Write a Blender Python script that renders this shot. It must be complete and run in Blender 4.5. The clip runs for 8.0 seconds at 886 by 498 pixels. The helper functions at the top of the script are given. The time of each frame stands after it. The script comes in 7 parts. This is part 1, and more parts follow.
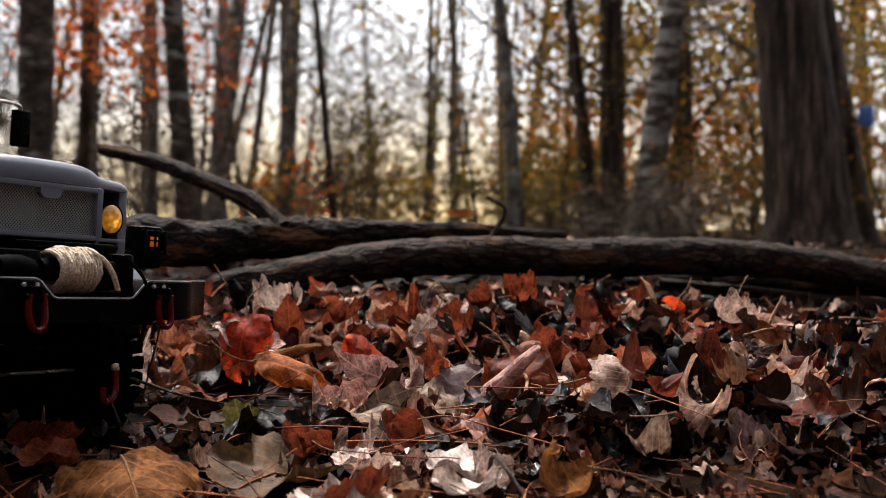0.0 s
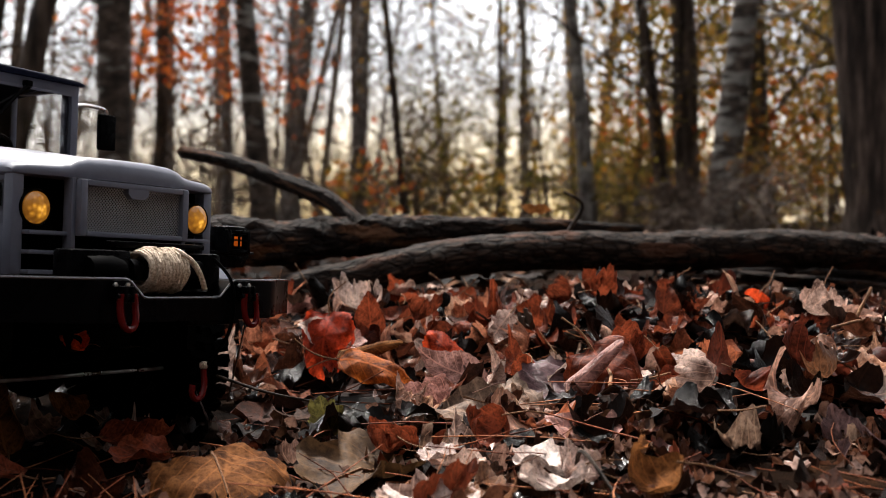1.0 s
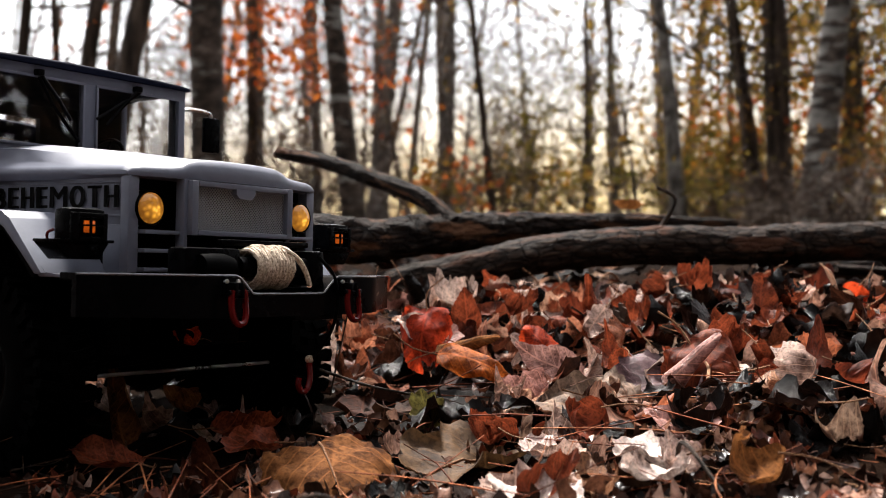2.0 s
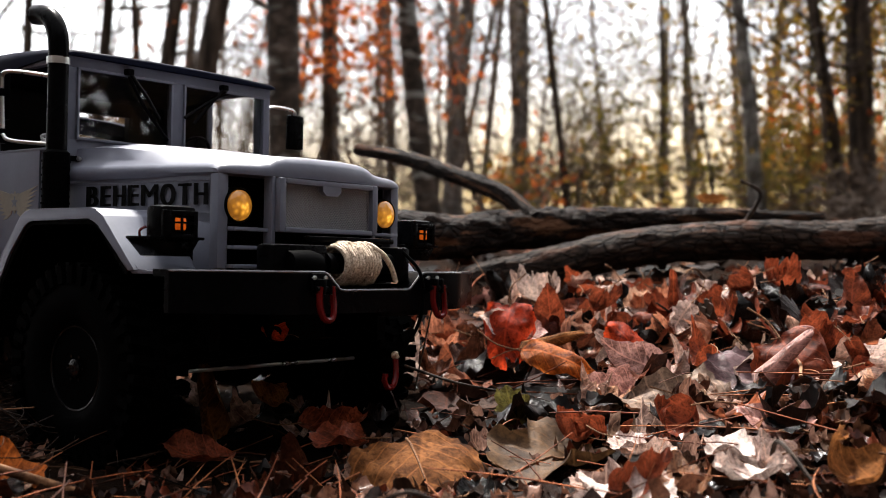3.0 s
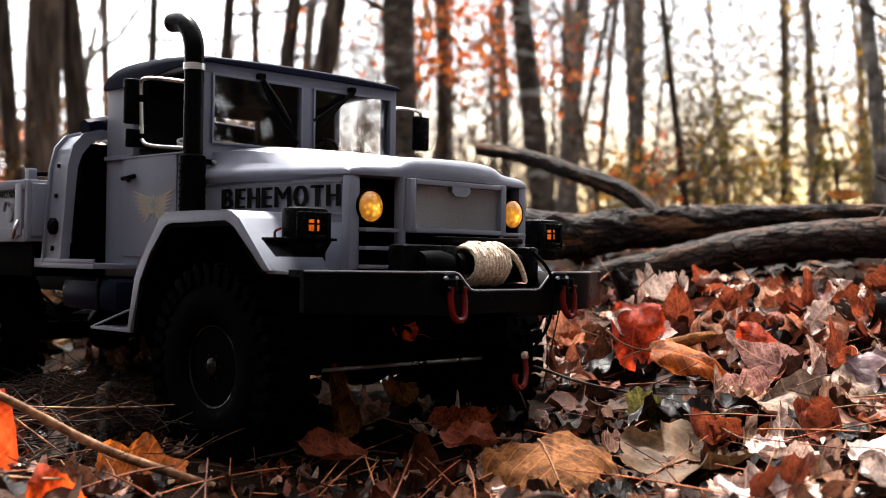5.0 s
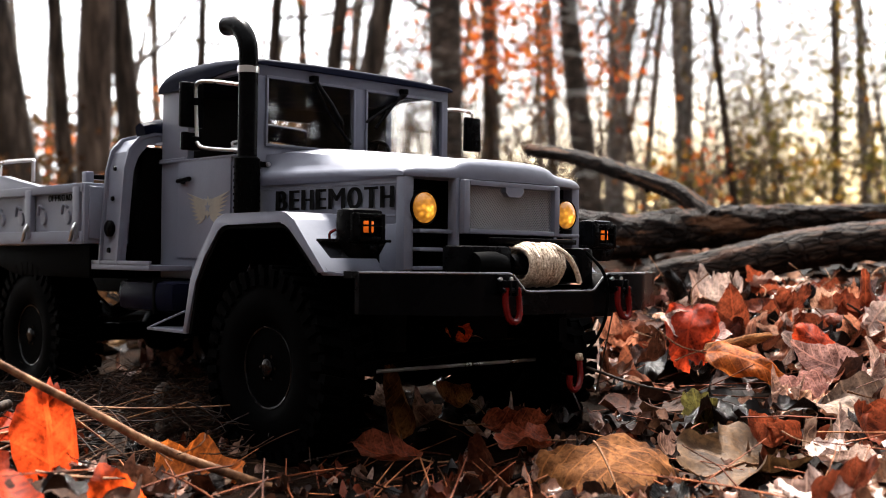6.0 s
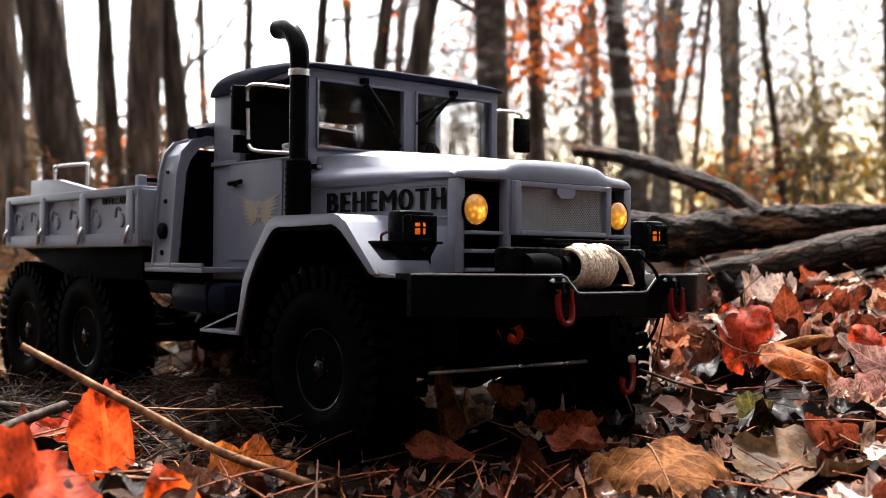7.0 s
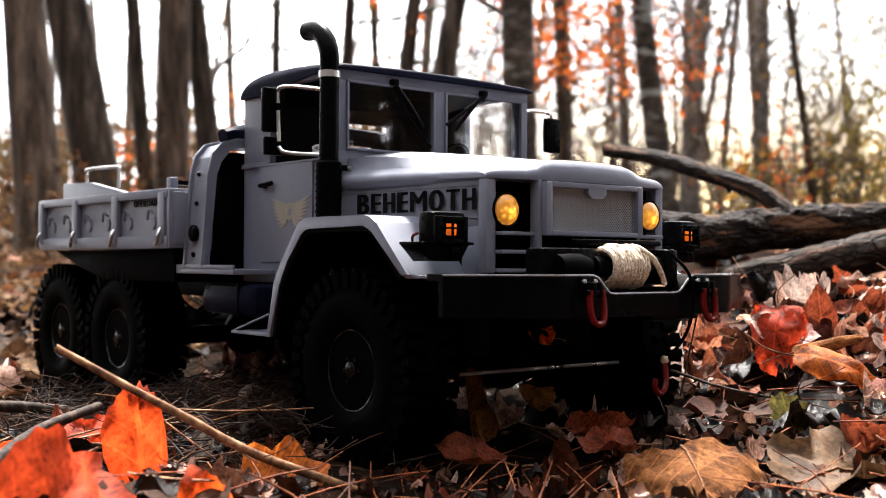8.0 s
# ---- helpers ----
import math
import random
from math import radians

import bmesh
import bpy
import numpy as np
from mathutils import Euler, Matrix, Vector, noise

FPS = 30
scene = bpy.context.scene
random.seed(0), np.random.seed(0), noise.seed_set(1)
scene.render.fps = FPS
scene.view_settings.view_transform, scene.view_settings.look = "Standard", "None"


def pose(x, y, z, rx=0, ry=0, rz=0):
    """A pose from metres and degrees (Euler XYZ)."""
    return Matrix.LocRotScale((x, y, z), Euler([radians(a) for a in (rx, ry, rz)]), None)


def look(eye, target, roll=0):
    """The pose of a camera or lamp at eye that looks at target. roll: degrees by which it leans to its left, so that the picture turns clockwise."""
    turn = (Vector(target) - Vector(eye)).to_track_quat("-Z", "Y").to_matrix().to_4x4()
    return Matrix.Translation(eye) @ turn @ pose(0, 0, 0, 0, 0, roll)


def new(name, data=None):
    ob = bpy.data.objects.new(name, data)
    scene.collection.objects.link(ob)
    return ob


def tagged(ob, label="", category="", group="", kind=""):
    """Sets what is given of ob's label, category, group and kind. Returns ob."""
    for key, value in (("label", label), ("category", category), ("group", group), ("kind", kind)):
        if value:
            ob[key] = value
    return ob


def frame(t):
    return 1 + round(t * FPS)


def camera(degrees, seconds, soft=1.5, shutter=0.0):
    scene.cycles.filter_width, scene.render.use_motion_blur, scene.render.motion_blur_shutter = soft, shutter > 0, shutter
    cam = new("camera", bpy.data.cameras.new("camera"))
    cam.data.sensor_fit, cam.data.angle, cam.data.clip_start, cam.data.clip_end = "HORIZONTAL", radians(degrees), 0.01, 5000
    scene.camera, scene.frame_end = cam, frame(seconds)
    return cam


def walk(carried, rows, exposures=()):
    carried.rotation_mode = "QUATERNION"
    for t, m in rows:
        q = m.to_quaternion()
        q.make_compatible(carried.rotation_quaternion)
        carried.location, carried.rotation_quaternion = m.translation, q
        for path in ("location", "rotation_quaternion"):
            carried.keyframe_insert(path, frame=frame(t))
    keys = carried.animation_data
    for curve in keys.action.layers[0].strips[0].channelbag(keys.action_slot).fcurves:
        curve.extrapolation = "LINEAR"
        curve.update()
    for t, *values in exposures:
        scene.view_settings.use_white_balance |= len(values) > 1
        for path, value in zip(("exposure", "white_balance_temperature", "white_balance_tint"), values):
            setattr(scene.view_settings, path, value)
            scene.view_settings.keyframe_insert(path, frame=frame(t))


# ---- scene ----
cam = camera(42.82, 8.0, soft=0.7)
cam.data.dof.use_dof = True
cam.data.dof.focus_distance = 0.58
cam.data.dof.aperture_fstop = 13.5
ROWS = [
    (0, -0.3805, -0.4175, 0.1260, 88.765, -1.060, -62.833),
    (0.5, -0.3820, -0.4157, 0.1257, 88.650, -0.472, -61.107),
    (1, -0.3827, -0.4133, 0.1254, 88.566, -0.121, -59.213),
    (1.5, -0.3913, -0.4161, 0.1246, 88.540, 0.255, -56.992),
    (3, -0.3970, -0.4085, 0.1250, 88.279, 0.840, -51.109),
    (3.5, -0.3982, -0.4067, 0.1250, 88.260, 0.910, -49.515),
    (4, -0.3990, -0.4049, 0.1252, 88.256, 1.043, -47.805),
    (4.5, -0.4000, -0.4034, 0.1255, 88.285, 1.170, -46.522),
    (6, -0.4032, -0.3987, 0.1256, 88.452, 1.501, -43.019),
    (6.5, -0.4042, -0.3974, 0.1258, 88.503, 1.620, -41.855),
    (7, -0.4047, -0.3960, 0.1261, 88.554, 1.723, -40.730),
    (7.5, -0.4048, -0.3955, 0.1258, 88.620, 1.849, -40.022),
    (8, -0.4053, -0.3941, 0.1259, 88.668, 1.981, -39.343),
]
walk(cam, [(t, pose(x, y, z, rx, ry, rz)) for t, x, y, z, rx, ry, rz in ROWS],
     [(0, 1.23), (1.2, 1.29), (1.6, 1.56), (3, 1.72), (3.6, 1.95), (4.7, 2.25), (6, 2.35), (7, 2.4), (8, 2.6)])

# ---- world, sun ----
SUN_AZ, SUN_EL = radians(44), radians(57)
GLOW_AZ = radians(60)
world = bpy.data.worlds.new("evening_sky")
scene.world = world
world.use_nodes = True
wn = world.node_tree
wn.nodes.clear()
sky = wn.nodes.new("ShaderNodeTexSky")
sky.sky_type = "NISHITA"
sky.sun_disc = False
sky.sun_elevation, sky.sun_rotation = SUN_EL, SUN_AZ
sky.air_density, sky.dust_density, sky.ozone_density = 1.0, 4.0, 1.0
sat = wn.nodes.new("ShaderNodeHueSaturation")
sat.inputs["Saturation"].default_value = 0.6
veil = wn.nodes.new("ShaderNodeMix")  # thin cloud over the whole sky
veil.data_type = "RGBA"
veil.inputs[0].default_value = 0.65

# the cloud turns from white overhead to pale gold low down beyond the logs
way = wn.nodes.new("ShaderNodeTexCoord")
split = wn.nodes.new("ShaderNodeSeparateXYZ")
wn.links.new(way.outputs["Generated"], split.inputs[0])
low = wn.nodes.new("ShaderNodeMapRange")
low.interpolation_type = "SMOOTHSTEP"
low.inputs[1].default_value, low.inputs[2].default_value, low.inputs[3].default_value, low.inputs[4].default_value = 0.0, 0.15, 1.0, 0.0
wn.links.new(split.outputs[2], low.inputs[0])
toward = wn.nodes.new("ShaderNodeVectorMath")
toward.operation = "DOT_PRODUCT"
toward.inputs[1].default_value = (math.sin(GLOW_AZ), math.cos(GLOW_AZ), 0)
wn.links.new(way.outputs["Generated"], toward.inputs[0])
side = wn.nodes.new("ShaderNodeMapRange")
side.interpolation_type = "SMOOTHSTEP"
side.inputs[1].default_value, side.inputs[2].default_value = 0.88, 1.0
wn.links.new(toward.outputs["Value"], side.inputs[0])
glow = wn.nodes.new("ShaderNodeMath")
glow.operation = "MULTIPLY"
wn.links.new(low.outputs[0], glow.inputs[0])
wn.links.new(side.outputs[0], glow.inputs[1])
tint = wn.nodes.new("ShaderNodeMix")
tint.data_type = "RGBA"
tint.inputs[6].default_value = (12.2, 12.2, 12.5, 1)
tint.inputs[7].default_value = (17.0, 12.6, 6.4, 1)
wn.links.new(glow.outputs[0], tint.inputs[0])
wn.links.new(tint.outputs[2], veil.inputs[7])
# and dims towards the sky behind
dim = wn.nodes.new("ShaderNodeMapRange")
dim.interpolation_type = "SMOOTHSTEP"
dim.inputs[1].default_value, dim.inputs[2].default_value, dim.inputs[3].default_value, dim.inputs[4].default_value = -0.7, 0.75, 0.52, 1.0
wn.links.new(toward.outputs["Value"], dim.inputs[0])
shade = wn.nodes.new("ShaderNodeMix")
shade.data_type, shade.blend_type = "RGBA", "MULTIPLY"
shade.inputs[0].default_value = 1.0
wn.links.new(dim.outputs[0], shade.inputs[7])
bg = wn.nodes.new("ShaderNodeBackground")
bg.inputs["Strength"].default_value = 0.105
wo = wn.nodes.new("ShaderNodeOutputWorld")
wn.links.new(sky.outputs[0], sat.inputs["Color"])
wn.links.new(sat.outputs[0], veil.inputs[6])
wn.links.new(veil.outputs[2], shade.inputs[6])
wn.links.new(shade.outputs[2], bg.inputs[0])
wn.links.new(bg.outputs[0], wo.inputs[0])

sun = new("sun", bpy.data.lights.new("sun", "SUN"))
sun.data.energy, sun.data.angle, sun.data.color = 4.8, radians(9), (1.0, 0.95, 0.89)
sun.matrix_world = look((10 * math.sin(SUN_AZ), 10 * math.cos(SUN_AZ), 10 * math.tan(SUN_EL)), (0, 0, 0))

# ---- materials ----


def material(name):
    m = bpy.data.materials.new(name)
    m.use_nodes = True
    nt = m.node_tree
    return m, nt, nt.nodes["Principled BSDF"]


def node(nt, kind, **sets):
    n = nt.nodes.new(kind)
    for key, value in sets.items():
        n.inputs[key.replace("_", " ")].default_value = value
    return n


def ramp(nt, fac, stops, interp="LINEAR"):
    r = nt.nodes.new("ShaderNodeValToRGB")
    r.color_ramp.interpolation = interp
    while len(r.color_ramp.elements) < len(stops):
        r.color_ramp.elements.new(0.5)
    for e, (p, c) in zip(r.color_ramp.elements, stops):
        e.position, e.color = p, (*c, 1)
    nt.links.new(fac, r.inputs[0])
    return r


def noise_node(nt, scale, detail=4.0, rough=0.6, stretch=None, coord="Object", turn=None):
    tc = nt.nodes.new("ShaderNodeTexCoord")
    mp = nt.nodes.new("ShaderNodeMapping")
    mp.inputs["Scale"].default_value = stretch or (1, 1, 1)
    if turn is not None:
        mp.vector_type = "TEXTURE"
        mp.inputs["Rotation"].default_value = (0, 0, turn)
    nt.links.new(tc.outputs[coord], mp.inputs[0])
    n = node(nt, "ShaderNodeTexNoise", Scale=scale, Detail=detail, Roughness=rough)
    nt.links.new(mp.outputs[0], n.inputs["Vector"])
    return n


def bump(nt, height, bsdf, strength=0.4, distance=0.001):
    b = node(nt, "ShaderNodeBump", Strength=strength, Distance=distance)
    nt.links.new(height, b.inputs["Height"])
    nt.links.new(b.outputs[0], bsdf.inputs["Normal"])
    return b


def painted(name, dark, light, rough=0.45, metal=0.0, scale=60, bump_mm=0.05, spec=0.5):
    """A moulded or painted surface with faint grime at two scales."""
    m, nt, b = material(name)
    n = noise_node(nt, scale, 6)
    n2 = noise_node(nt, scale * 9, 3)
    mix = node(nt, "ShaderNodeMath")
    mix.operation = "MULTIPLY_ADD"
    mix.inputs[1].default_value = 0.3
    nt.links.new(n2.outputs[0], mix.inputs[0])
    nt.links.new(n.outputs[0], mix.inputs[2])
    r = ramp(nt, mix.outputs[0], [(0.35, dark), (0.85, light)])
    nt.links.new(r.outputs[0], b.inputs["Base Color"])
    rr = ramp(nt, n.outputs[0], [(0.3, (rough * 0.8,) * 3), (0.75, (min(rough * 1.25, 1),) * 3)])
    nt.links.new(rr.outputs[0], b.inputs["Roughness"])
    b.inputs["Metallic"].default_value = metal
    b.inputs["Specular IOR Level"].default_value = spec
    bump(nt, n2.outputs[0], b, 0.3, bump_mm * 0.001)
    return m


GREY = painted("grey_plastic", (0.098, 0.104, 0.132), (0.126, 0.133, 0.168), 0.38, spec=0.26)
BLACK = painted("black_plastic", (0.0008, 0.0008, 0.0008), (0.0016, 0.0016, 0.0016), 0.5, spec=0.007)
SATIN = painted("satin_black_metal", (0.0008, 0.0008, 0.001), (0.0016, 0.0016, 0.002), 0.28, 0.0, spec=0.03)
NAVY = painted("dark_roof_plastic", (0.003, 0.0035, 0.009), (0.0045, 0.0055, 0.014), 0.6, spec=0.02)
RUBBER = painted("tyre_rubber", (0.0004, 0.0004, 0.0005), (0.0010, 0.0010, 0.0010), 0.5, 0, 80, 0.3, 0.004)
STEEL = painted("bright_steel", (0.5, 0.5, 0.5), (0.65, 0.64, 0.62), 0.3, 1.0)
RED = painted("red_metal", (0.05, 0.002, 0.002), (0.09, 0.003, 0.003), 0.2, spec=0.14)
WIRE = painted("pale_wire", (0.34, 0.34, 0.36), (0.48, 0.48, 0.50), 0.4)
DECAL = painted("black_decal", (0.002, 0.002, 0.002), (0.004, 0.004, 0.004), 0.6, spec=0.05)
GOLD = painted("faded_gold_decal", (0.17, 0.16, 0.135), (0.27, 0.24, 0.19), 0.7, spec=0.15)
TANKBLUE = painted("glossy_navy_plastic", (0.002, 0.0025, 0.006), (0.0035, 0.004, 0.010), 0.3, spec=0.012)
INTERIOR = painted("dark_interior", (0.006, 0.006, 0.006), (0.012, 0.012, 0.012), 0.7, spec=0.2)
BLUE = painted("blue_plastic", (0.05, 0.11, 0.36), (0.07, 0.15, 0.45), 0.45)


def rope_material():
    m, nt, b = material("hemp_rope")
    n = noise_node(nt, 900, 5, 0.7)
    r = ramp(nt, n.outputs[0], [(0.34, (0.16, 0.11, 0.07)), (0.60, (0.62, 0.50, 0.38))])
    nt.links.new(r.outputs[0], b.inputs["Base Color"])
    b.inputs["Roughness"].default_value = 0.9
    bump(nt, n.outputs[0], b, 0.8, 0.0004)
    return m


ROPE = rope_material()
# pale glossy colour for the highlight along the bumper's lip
EDGE = painted("edge_highlight", (0.05, 0.05, 0.055), (0.12, 0.12, 0.13), 0.25, 0.0, spec=0.7)
RIM = painted("gloss_black_rim", (0.001, 0.001, 0.0013), (0.002, 0.002, 0.0025), 0.10, 0.0, spec=0.14)


def glass_material():
    m, nt, b = material("clear_plastic_glass")
    b.inputs["Base Color"].default_value = (0.85, 0.87, 0.9, 1)
    b.inputs["Transmission Weight"].default_value = 1.0
    b.inputs["Roughness"].default_value = 0.02
    b.inputs["IOR"].default_value = 1.45
    return m


GLASS = glass_material()


def lamp_material(name, colour, strength):
    m, nt, b = material(name)
    tc = nt.nodes.new("ShaderNodeTexCoord")
    v = node(nt, "ShaderNodeTexVoronoi", Scale=260.0)
    nt.links.new(tc.outputs["Object"], v.inputs["Vector"])
    r = ramp(nt, v.outputs["Distance"], [(0.05, tuple(c * 0.25 for c in colour)), (0.55, colour)])
    b.inputs["Base Color"].default_value = (*[0.5 * c for c in colour], 1)
    b.inputs["Roughness"].default_value = 0.12
    nt.links.new(r.outputs[0], b.inputs["Emission Color"])
    b.inputs["Emission Strength"].default_value = strength
    bump(nt, v.outputs["Distance"], b, 0.5, 0.0006)
    return m


AMBER = lamp_material("lit_orange_lamp", (1.0, 0.17, 0.012), 0.11)


def headlamp_material():
    """Amber faceted lens, brightest before the bulb of either lamp."""
    m = lamp_material("lit_amber_headlamp", (1.0, 0.50, 0.06), 0.55)
    nt = m.node_tree
    b = nt.nodes["Principled BSDF"]
    tc = nt.nodes.new("ShaderNodeTexCoord")
    sep = nt.nodes.new("ShaderNodeSeparateXYZ")
    nt.links.new(tc.outputs["Object"], sep.inputs[0])
    ab = node(nt, "ShaderNodeMath")
    ab.operation = "ABSOLUTE"
    nt.links.new(sep.outputs[0], ab.inputs[0])
    com = nt.nodes.new("ShaderNodeCombineXYZ")
    nt.links.new(ab.outputs[0], com.inputs[0])
    nt.links.new(sep.outputs[2], com.inputs[2])
    dist = nt.nodes.new("ShaderNodeVectorMath")
    dist.operation = "DISTANCE"
    dist.inputs[1].default_value = (0.0508, 0, 0.1270)
    nt.links.new(com.outputs[0], dist.inputs[0])
    v = node(nt, "ShaderNodeTexVoronoi", Scale=420.0)
    nt.links.new(tc.outputs["Object"], v.inputs["Vector"])
    add = node(nt, "ShaderNodeMath")
    add.operation = "MULTIPLY_ADD"
    add.inputs[1].default_value = 0.0065
    nt.links.new(v.outputs["Distance"], add.inputs[0])
    nt.links.new(dist.outputs["Value"], add.inputs[2])
    mul = node(nt, "ShaderNodeMath")
    mul.operation = "MULTIPLY"
    mul.inputs[1].default_value = 100.0
    nt.links.new(add.outputs[0], mul.inputs[0])
    r = ramp(nt, mul.outputs[0], [(0.10, (1.0, 0.80, 0.34)), (0.26, (0.95, 0.50, 0.075)), (0.46, (0.50, 0.215, 0.018)), (0.70, (0.22, 0.085, 0.007)), (0.95, (0.08, 0.028, 0.003))])
    nt.links.new(r.outputs[0], b.inputs["Emission Color"])
    b.inputs["Base Color"].default_value = (0.35, 0.16, 0.03, 1)
    return m


HEADLAMP = headlamp_material()


def bark(name, dark, mid, light, patch=0.0, grain=26, squash=0.16, depth=0.004, band=1.6, turn=None):
    """Ridged bark; patch: how much pale smooth lichen lies on it."""
    m, nt, b = material(name)
    n = noise_node(nt, grain, 8, 0.65, (1, 1, squash) if turn is None else (1 / squash, 1, 1), "Object", turn)
    n2 = noise_node(nt, 3.2, 5, 0.6, (1, 1, band))
    r = ramp(nt, n.outputs[0], [(0.36, dark), (0.51, mid), (0.68, light)])
    col = r.outputs[0]
    if patch:
        pr = ramp(nt, n2.outputs[0], [(0.62 - patch * 0.22, (0, 0, 0)), (0.66 - patch * 0.22, (1, 1, 1))])
        mx = nt.nodes.new("ShaderNodeMix")
        mx.data_type = "RGBA"
        mx.inputs[7].default_value = (0.36, 0.35, 0.32, 1)
        mulp = node(nt, "ShaderNodeMath")
        mulp.operation = "MULTIPLY"
        nt.links.new(pr.outputs[0], mulp.inputs[0])
        nt.links.new(n.outputs[0], mulp.inputs[1])
        nt.links.new(mulp.outputs[0], mx.inputs[0])
        nt.links.new(col, mx.inputs[6])
        col = mx.outputs[2]
    nt.links.new(col, b.inputs["Base Color"])
    b.inputs["Roughness"].default_value = 0.8
    b.inputs["Specular IOR Level"].default_value = 0.15
    bump(nt, n.outputs[0], b, 0.9, depth)
    return m


BARK = bark("grey_brown_bark", (0.010, 0.006, 0.004), (0.056, 0.037, 0.026), (0.145, 0.102, 0.075))
# grey bark, lightened to carry the haze over the farther trunks
BARK_HAZED = bark("hazed_grey_bark", (0.035, 0.031, 0.028), (0.12, 0.108, 0.096), (0.24, 0.22, 0.20), 0.25, 20, 0.5, 0.003, 3.0)
BARK_DARK = bark("dark_bark", (0.007, 0.004, 0.003), (0.034, 0.023, 0.016), (0.10, 0.073, 0.055))
BARK_SPOT = bark("dark_bark_with_pale_patches", (0.008, 0.006, 0.005), (0.040, 0.028, 0.020), (0.11, 0.08, 0.065), 0.28, 14, 1.6, 0.002, 4.0)
BARK_PALE = bark("pale_patched_bark", (0.010, 0.008, 0.007), (0.050, 0.038, 0.030), (0.14, 0.11, 0.09), 0.6, 14, 1.6, 0.002, 5.0)
BARK_DEEP = bark("deep_furrowed_bark", (0.004, 0.0025, 0.002), (0.036, 0.024, 0.018), (0.135, 0.095, 0.076), 0, 30, 0.10, 0.016)
TWIGBARK = bark("twig_bark", (0.04, 0.018, 0.009), (0.15, 0.068, 0.032), (0.34, 0.19, 0.10), 0, 120, 1.0, 0.0008)
DARKTWIG = bark("dark_twig_bark", (0.006, 0.004, 0.003), (0.026, 0.017, 0.012), (0.085, 0.058, 0.042), 0, 240, 0.4, 0.0008)


def log_bark(name, dark, mid, light, wood, bare, shift):
    """Wet flaking bark in leaf coordinates (metres along and round the log); bare: how much wood shows through."""
    m, nt, b = material(name)
    uv = nt.nodes.new("ShaderNodeUVMap")

    def layer(kind, sx, sy, **sets):
        mp = nt.nodes.new("ShaderNodeMapping")
        mp.inputs["Scale"].default_value = (sx, sy, 1)
        mp.inputs["Location"].default_value = (shift, shift * 0.7, 0)
        nt.links.new(uv.outputs[0], mp.inputs[0])
        n = node(nt, kind, **sets)
        nt.links.new(mp.outputs[0], n.inputs["Vector"])
        return n

    grain = layer("ShaderNodeTexNoise", 45, 330, Scale=1.0, Detail=9.0, Roughness=0.68)
    patch = layer("ShaderNodeTexNoise", 14, 48, Scale=1.0, Detail=6.0, Roughness=0.62)
    flake = layer("ShaderNodeTexVoronoi", 70, 150, Scale=1.0, Randomness=1.0)
    flake.feature = "DISTANCE_TO_EDGE"
    crack = ramp(nt, flake.outputs["Distance"], [(0.0, (0.05, 0.05, 0.05)), (0.10, (0.75, 0.75, 0.75)), (0.3, (1, 1, 1))])
    col = ramp(nt, grain.outputs[0], [(0.34, dark), (0.50, mid), (0.68, light)])
    skin = nt.nodes.new("ShaderNodeMix")
    skin.data_type, skin.blend_type = "RGBA", "MULTIPLY"
    skin.inputs[0].default_value = 0.9
    nt.links.new(col.outputs[0], skin.inputs[6])
    nt.links.new(crack.outputs[0], skin.inputs[7])
    show = ramp(nt, patch.outputs[0], [(0.60 - bare, (0, 0, 0)), (0.65 - bare, (1, 1, 1))])
    inner = ramp(nt, grain.outputs[0], [(0.30, tuple(0.25 * c for c in wood)), (0.62, wood)])
    mx = nt.nodes.new("ShaderNodeMix")
    mx.data_type = "RGBA"
    nt.links.new(show.outputs[0], mx.inputs[0])
    nt.links.new(skin.outputs[2], mx.inputs[6])
    nt.links.new(inner.outputs[0], mx.inputs[7])
    nt.links.new(mx.outputs[2], b.inputs["Base Color"])
    b.inputs["Roughness"].default_value = 0.75
    b.inputs["Specular IOR Level"].default_value = 0.08
    deep = node(nt, "ShaderNodeMath")
    deep.operation = "MULTIPLY_ADD"
    deep.inputs[1].default_value = 0.7
    nt.links.new(crack.outputs[0], deep.inputs[0])
    nt.links.new(grain.outputs[0], deep.inputs[2])
    bump(nt, deep.outputs[0], b, 1.0, 0.0022)
    return m


LOG_GREY = log_bark("wet_grey_log_bark", (0.004, 0.0028, 0.0022), (0.018, 0.011, 0.008), (0.085, 0.055, 0.040), (0.075, 0.032, 0.018), 0.04, 3.0)
LOG_RED = log_bark("rotting_log_bark", (0.003, 0.002, 0.0015), (0.011, 0.0065, 0.005), (0.048, 0.030, 0.022), (0.14, 0.066, 0.035), 0.07, 11.0)


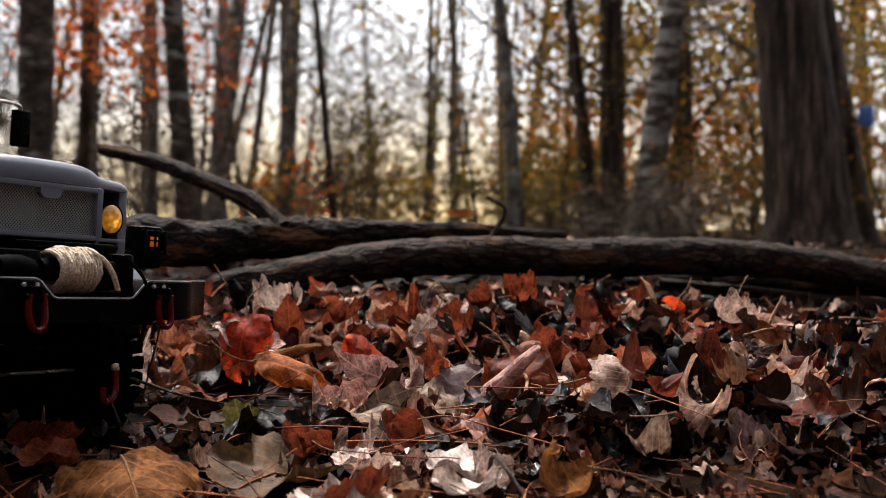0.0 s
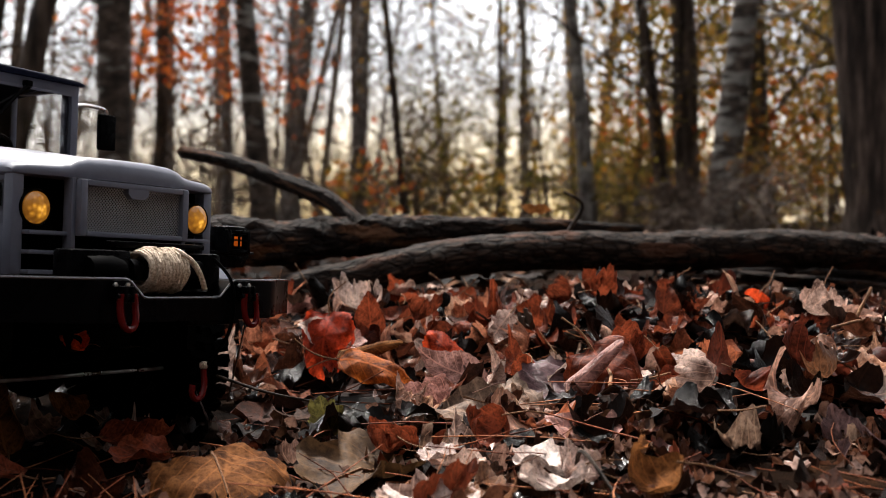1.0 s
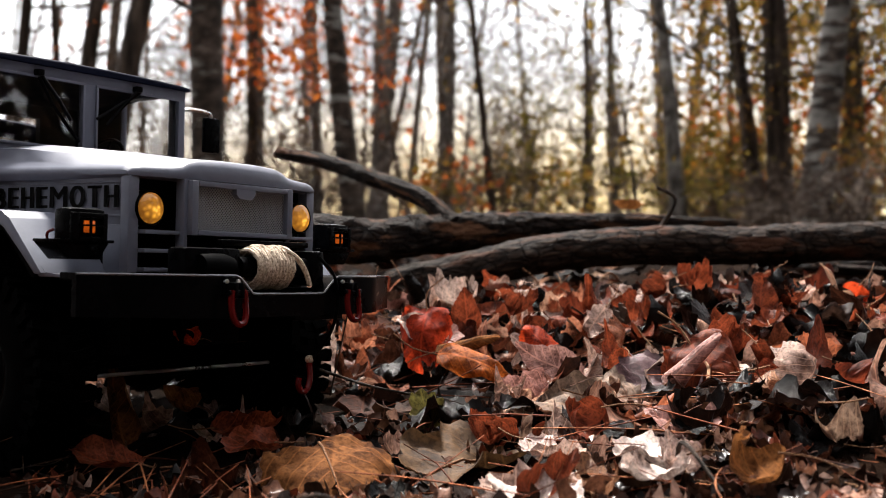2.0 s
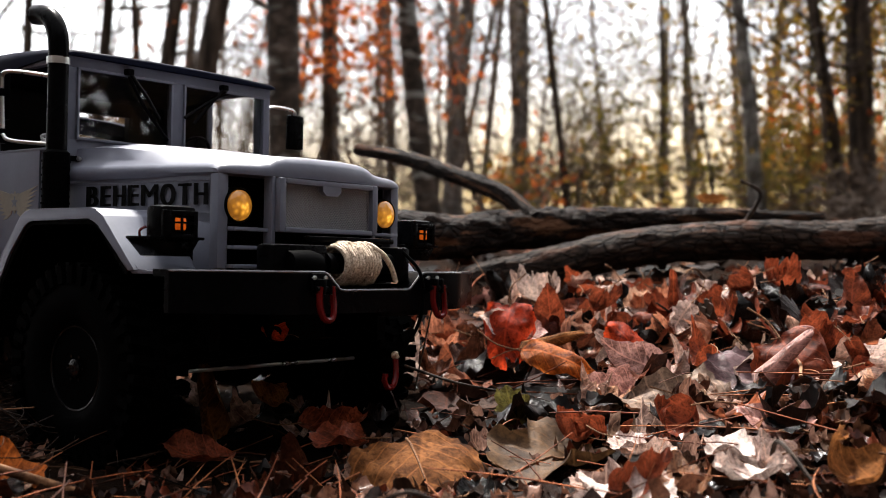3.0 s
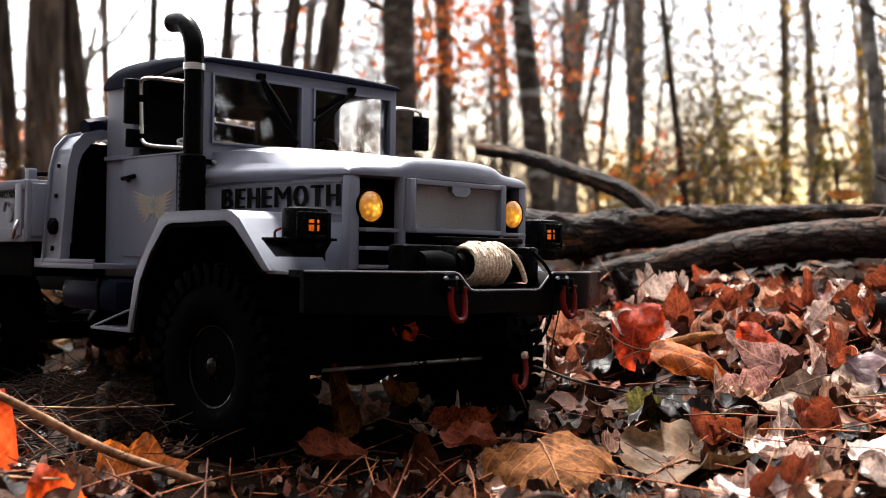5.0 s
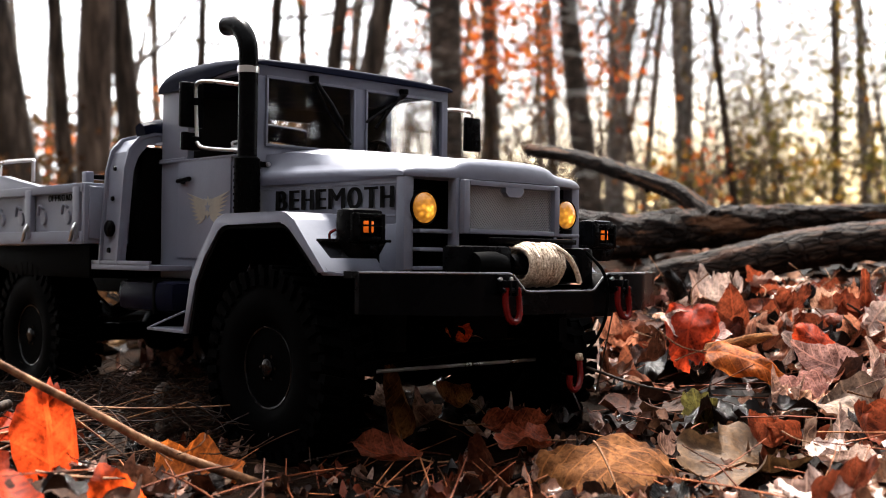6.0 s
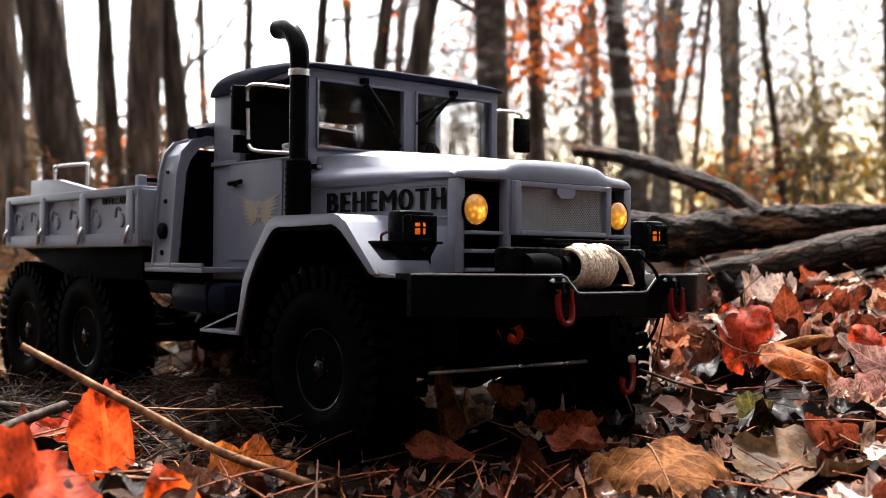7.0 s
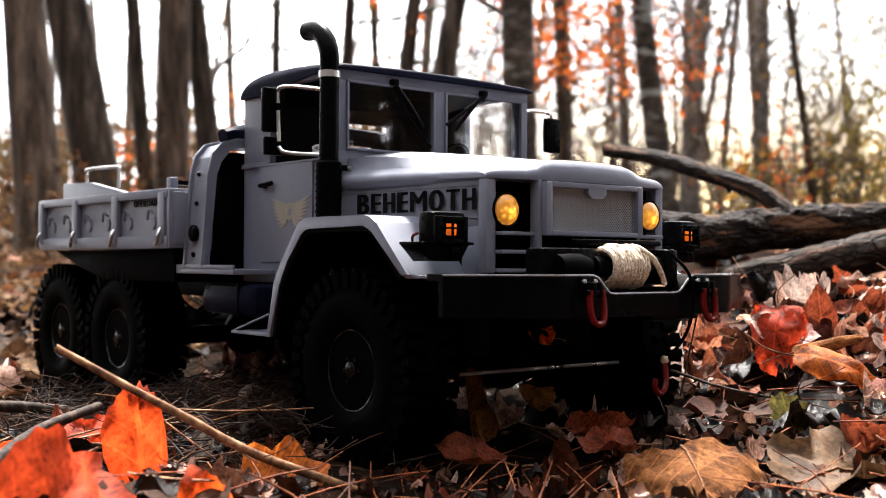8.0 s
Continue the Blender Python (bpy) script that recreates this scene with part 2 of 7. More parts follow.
def soil_material():
    m, nt, b = material("forest_soil")
    n = noise_node(nt, 40, 10, 0.72)
    n2 = noise_node(nt, 1.1, 5)
    # near-black stops put the shade between leaves into the soil colour
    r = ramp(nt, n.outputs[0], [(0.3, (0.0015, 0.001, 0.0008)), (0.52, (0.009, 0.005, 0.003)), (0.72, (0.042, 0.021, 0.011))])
    r2 = ramp(nt, n2.outputs[0], [(0.35, (0.6, 0.6, 0.6)), (0.7, (1.2, 1.0, 0.85))])
    mx = nt.nodes.new("ShaderNodeMix")
    mx.data_type, mx.blend_type = "RGBA", "MULTIPLY"
    mx.inputs[0].default_value = 1
    nt.links.new(r.outputs[0], mx.inputs[6])
    nt.links.new(r2.outputs[0], mx.inputs[7])
    nt.links.new(mx.outputs[2], b.inputs["Base Color"])
    b.inputs["Roughness"].default_value = 1.0
    b.inputs["Specular IOR Level"].default_value = 0.02
    bump(nt, n.outputs[0], b, 1.0, 0.01)
    return m


SOIL = soil_material()


def leaf_material(name, colours, single, veins=True, trans=0.18, rough=0.28, gloss=0.10, pale=0.4):
    """Dry leaf: colour by leaf, darker veins and blotches, some light through the blade."""
    m, nt, b = material(name)
    if single:
        src = nt.nodes.new("ShaderNodeObjectInfo").outputs["Random"]
    else:
        src = nt.nodes.new("ShaderNodeNewGeometry").outputs["Random Per Island"]
    base = ramp(nt, src, [(i / len(colours), c) for i, c in enumerate(colours)], "CONSTANT")
    n = noise_node(nt, 4.5 if single else 75, 10, 0.7)
    blot = ramp(nt, n.outputs[0], [(0.33, (0.10, 0.07, 0.06)), (0.44, (0.42, 0.37, 0.35)), (0.56, (0.82, 0.79, 0.77)), (0.72, (1.25, 1.2, 1.15))])
    mx = nt.nodes.new("ShaderNodeMix")
    mx.data_type, mx.blend_type = "RGBA", "MULTIPLY"
    mx.inputs[0].default_value = 1
    nt.links.new(base.outputs[0], mx.inputs[6])
    nt.links.new(blot.outputs[0], mx.inputs[7])
    n3 = noise_node(nt, 26 if single else 420, 5, 0.6)
    speck = ramp(nt, n3.outputs[0], [(0.36, (0.40, 0.36, 0.34)), (0.50, (0.95, 0.94, 0.93)), (0.66, (1.25, 1.22, 1.18))])
    ms2 = nt.nodes.new("ShaderNodeMix")
    ms2.data_type, ms2.blend_type = "RGBA", "MULTIPLY"
    ms2.inputs[0].default_value = 0.8
    nt.links.new(mx.outputs[2], ms2.inputs[6])
    nt.links.new(speck.outputs[0], ms2.inputs[7])
    col = ms2.outputs[2]
    if veins:
        uv = nt.nodes.new("ShaderNodeUVMap")
        sep = nt.nodes.new("ShaderNodeSeparateXYZ")
        nt.links.new(uv.outputs[0], sep.inputs[0])

        def op(kind, a, bb=None, c=None):
            k = nt.nodes.new("ShaderNodeMath")
            k.operation = kind
            for i, v in enumerate((a, bb, c)):
                if v is None:
                    continue
                if isinstance(v, (int, float)):
                    k.inputs[i].default_value = v
                else:
                    nt.links.new(v, k.inputs[i])
            return k.outputs[0]

        au = op("ABSOLUTE", sep.outputs[0])
        mid = op("LESS_THAN", au, 0.012)
        rib = op("PINGPONG", op("MULTIPLY_ADD", au, -0.9, sep.outputs[1]), 0.07)
        side = op("LESS_THAN", rib, 0.008)
        fade = op("MAXIMUM", mid, op("MULTIPLY", side, 0.7))
        mv = nt.nodes.new("ShaderNodeMix")
        mv.data_type = "RGBA"
        nt.links.new(op("MULTIPLY", fade, pale), mv.inputs[0])
        nt.links.new(col, mv.inputs[6])
        lt = nt.nodes.new("ShaderNodeMix")
        lt.data_type, lt.blend_type = "RGBA", "MULTIPLY"
        lt.inputs[0].default_value = 1
        nt.links.new(base.outputs[0], lt.inputs[6])
        lt.inputs[7].default_value = (1.7, 1.5, 1.3, 1)
        nt.links.new(lt.outputs[2], mv.inputs[7])
        col = mv.outputs[2]
        hgt = op("MULTIPLY_ADD", fade, 0.6, n.outputs[0])
        bump(nt, hgt, b, 0.9, 0.0022)
    nt.links.new(col, b.inputs["Base Color"])
    b.inputs["Roughness"].default_value = rough
    b.inputs["Specular IOR Level"].default_value = gloss
    t = nt.nodes.new("ShaderNodeBsdfTranslucent")
    nt.links.new(col, t.inputs[0])
    ms = nt.nodes.new("ShaderNodeMixShader")
    ms.inputs[0].default_value = trans
    out = nt.nodes["Material Output"]
    nt.links.new(b.outputs[0], ms.inputs[1])
    nt.links.new(t.outputs[0], ms.inputs[2])
    nt.links.new(ms.outputs[0], out.inputs[0])
    return m


# near-black tones hold the shade of the gaps, the palest ones the highlights
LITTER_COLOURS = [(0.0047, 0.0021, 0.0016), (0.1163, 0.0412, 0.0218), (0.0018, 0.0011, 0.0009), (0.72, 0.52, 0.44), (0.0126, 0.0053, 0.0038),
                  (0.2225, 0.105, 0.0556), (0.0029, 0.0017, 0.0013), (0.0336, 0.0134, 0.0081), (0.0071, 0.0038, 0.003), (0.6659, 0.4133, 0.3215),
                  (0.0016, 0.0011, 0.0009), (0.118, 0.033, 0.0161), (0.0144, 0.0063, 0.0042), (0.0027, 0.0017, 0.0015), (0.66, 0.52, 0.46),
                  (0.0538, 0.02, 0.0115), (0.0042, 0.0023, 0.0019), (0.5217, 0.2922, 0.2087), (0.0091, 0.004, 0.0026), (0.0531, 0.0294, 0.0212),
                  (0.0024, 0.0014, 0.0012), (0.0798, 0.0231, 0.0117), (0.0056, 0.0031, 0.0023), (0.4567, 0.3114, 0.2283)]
# darkened so that the layer under the leaves reads as shaded gaps
GAP_SHADE_COLOURS = [(0.016, 0.007, 0.005), (0.007, 0.004, 0.003), (0.030, 0.010, 0.006), (0.045, 0.021, 0.012), (0.009, 0.006, 0.005), (0.022, 0.011, 0.007), (0.05, 0.016, 0.008), (0.006, 0.004, 0.003)]
CRUMB_COLOURS = [(0.10, 0.032, 0.018), (0.020, 0.010, 0.007), (0.22, 0.10, 0.06), (0.34, 0.20, 0.15), (0.010, 0.006, 0.005), (0.16, 0.040, 0.020), (0.05, 0.022, 0.014), (0.42, 0.28, 0.23), (0.028, 0.013, 0.009), (0.12, 0.060, 0.035)]
CRUMBLED = leaf_material("crumbled_leaf", CRUMB_COLOURS, False, False)
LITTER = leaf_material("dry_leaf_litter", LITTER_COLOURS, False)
UNDERLITTER = leaf_material("shade_dark_matted_leaves", GAP_SHADE_COLOURS, False, True, 0.1, 0.65, 0.06)
MATTE_LITTER = leaf_material("dull_dry_leaf_litter", LITTER_COLOURS, False, True, 0.15, 0.7, 0.06)
LITTER_ONE = leaf_material("dry_fallen_leaf", LITTER_COLOURS, True)
HEAP_COLOURS = [(0.10, 0.022, 0.012), (0.34, 0.11, 0.055), (0.030, 0.010, 0.006), (0.20, 0.042, 0.020), (0.60, 0.36, 0.25), (0.010, 0.005, 0.004), (0.26, 0.060, 0.026), (0.42, 0.17, 0.10), (0.055, 0.016, 0.009), (0.15, 0.034, 0.017)]
HEAP_LEAF = leaf_material("reddish_fallen_leaf", HEAP_COLOURS, True, True, 0.35, 0.4, 0.1)
ORANGE_LEAF = leaf_material("bright_orange_leaf", [(0.82, 0.095, 0.015), (0.76, 0.085, 0.018)], True, True, 0.5, 0.5, 0.1, 0.3)
RED_LEAF = leaf_material("red_leaf", [(0.60, 0.070, 0.020), (0.52, 0.055, 0.018)], True, True, 0.45, 0.5, 0.08, 0.25)
RUST_LEAF = leaf_material("rust_brown_leaf", [(0.25, 0.055, 0.024), (0.19, 0.045, 0.021)], True, True, 0.3, 0.45, 0.09)
TAN_LEAF = leaf_material("tan_leaf", [(0.235, 0.098, 0.033), (0.215, 0.09, 0.032)], True, True, 0.25, 0.7, 0.03, 0.5)
DRAB_LEAF = leaf_material("drab_leaf", [(0.125, 0.068, 0.028), (0.105, 0.058, 0.026)], True, True, 0.15, 0.6, 0.12, 0.4)
GOLD_LEAF = leaf_material("orange_yellow_leaf", [(0.74, 0.25, 0.045), (0.66, 0.18, 0.032)], True, True, 0.45, 0.5, 0.14)
PINK_LEAF = leaf_material("pinkish_leaf", [(0.58, 0.33, 0.29), (0.50, 0.27, 0.24)], True)
GREY_LEAF = leaf_material("grey_brown_leaf", [(0.26, 0.185, 0.14), (0.23, 0.16, 0.12)], True, True, 0.15, 0.5, 0.08, 0.5)
PURPLE_LEAF = leaf_material("dull_purple_leaf", [(0.15, 0.095, 0.10), (0.13, 0.08, 0.09)], True)
PALE_LEAF = leaf_material("pale_leaf", [(0.62, 0.47, 0.42), (0.55, 0.40, 0.34)], True)
# pale leaves with their whitish sheen put into the colour
SHEEN_LEAF = leaf_material("sheen_pale_leaf", [(0.76, 0.64, 0.59), (0.72, 0.58, 0.54)], True, True, 0.1, 0.4, 0.3, 0.25)
GREEN_LEAF = leaf_material("greenish_leaf", [(0.22, 0.20, 0.06), (0.25, 0.21, 0.07)], True)
NEEDLE = leaf_material("pine_needles", [(0.28, 0.085, 0.032), (0.16, 0.045, 0.02), (0.42, 0.16, 0.07), (0.08, 0.026, 0.013), (0.22, 0.065, 0.028)], False, False, 0.1, 0.75, 0.1)
ROOTS = leaf_material("dry_rootlets", [(0.020, 0.010, 0.007), (0.034, 0.017, 0.010), (0.075, 0.038, 0.022), (0.012, 0.007, 0.005)], False, False, 0.05, 0.8, 0.1)
BRUSH = leaf_material("orange_brown_brush", [(0.13, 0.075, 0.035), (0.08, 0.042, 0.022), (0.20, 0.12, 0.06), (0.05, 0.028, 0.016), (0.15, 0.065, 0.03)], False, False, 0.3, 0.7, 0.05)
CROWN_RED = leaf_material("orange_red_foliage", [(0.66, 0.17, 0.035), (0.78, 0.25, 0.05), (0.42, 0.10, 0.03), (0.22, 0.075, 0.03), (0.60, 0.12, 0.03)], False, False, 0.55, 0.6, 0.08)
CROWN_GOLD = leaf_material("golden_foliage", [(0.52, 0.29, 0.045), (0.36, 0.235, 0.045), (0.15, 0.115, 0.028), (0.46, 0.20, 0.030), (0.085, 0.07, 0.022), (0.26, 0.20, 0.045)], False, False, 0.5, 0.6, 0.08)
CROWN_GREEN = leaf_material("yellow_green_foliage", [(0.15, 0.14, 0.032), (0.27, 0.215, 0.045), (0.075, 0.07, 0.02), (0.36, 0.25, 0.05)], False, False, 0.55, 0.6, 0.08)
CROWN_DULL = leaf_material("dull_brown_foliage", [(0.11, 0.065, 0.035), (0.07, 0.05, 0.026), (0.18, 0.10, 0.05), (0.13, 0.10, 0.04)], False, False, 0.45, 0.6, 0.08)

# ---- building helpers ----


def part(name, bm, mat, parent=None, label="", smooth=0.7):
    me = bpy.data.meshes.new(name)
    bmesh.ops.recalc_face_normals(bm, faces=bm.faces)
    bm.to_mesh(me)
    bm.free()
    me.materials.append(mat)
    if smooth:
        me.polygons.foreach_set("use_smooth", [True] * len(me.polygons))
        me.set_sharp_from_angle(angle=smooth)
    ob = new(name, me)
    ob.parent = parent
    if label:
        tagged(ob, label)
    return ob


def empty(name, m, label, category, group="", kind=""):
    ob = new(name)
    ob.empty_display_size = 0.01
    ob.matrix_world = m
    return tagged(ob, label, category, group, kind)


def box(bm, x0, x1, y0, y1, z0, z1, bev=0.0, m=None):
    mat = Matrix.Translation(((x0 + x1) / 2, (y0 + y1) / 2, (z0 + z1) / 2)) @ Matrix.Diagonal((abs(x1 - x0), abs(y1 - y0), abs(z1 - z0), 1))
    r = bmesh.ops.create_cube(bm, size=1, matrix=(m @ mat) if m else mat)
    if bev:
        es = list({e for v in r["verts"] for e in v.link_edges})
        bmesh.ops.bevel(bm, geom=es, offset=bev, segments=2, profile=0.6, affect="EDGES")
    return bm


def prism(bm, pts, axis, a, b, bev=0.0):
    """A flat outline of (u, v) pulled along an axis from a to b: x: (y, z), y: (x, z), z: (x, y)."""
    def at(u, v, w):
        return (w, u, v) if axis == "x" else (u, w, v) if axis == "y" else (u, v, w)
    lo = [bm.verts.new(at(u, v, a)) for u, v in pts]
    hi = [bm.verts.new(at(u, v, b)) for u, v in pts]
    n = len(pts)
    fs = [bm.faces.new(lo), bm.faces.new(hi[::-1])]
    for i in range(n):
        fs.append(bm.faces.new((lo[i], hi[i], hi[(i + 1) % n], lo[(i + 1) % n])))
    if bev:
        es = list({e for f in fs for e in f.edges})
        bmesh.ops.bevel(bm, geom=es, offset=bev, segments=2, profile=0.6, affect="EDGES")
    return bm


def frame_up(d):
    d = d.normalized()
    s = d.cross(Vector((0, 0, 1)))
    if s.length < 1e-3:
        s = d.cross(Vector((0, 1, 0)))
    s.normalize()
    return s, d.cross(s)


def tube(bm, pts, radii, sides=8, caps=True, rough=0.0, rng=None):
    """A tapered tube along points."""
    pts = [Vector(p) for p in pts]
    if isinstance(radii, (int, float)):
        radii = [radii] * len(pts)
    rings, s = [], None
    for i, p in enumerate(pts):
        d = (pts[min(i + 1, len(pts) - 1)] - pts[max(i - 1, 0)]).normalized()
        if s is None:
            s, u = frame_up(d)
        else:
            s = (s - d * s.dot(d)).normalized()
            u = d.cross(s)
        ring = []
        for k in range(sides):
            a = 2 * math.pi * k / sides
            r = radii[i] * (1 + (rng.uniform(-rough, rough) if rough else 0))
            ring.append(bm.verts.new(p + (s * math.cos(a) + u * math.sin(a)) * r))
        rings.append(ring)
    for a, b in zip(rings, rings[1:]):
        for k in range(sides):
            bm.faces.new((a[k], a[(k + 1) % sides], b[(k + 1) % sides], b[k]))
    if caps:
        bm.faces.new(rings[0][::-1])
        bm.faces.new(rings[-1])
    return bm


def lathe(bm, profile, centre, axis="x", seg=24):
    """Turn a profile of (along, radius) round an axis through centre."""
    c = Vector(centre)
    rings = []
    for w, r in profile:
        ring = []
        for k in range(seg):
            a = 2 * math.pi * k / seg
            ca, sa = r * math.cos(a), r * math.sin(a)
            ring.append(bm.verts.new(c + Vector((w, ca, sa) if axis == "x" else (ca, w, sa) if axis == "y" else (ca, sa, w))))
        rings.append(ring)
    for a, b in zip(rings, rings[1:]):
        for k in range(seg):
            bm.faces.new((a[k], a[(k + 1) % seg], b[(k + 1) % seg], b[k]))
    bm.faces.new(rings[0][::-1])
    bm.faces.new(rings[-1])
    return bm


def smooth_path(pts, n):
    """Points spread along a Catmull-Rom curve."""
    pts = [Vector(p) for p in pts]
    q = [pts[0] * 2 - pts[1], *pts, pts[-1] * 2 - pts[-2]]
    out = []
    for i in range(1, len(q) - 2):
        for k in range(n):
            t = k / n
            a, b, c, d = q[i - 1 : i + 3]
            out.append(0.5 * ((2 * b) + (c - a) * t + (2 * a - 5 * b + 4 * c - d) * t * t + (3 * b - a - 3 * c + d) * t ** 3))
    out.append(pts[-1])
    return out


# ---- ground ----


def sstep(a, b, x):
    t = min(max((x - a) / (b - a), 0), 1)
    return t * t * (3 - 2 * t)


def ground_height(x, y):
    """Forest floor: low round the truck, rising to the logs and then level."""
    r = 0.041 * sstep(-0.02, 0.40, x + 0.15 * y) * (1 - 0.35 * sstep(-0.1, -0.32, y))
    across = 0.697 * x + 0.717 * y
    r -= 0.030 * sstep(0.37, 0.46, across) * sstep(0.58, 0.72, x)
    # soil ridge added to give the gap under the front log its shade
    r += (0.034 + 0.014 * sstep(0.5, 0.7, x)) * math.exp(-((across - 0.41) / 0.035) ** 2) * (1 - sstep(0.64, 0.80, x)) * sstep(0.22, 0.40, x)
    back = 0.065 * sstep(1.3, 3.2, math.hypot(x, y))
    z = max(r, back) + 0.016 * sstep(0.05, -0.3, y) * sstep(-0.3, 0.05, x)
    z += 0.022 * math.exp(-((x + 0.26) ** 2 + (y - 0.0) ** 2) / 0.006)
    near = math.exp(-(x * x + y * y) / 4)
    z += ((0.010 + 0.008 * sstep(0.05, 0.2, x)) * noise.noise((x * 7, y * 7, 0.3)) + 0.004 * noise.noise((x * 23, y * 23, 2.1))) * (0.4 + 0.6 * near)
    z += 0.12 * noise.noise((x * 0.13, y * 0.13, 5.0)) * sstep(3, 14, math.hypot(x, y))
    return z


def build_ground():
    n = 170
    s = [math.sinh(5.6 * (2 * i / n - 1)) / math.sinh(5.6) * 400 for i in range(n + 1)]
    verts = [(x, y, ground_height(x, y)) for y in s for x in s]
    faces = [(j * (n + 1) + i, j * (n + 1) + i + 1, (j + 1) * (n + 1) + i + 1, (j + 1) * (n + 1) + i) for j in range(n) for i in range(n)]
    me = bpy.data.meshes.new("ground")
    me.from_pydata(verts, [], faces)
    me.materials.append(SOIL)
    me.polygons.foreach_set("use_smooth", [True] * len(faces))
    tagged(new("ground", me), "dark brown forest soil under leaf litter", "ground", kind="structure")


build_ground()

# ---- the model truck (decimetres inside, front towards -y) ----
TRUCK = empty("model_truck", pose(0, 0, 0, 0, 3, 0), "grey six-wheeled radio-controlled army truck standing in fallen leaves", "model truck")


def tp(name, bm, mat, parent=None, label="", smooth=0.6):
    bmesh.ops.scale(bm, vec=(0.1, 0.1, 0.1), verts=bm.verts)
    return part(name, bm, mat, parent or TRUCK, label, smooth)


def B():
    return bmesh.new()


def hood_half(y):
    return 0.608 + 0.092 * sstep(0.0, 1.12, y)


def build_hood():
    bm = B()
    rings = []
    for y, full in ((-0.088, 0.0), (-0.092, 0.30), (-0.086, 0.62), (-0.068, 0.86), (-0.03, 0.97), (0.05, 1.0), (0.2, 1), (0.4, 1), (0.6, 1), (0.8, 1), (1.0, 1), (1.13, 1)):
        f = sstep(-0.08, 1.0, y)
        w, zs = hood_half(y) + 0.026, 1.435 + 0.012 * f
        zt = 1.535 + 0.085 * sstep(-0.08, 0.9, y)
        hw = 0.30 + 0.22 * f
        half = [(w, zs), (w, zs + 0.022), (w - 0.02, zs + 0.042), (w - 0.07, zs + 0.05 + 0.03 * f), (hw + 0.12, zs + 0.056 + 0.09 * f),
                (hw + 0.06, zt - 0.035 + 0.015 * f), (hw + 0.02, zt - 0.012), (hw - 0.03, zt), (0.12, zt + 0.006)]
        half = [(x, 1.430 + (z - 1.430) * full) for x, z in half]
        prof = [(-x, z) for x, z in half] + [(x, z) for x, z in half[::-1]]
        bow = 0.10 * (1 - sstep(-0.08, 0.35, y))
        rings.append([bm.verts.new((x, y - 0.01 + bow * (abs(x) / w) ** 2.2, z)) for x, z in prof])
    for a, b in zip(rings, rings[1:]):
        for i in range(len(a) - 1):
            bm.faces.new((a[i], a[i + 1], b[i + 1], b[i]))
    low = [[bm.verts.new((v.co.x * 0.97, v.co.y + (0.01 if k == 0 else 0), 1.42)) for v in (r[0], r[-1])] for k, r in enumerate(rings)]
    for k in range(len(rings) - 1):
        bm.faces.new((rings[k][0], rings[k + 1][0], low[k + 1][0], low[k][0]))
        bm.faces.new((rings[k][-1], low[k][1], low[k + 1][1], rings[k + 1][-1]))
    bm.faces.new([*rings[0], low[0][1], low[0][0]])
    return tp("hood", bm, GREY, None, "", 0.8)


hood = build_hood()


def build_hood_sides():
    for sgn in (-1, 1):
        bm = B()
        prism(bm, [(sgn * 0.615, 0.05), (sgn * 0.69, 1.13), (sgn * 0.64, 1.13), (sgn * 0.565, 0.05)], "z", 1.205, 1.428, 0.006)
        prism(bm, [(sgn * 0.615, 0.05), (sgn * 0.624, 0.18), (sgn * 0.575, 0.18), (sgn * 0.565, 0.05)], "z", 0.98, 1.207, 0.006)
        side = tp("hood_side", bm, GREY)
        bm = B()
        box(bm, sgn * 0.63, sgn * 0.57, -0.005, 0.055, 0.985, 1.43, 0.008)
        tp("corner_post", bm, GREY, side)
        # raised rim lines along the panel
        bm = B()
        for z in (1.245, 1.40):
            prism(bm, [(sgn * 0.621, 0.06), (sgn * 0.693, 1.10), (sgn * 0.68, 1.10), (sgn * 0.60, 0.06)], "z", z, z + 0.008)
        tp("panel_bead", bm, GREY, side)


build_hood_sides()


def text_mesh(words, size, bold=0.0):
    cu = bpy.data.curves.new("lettering", "FONT")
    cu.body, cu.size, cu.extrude, cu.offset = words, size, 0.0015, bold
    cu.align_x = "LEFT"
    cu.space_character = 1.2
    ob = new("lettering", cu)
    bpy.context.view_layer.update()
    me = bpy.data.meshes.new_from_object(ob.evaluated_get(bpy.context.evaluated_depsgraph_get()))
    bpy.data.objects.remove(ob)
    return me


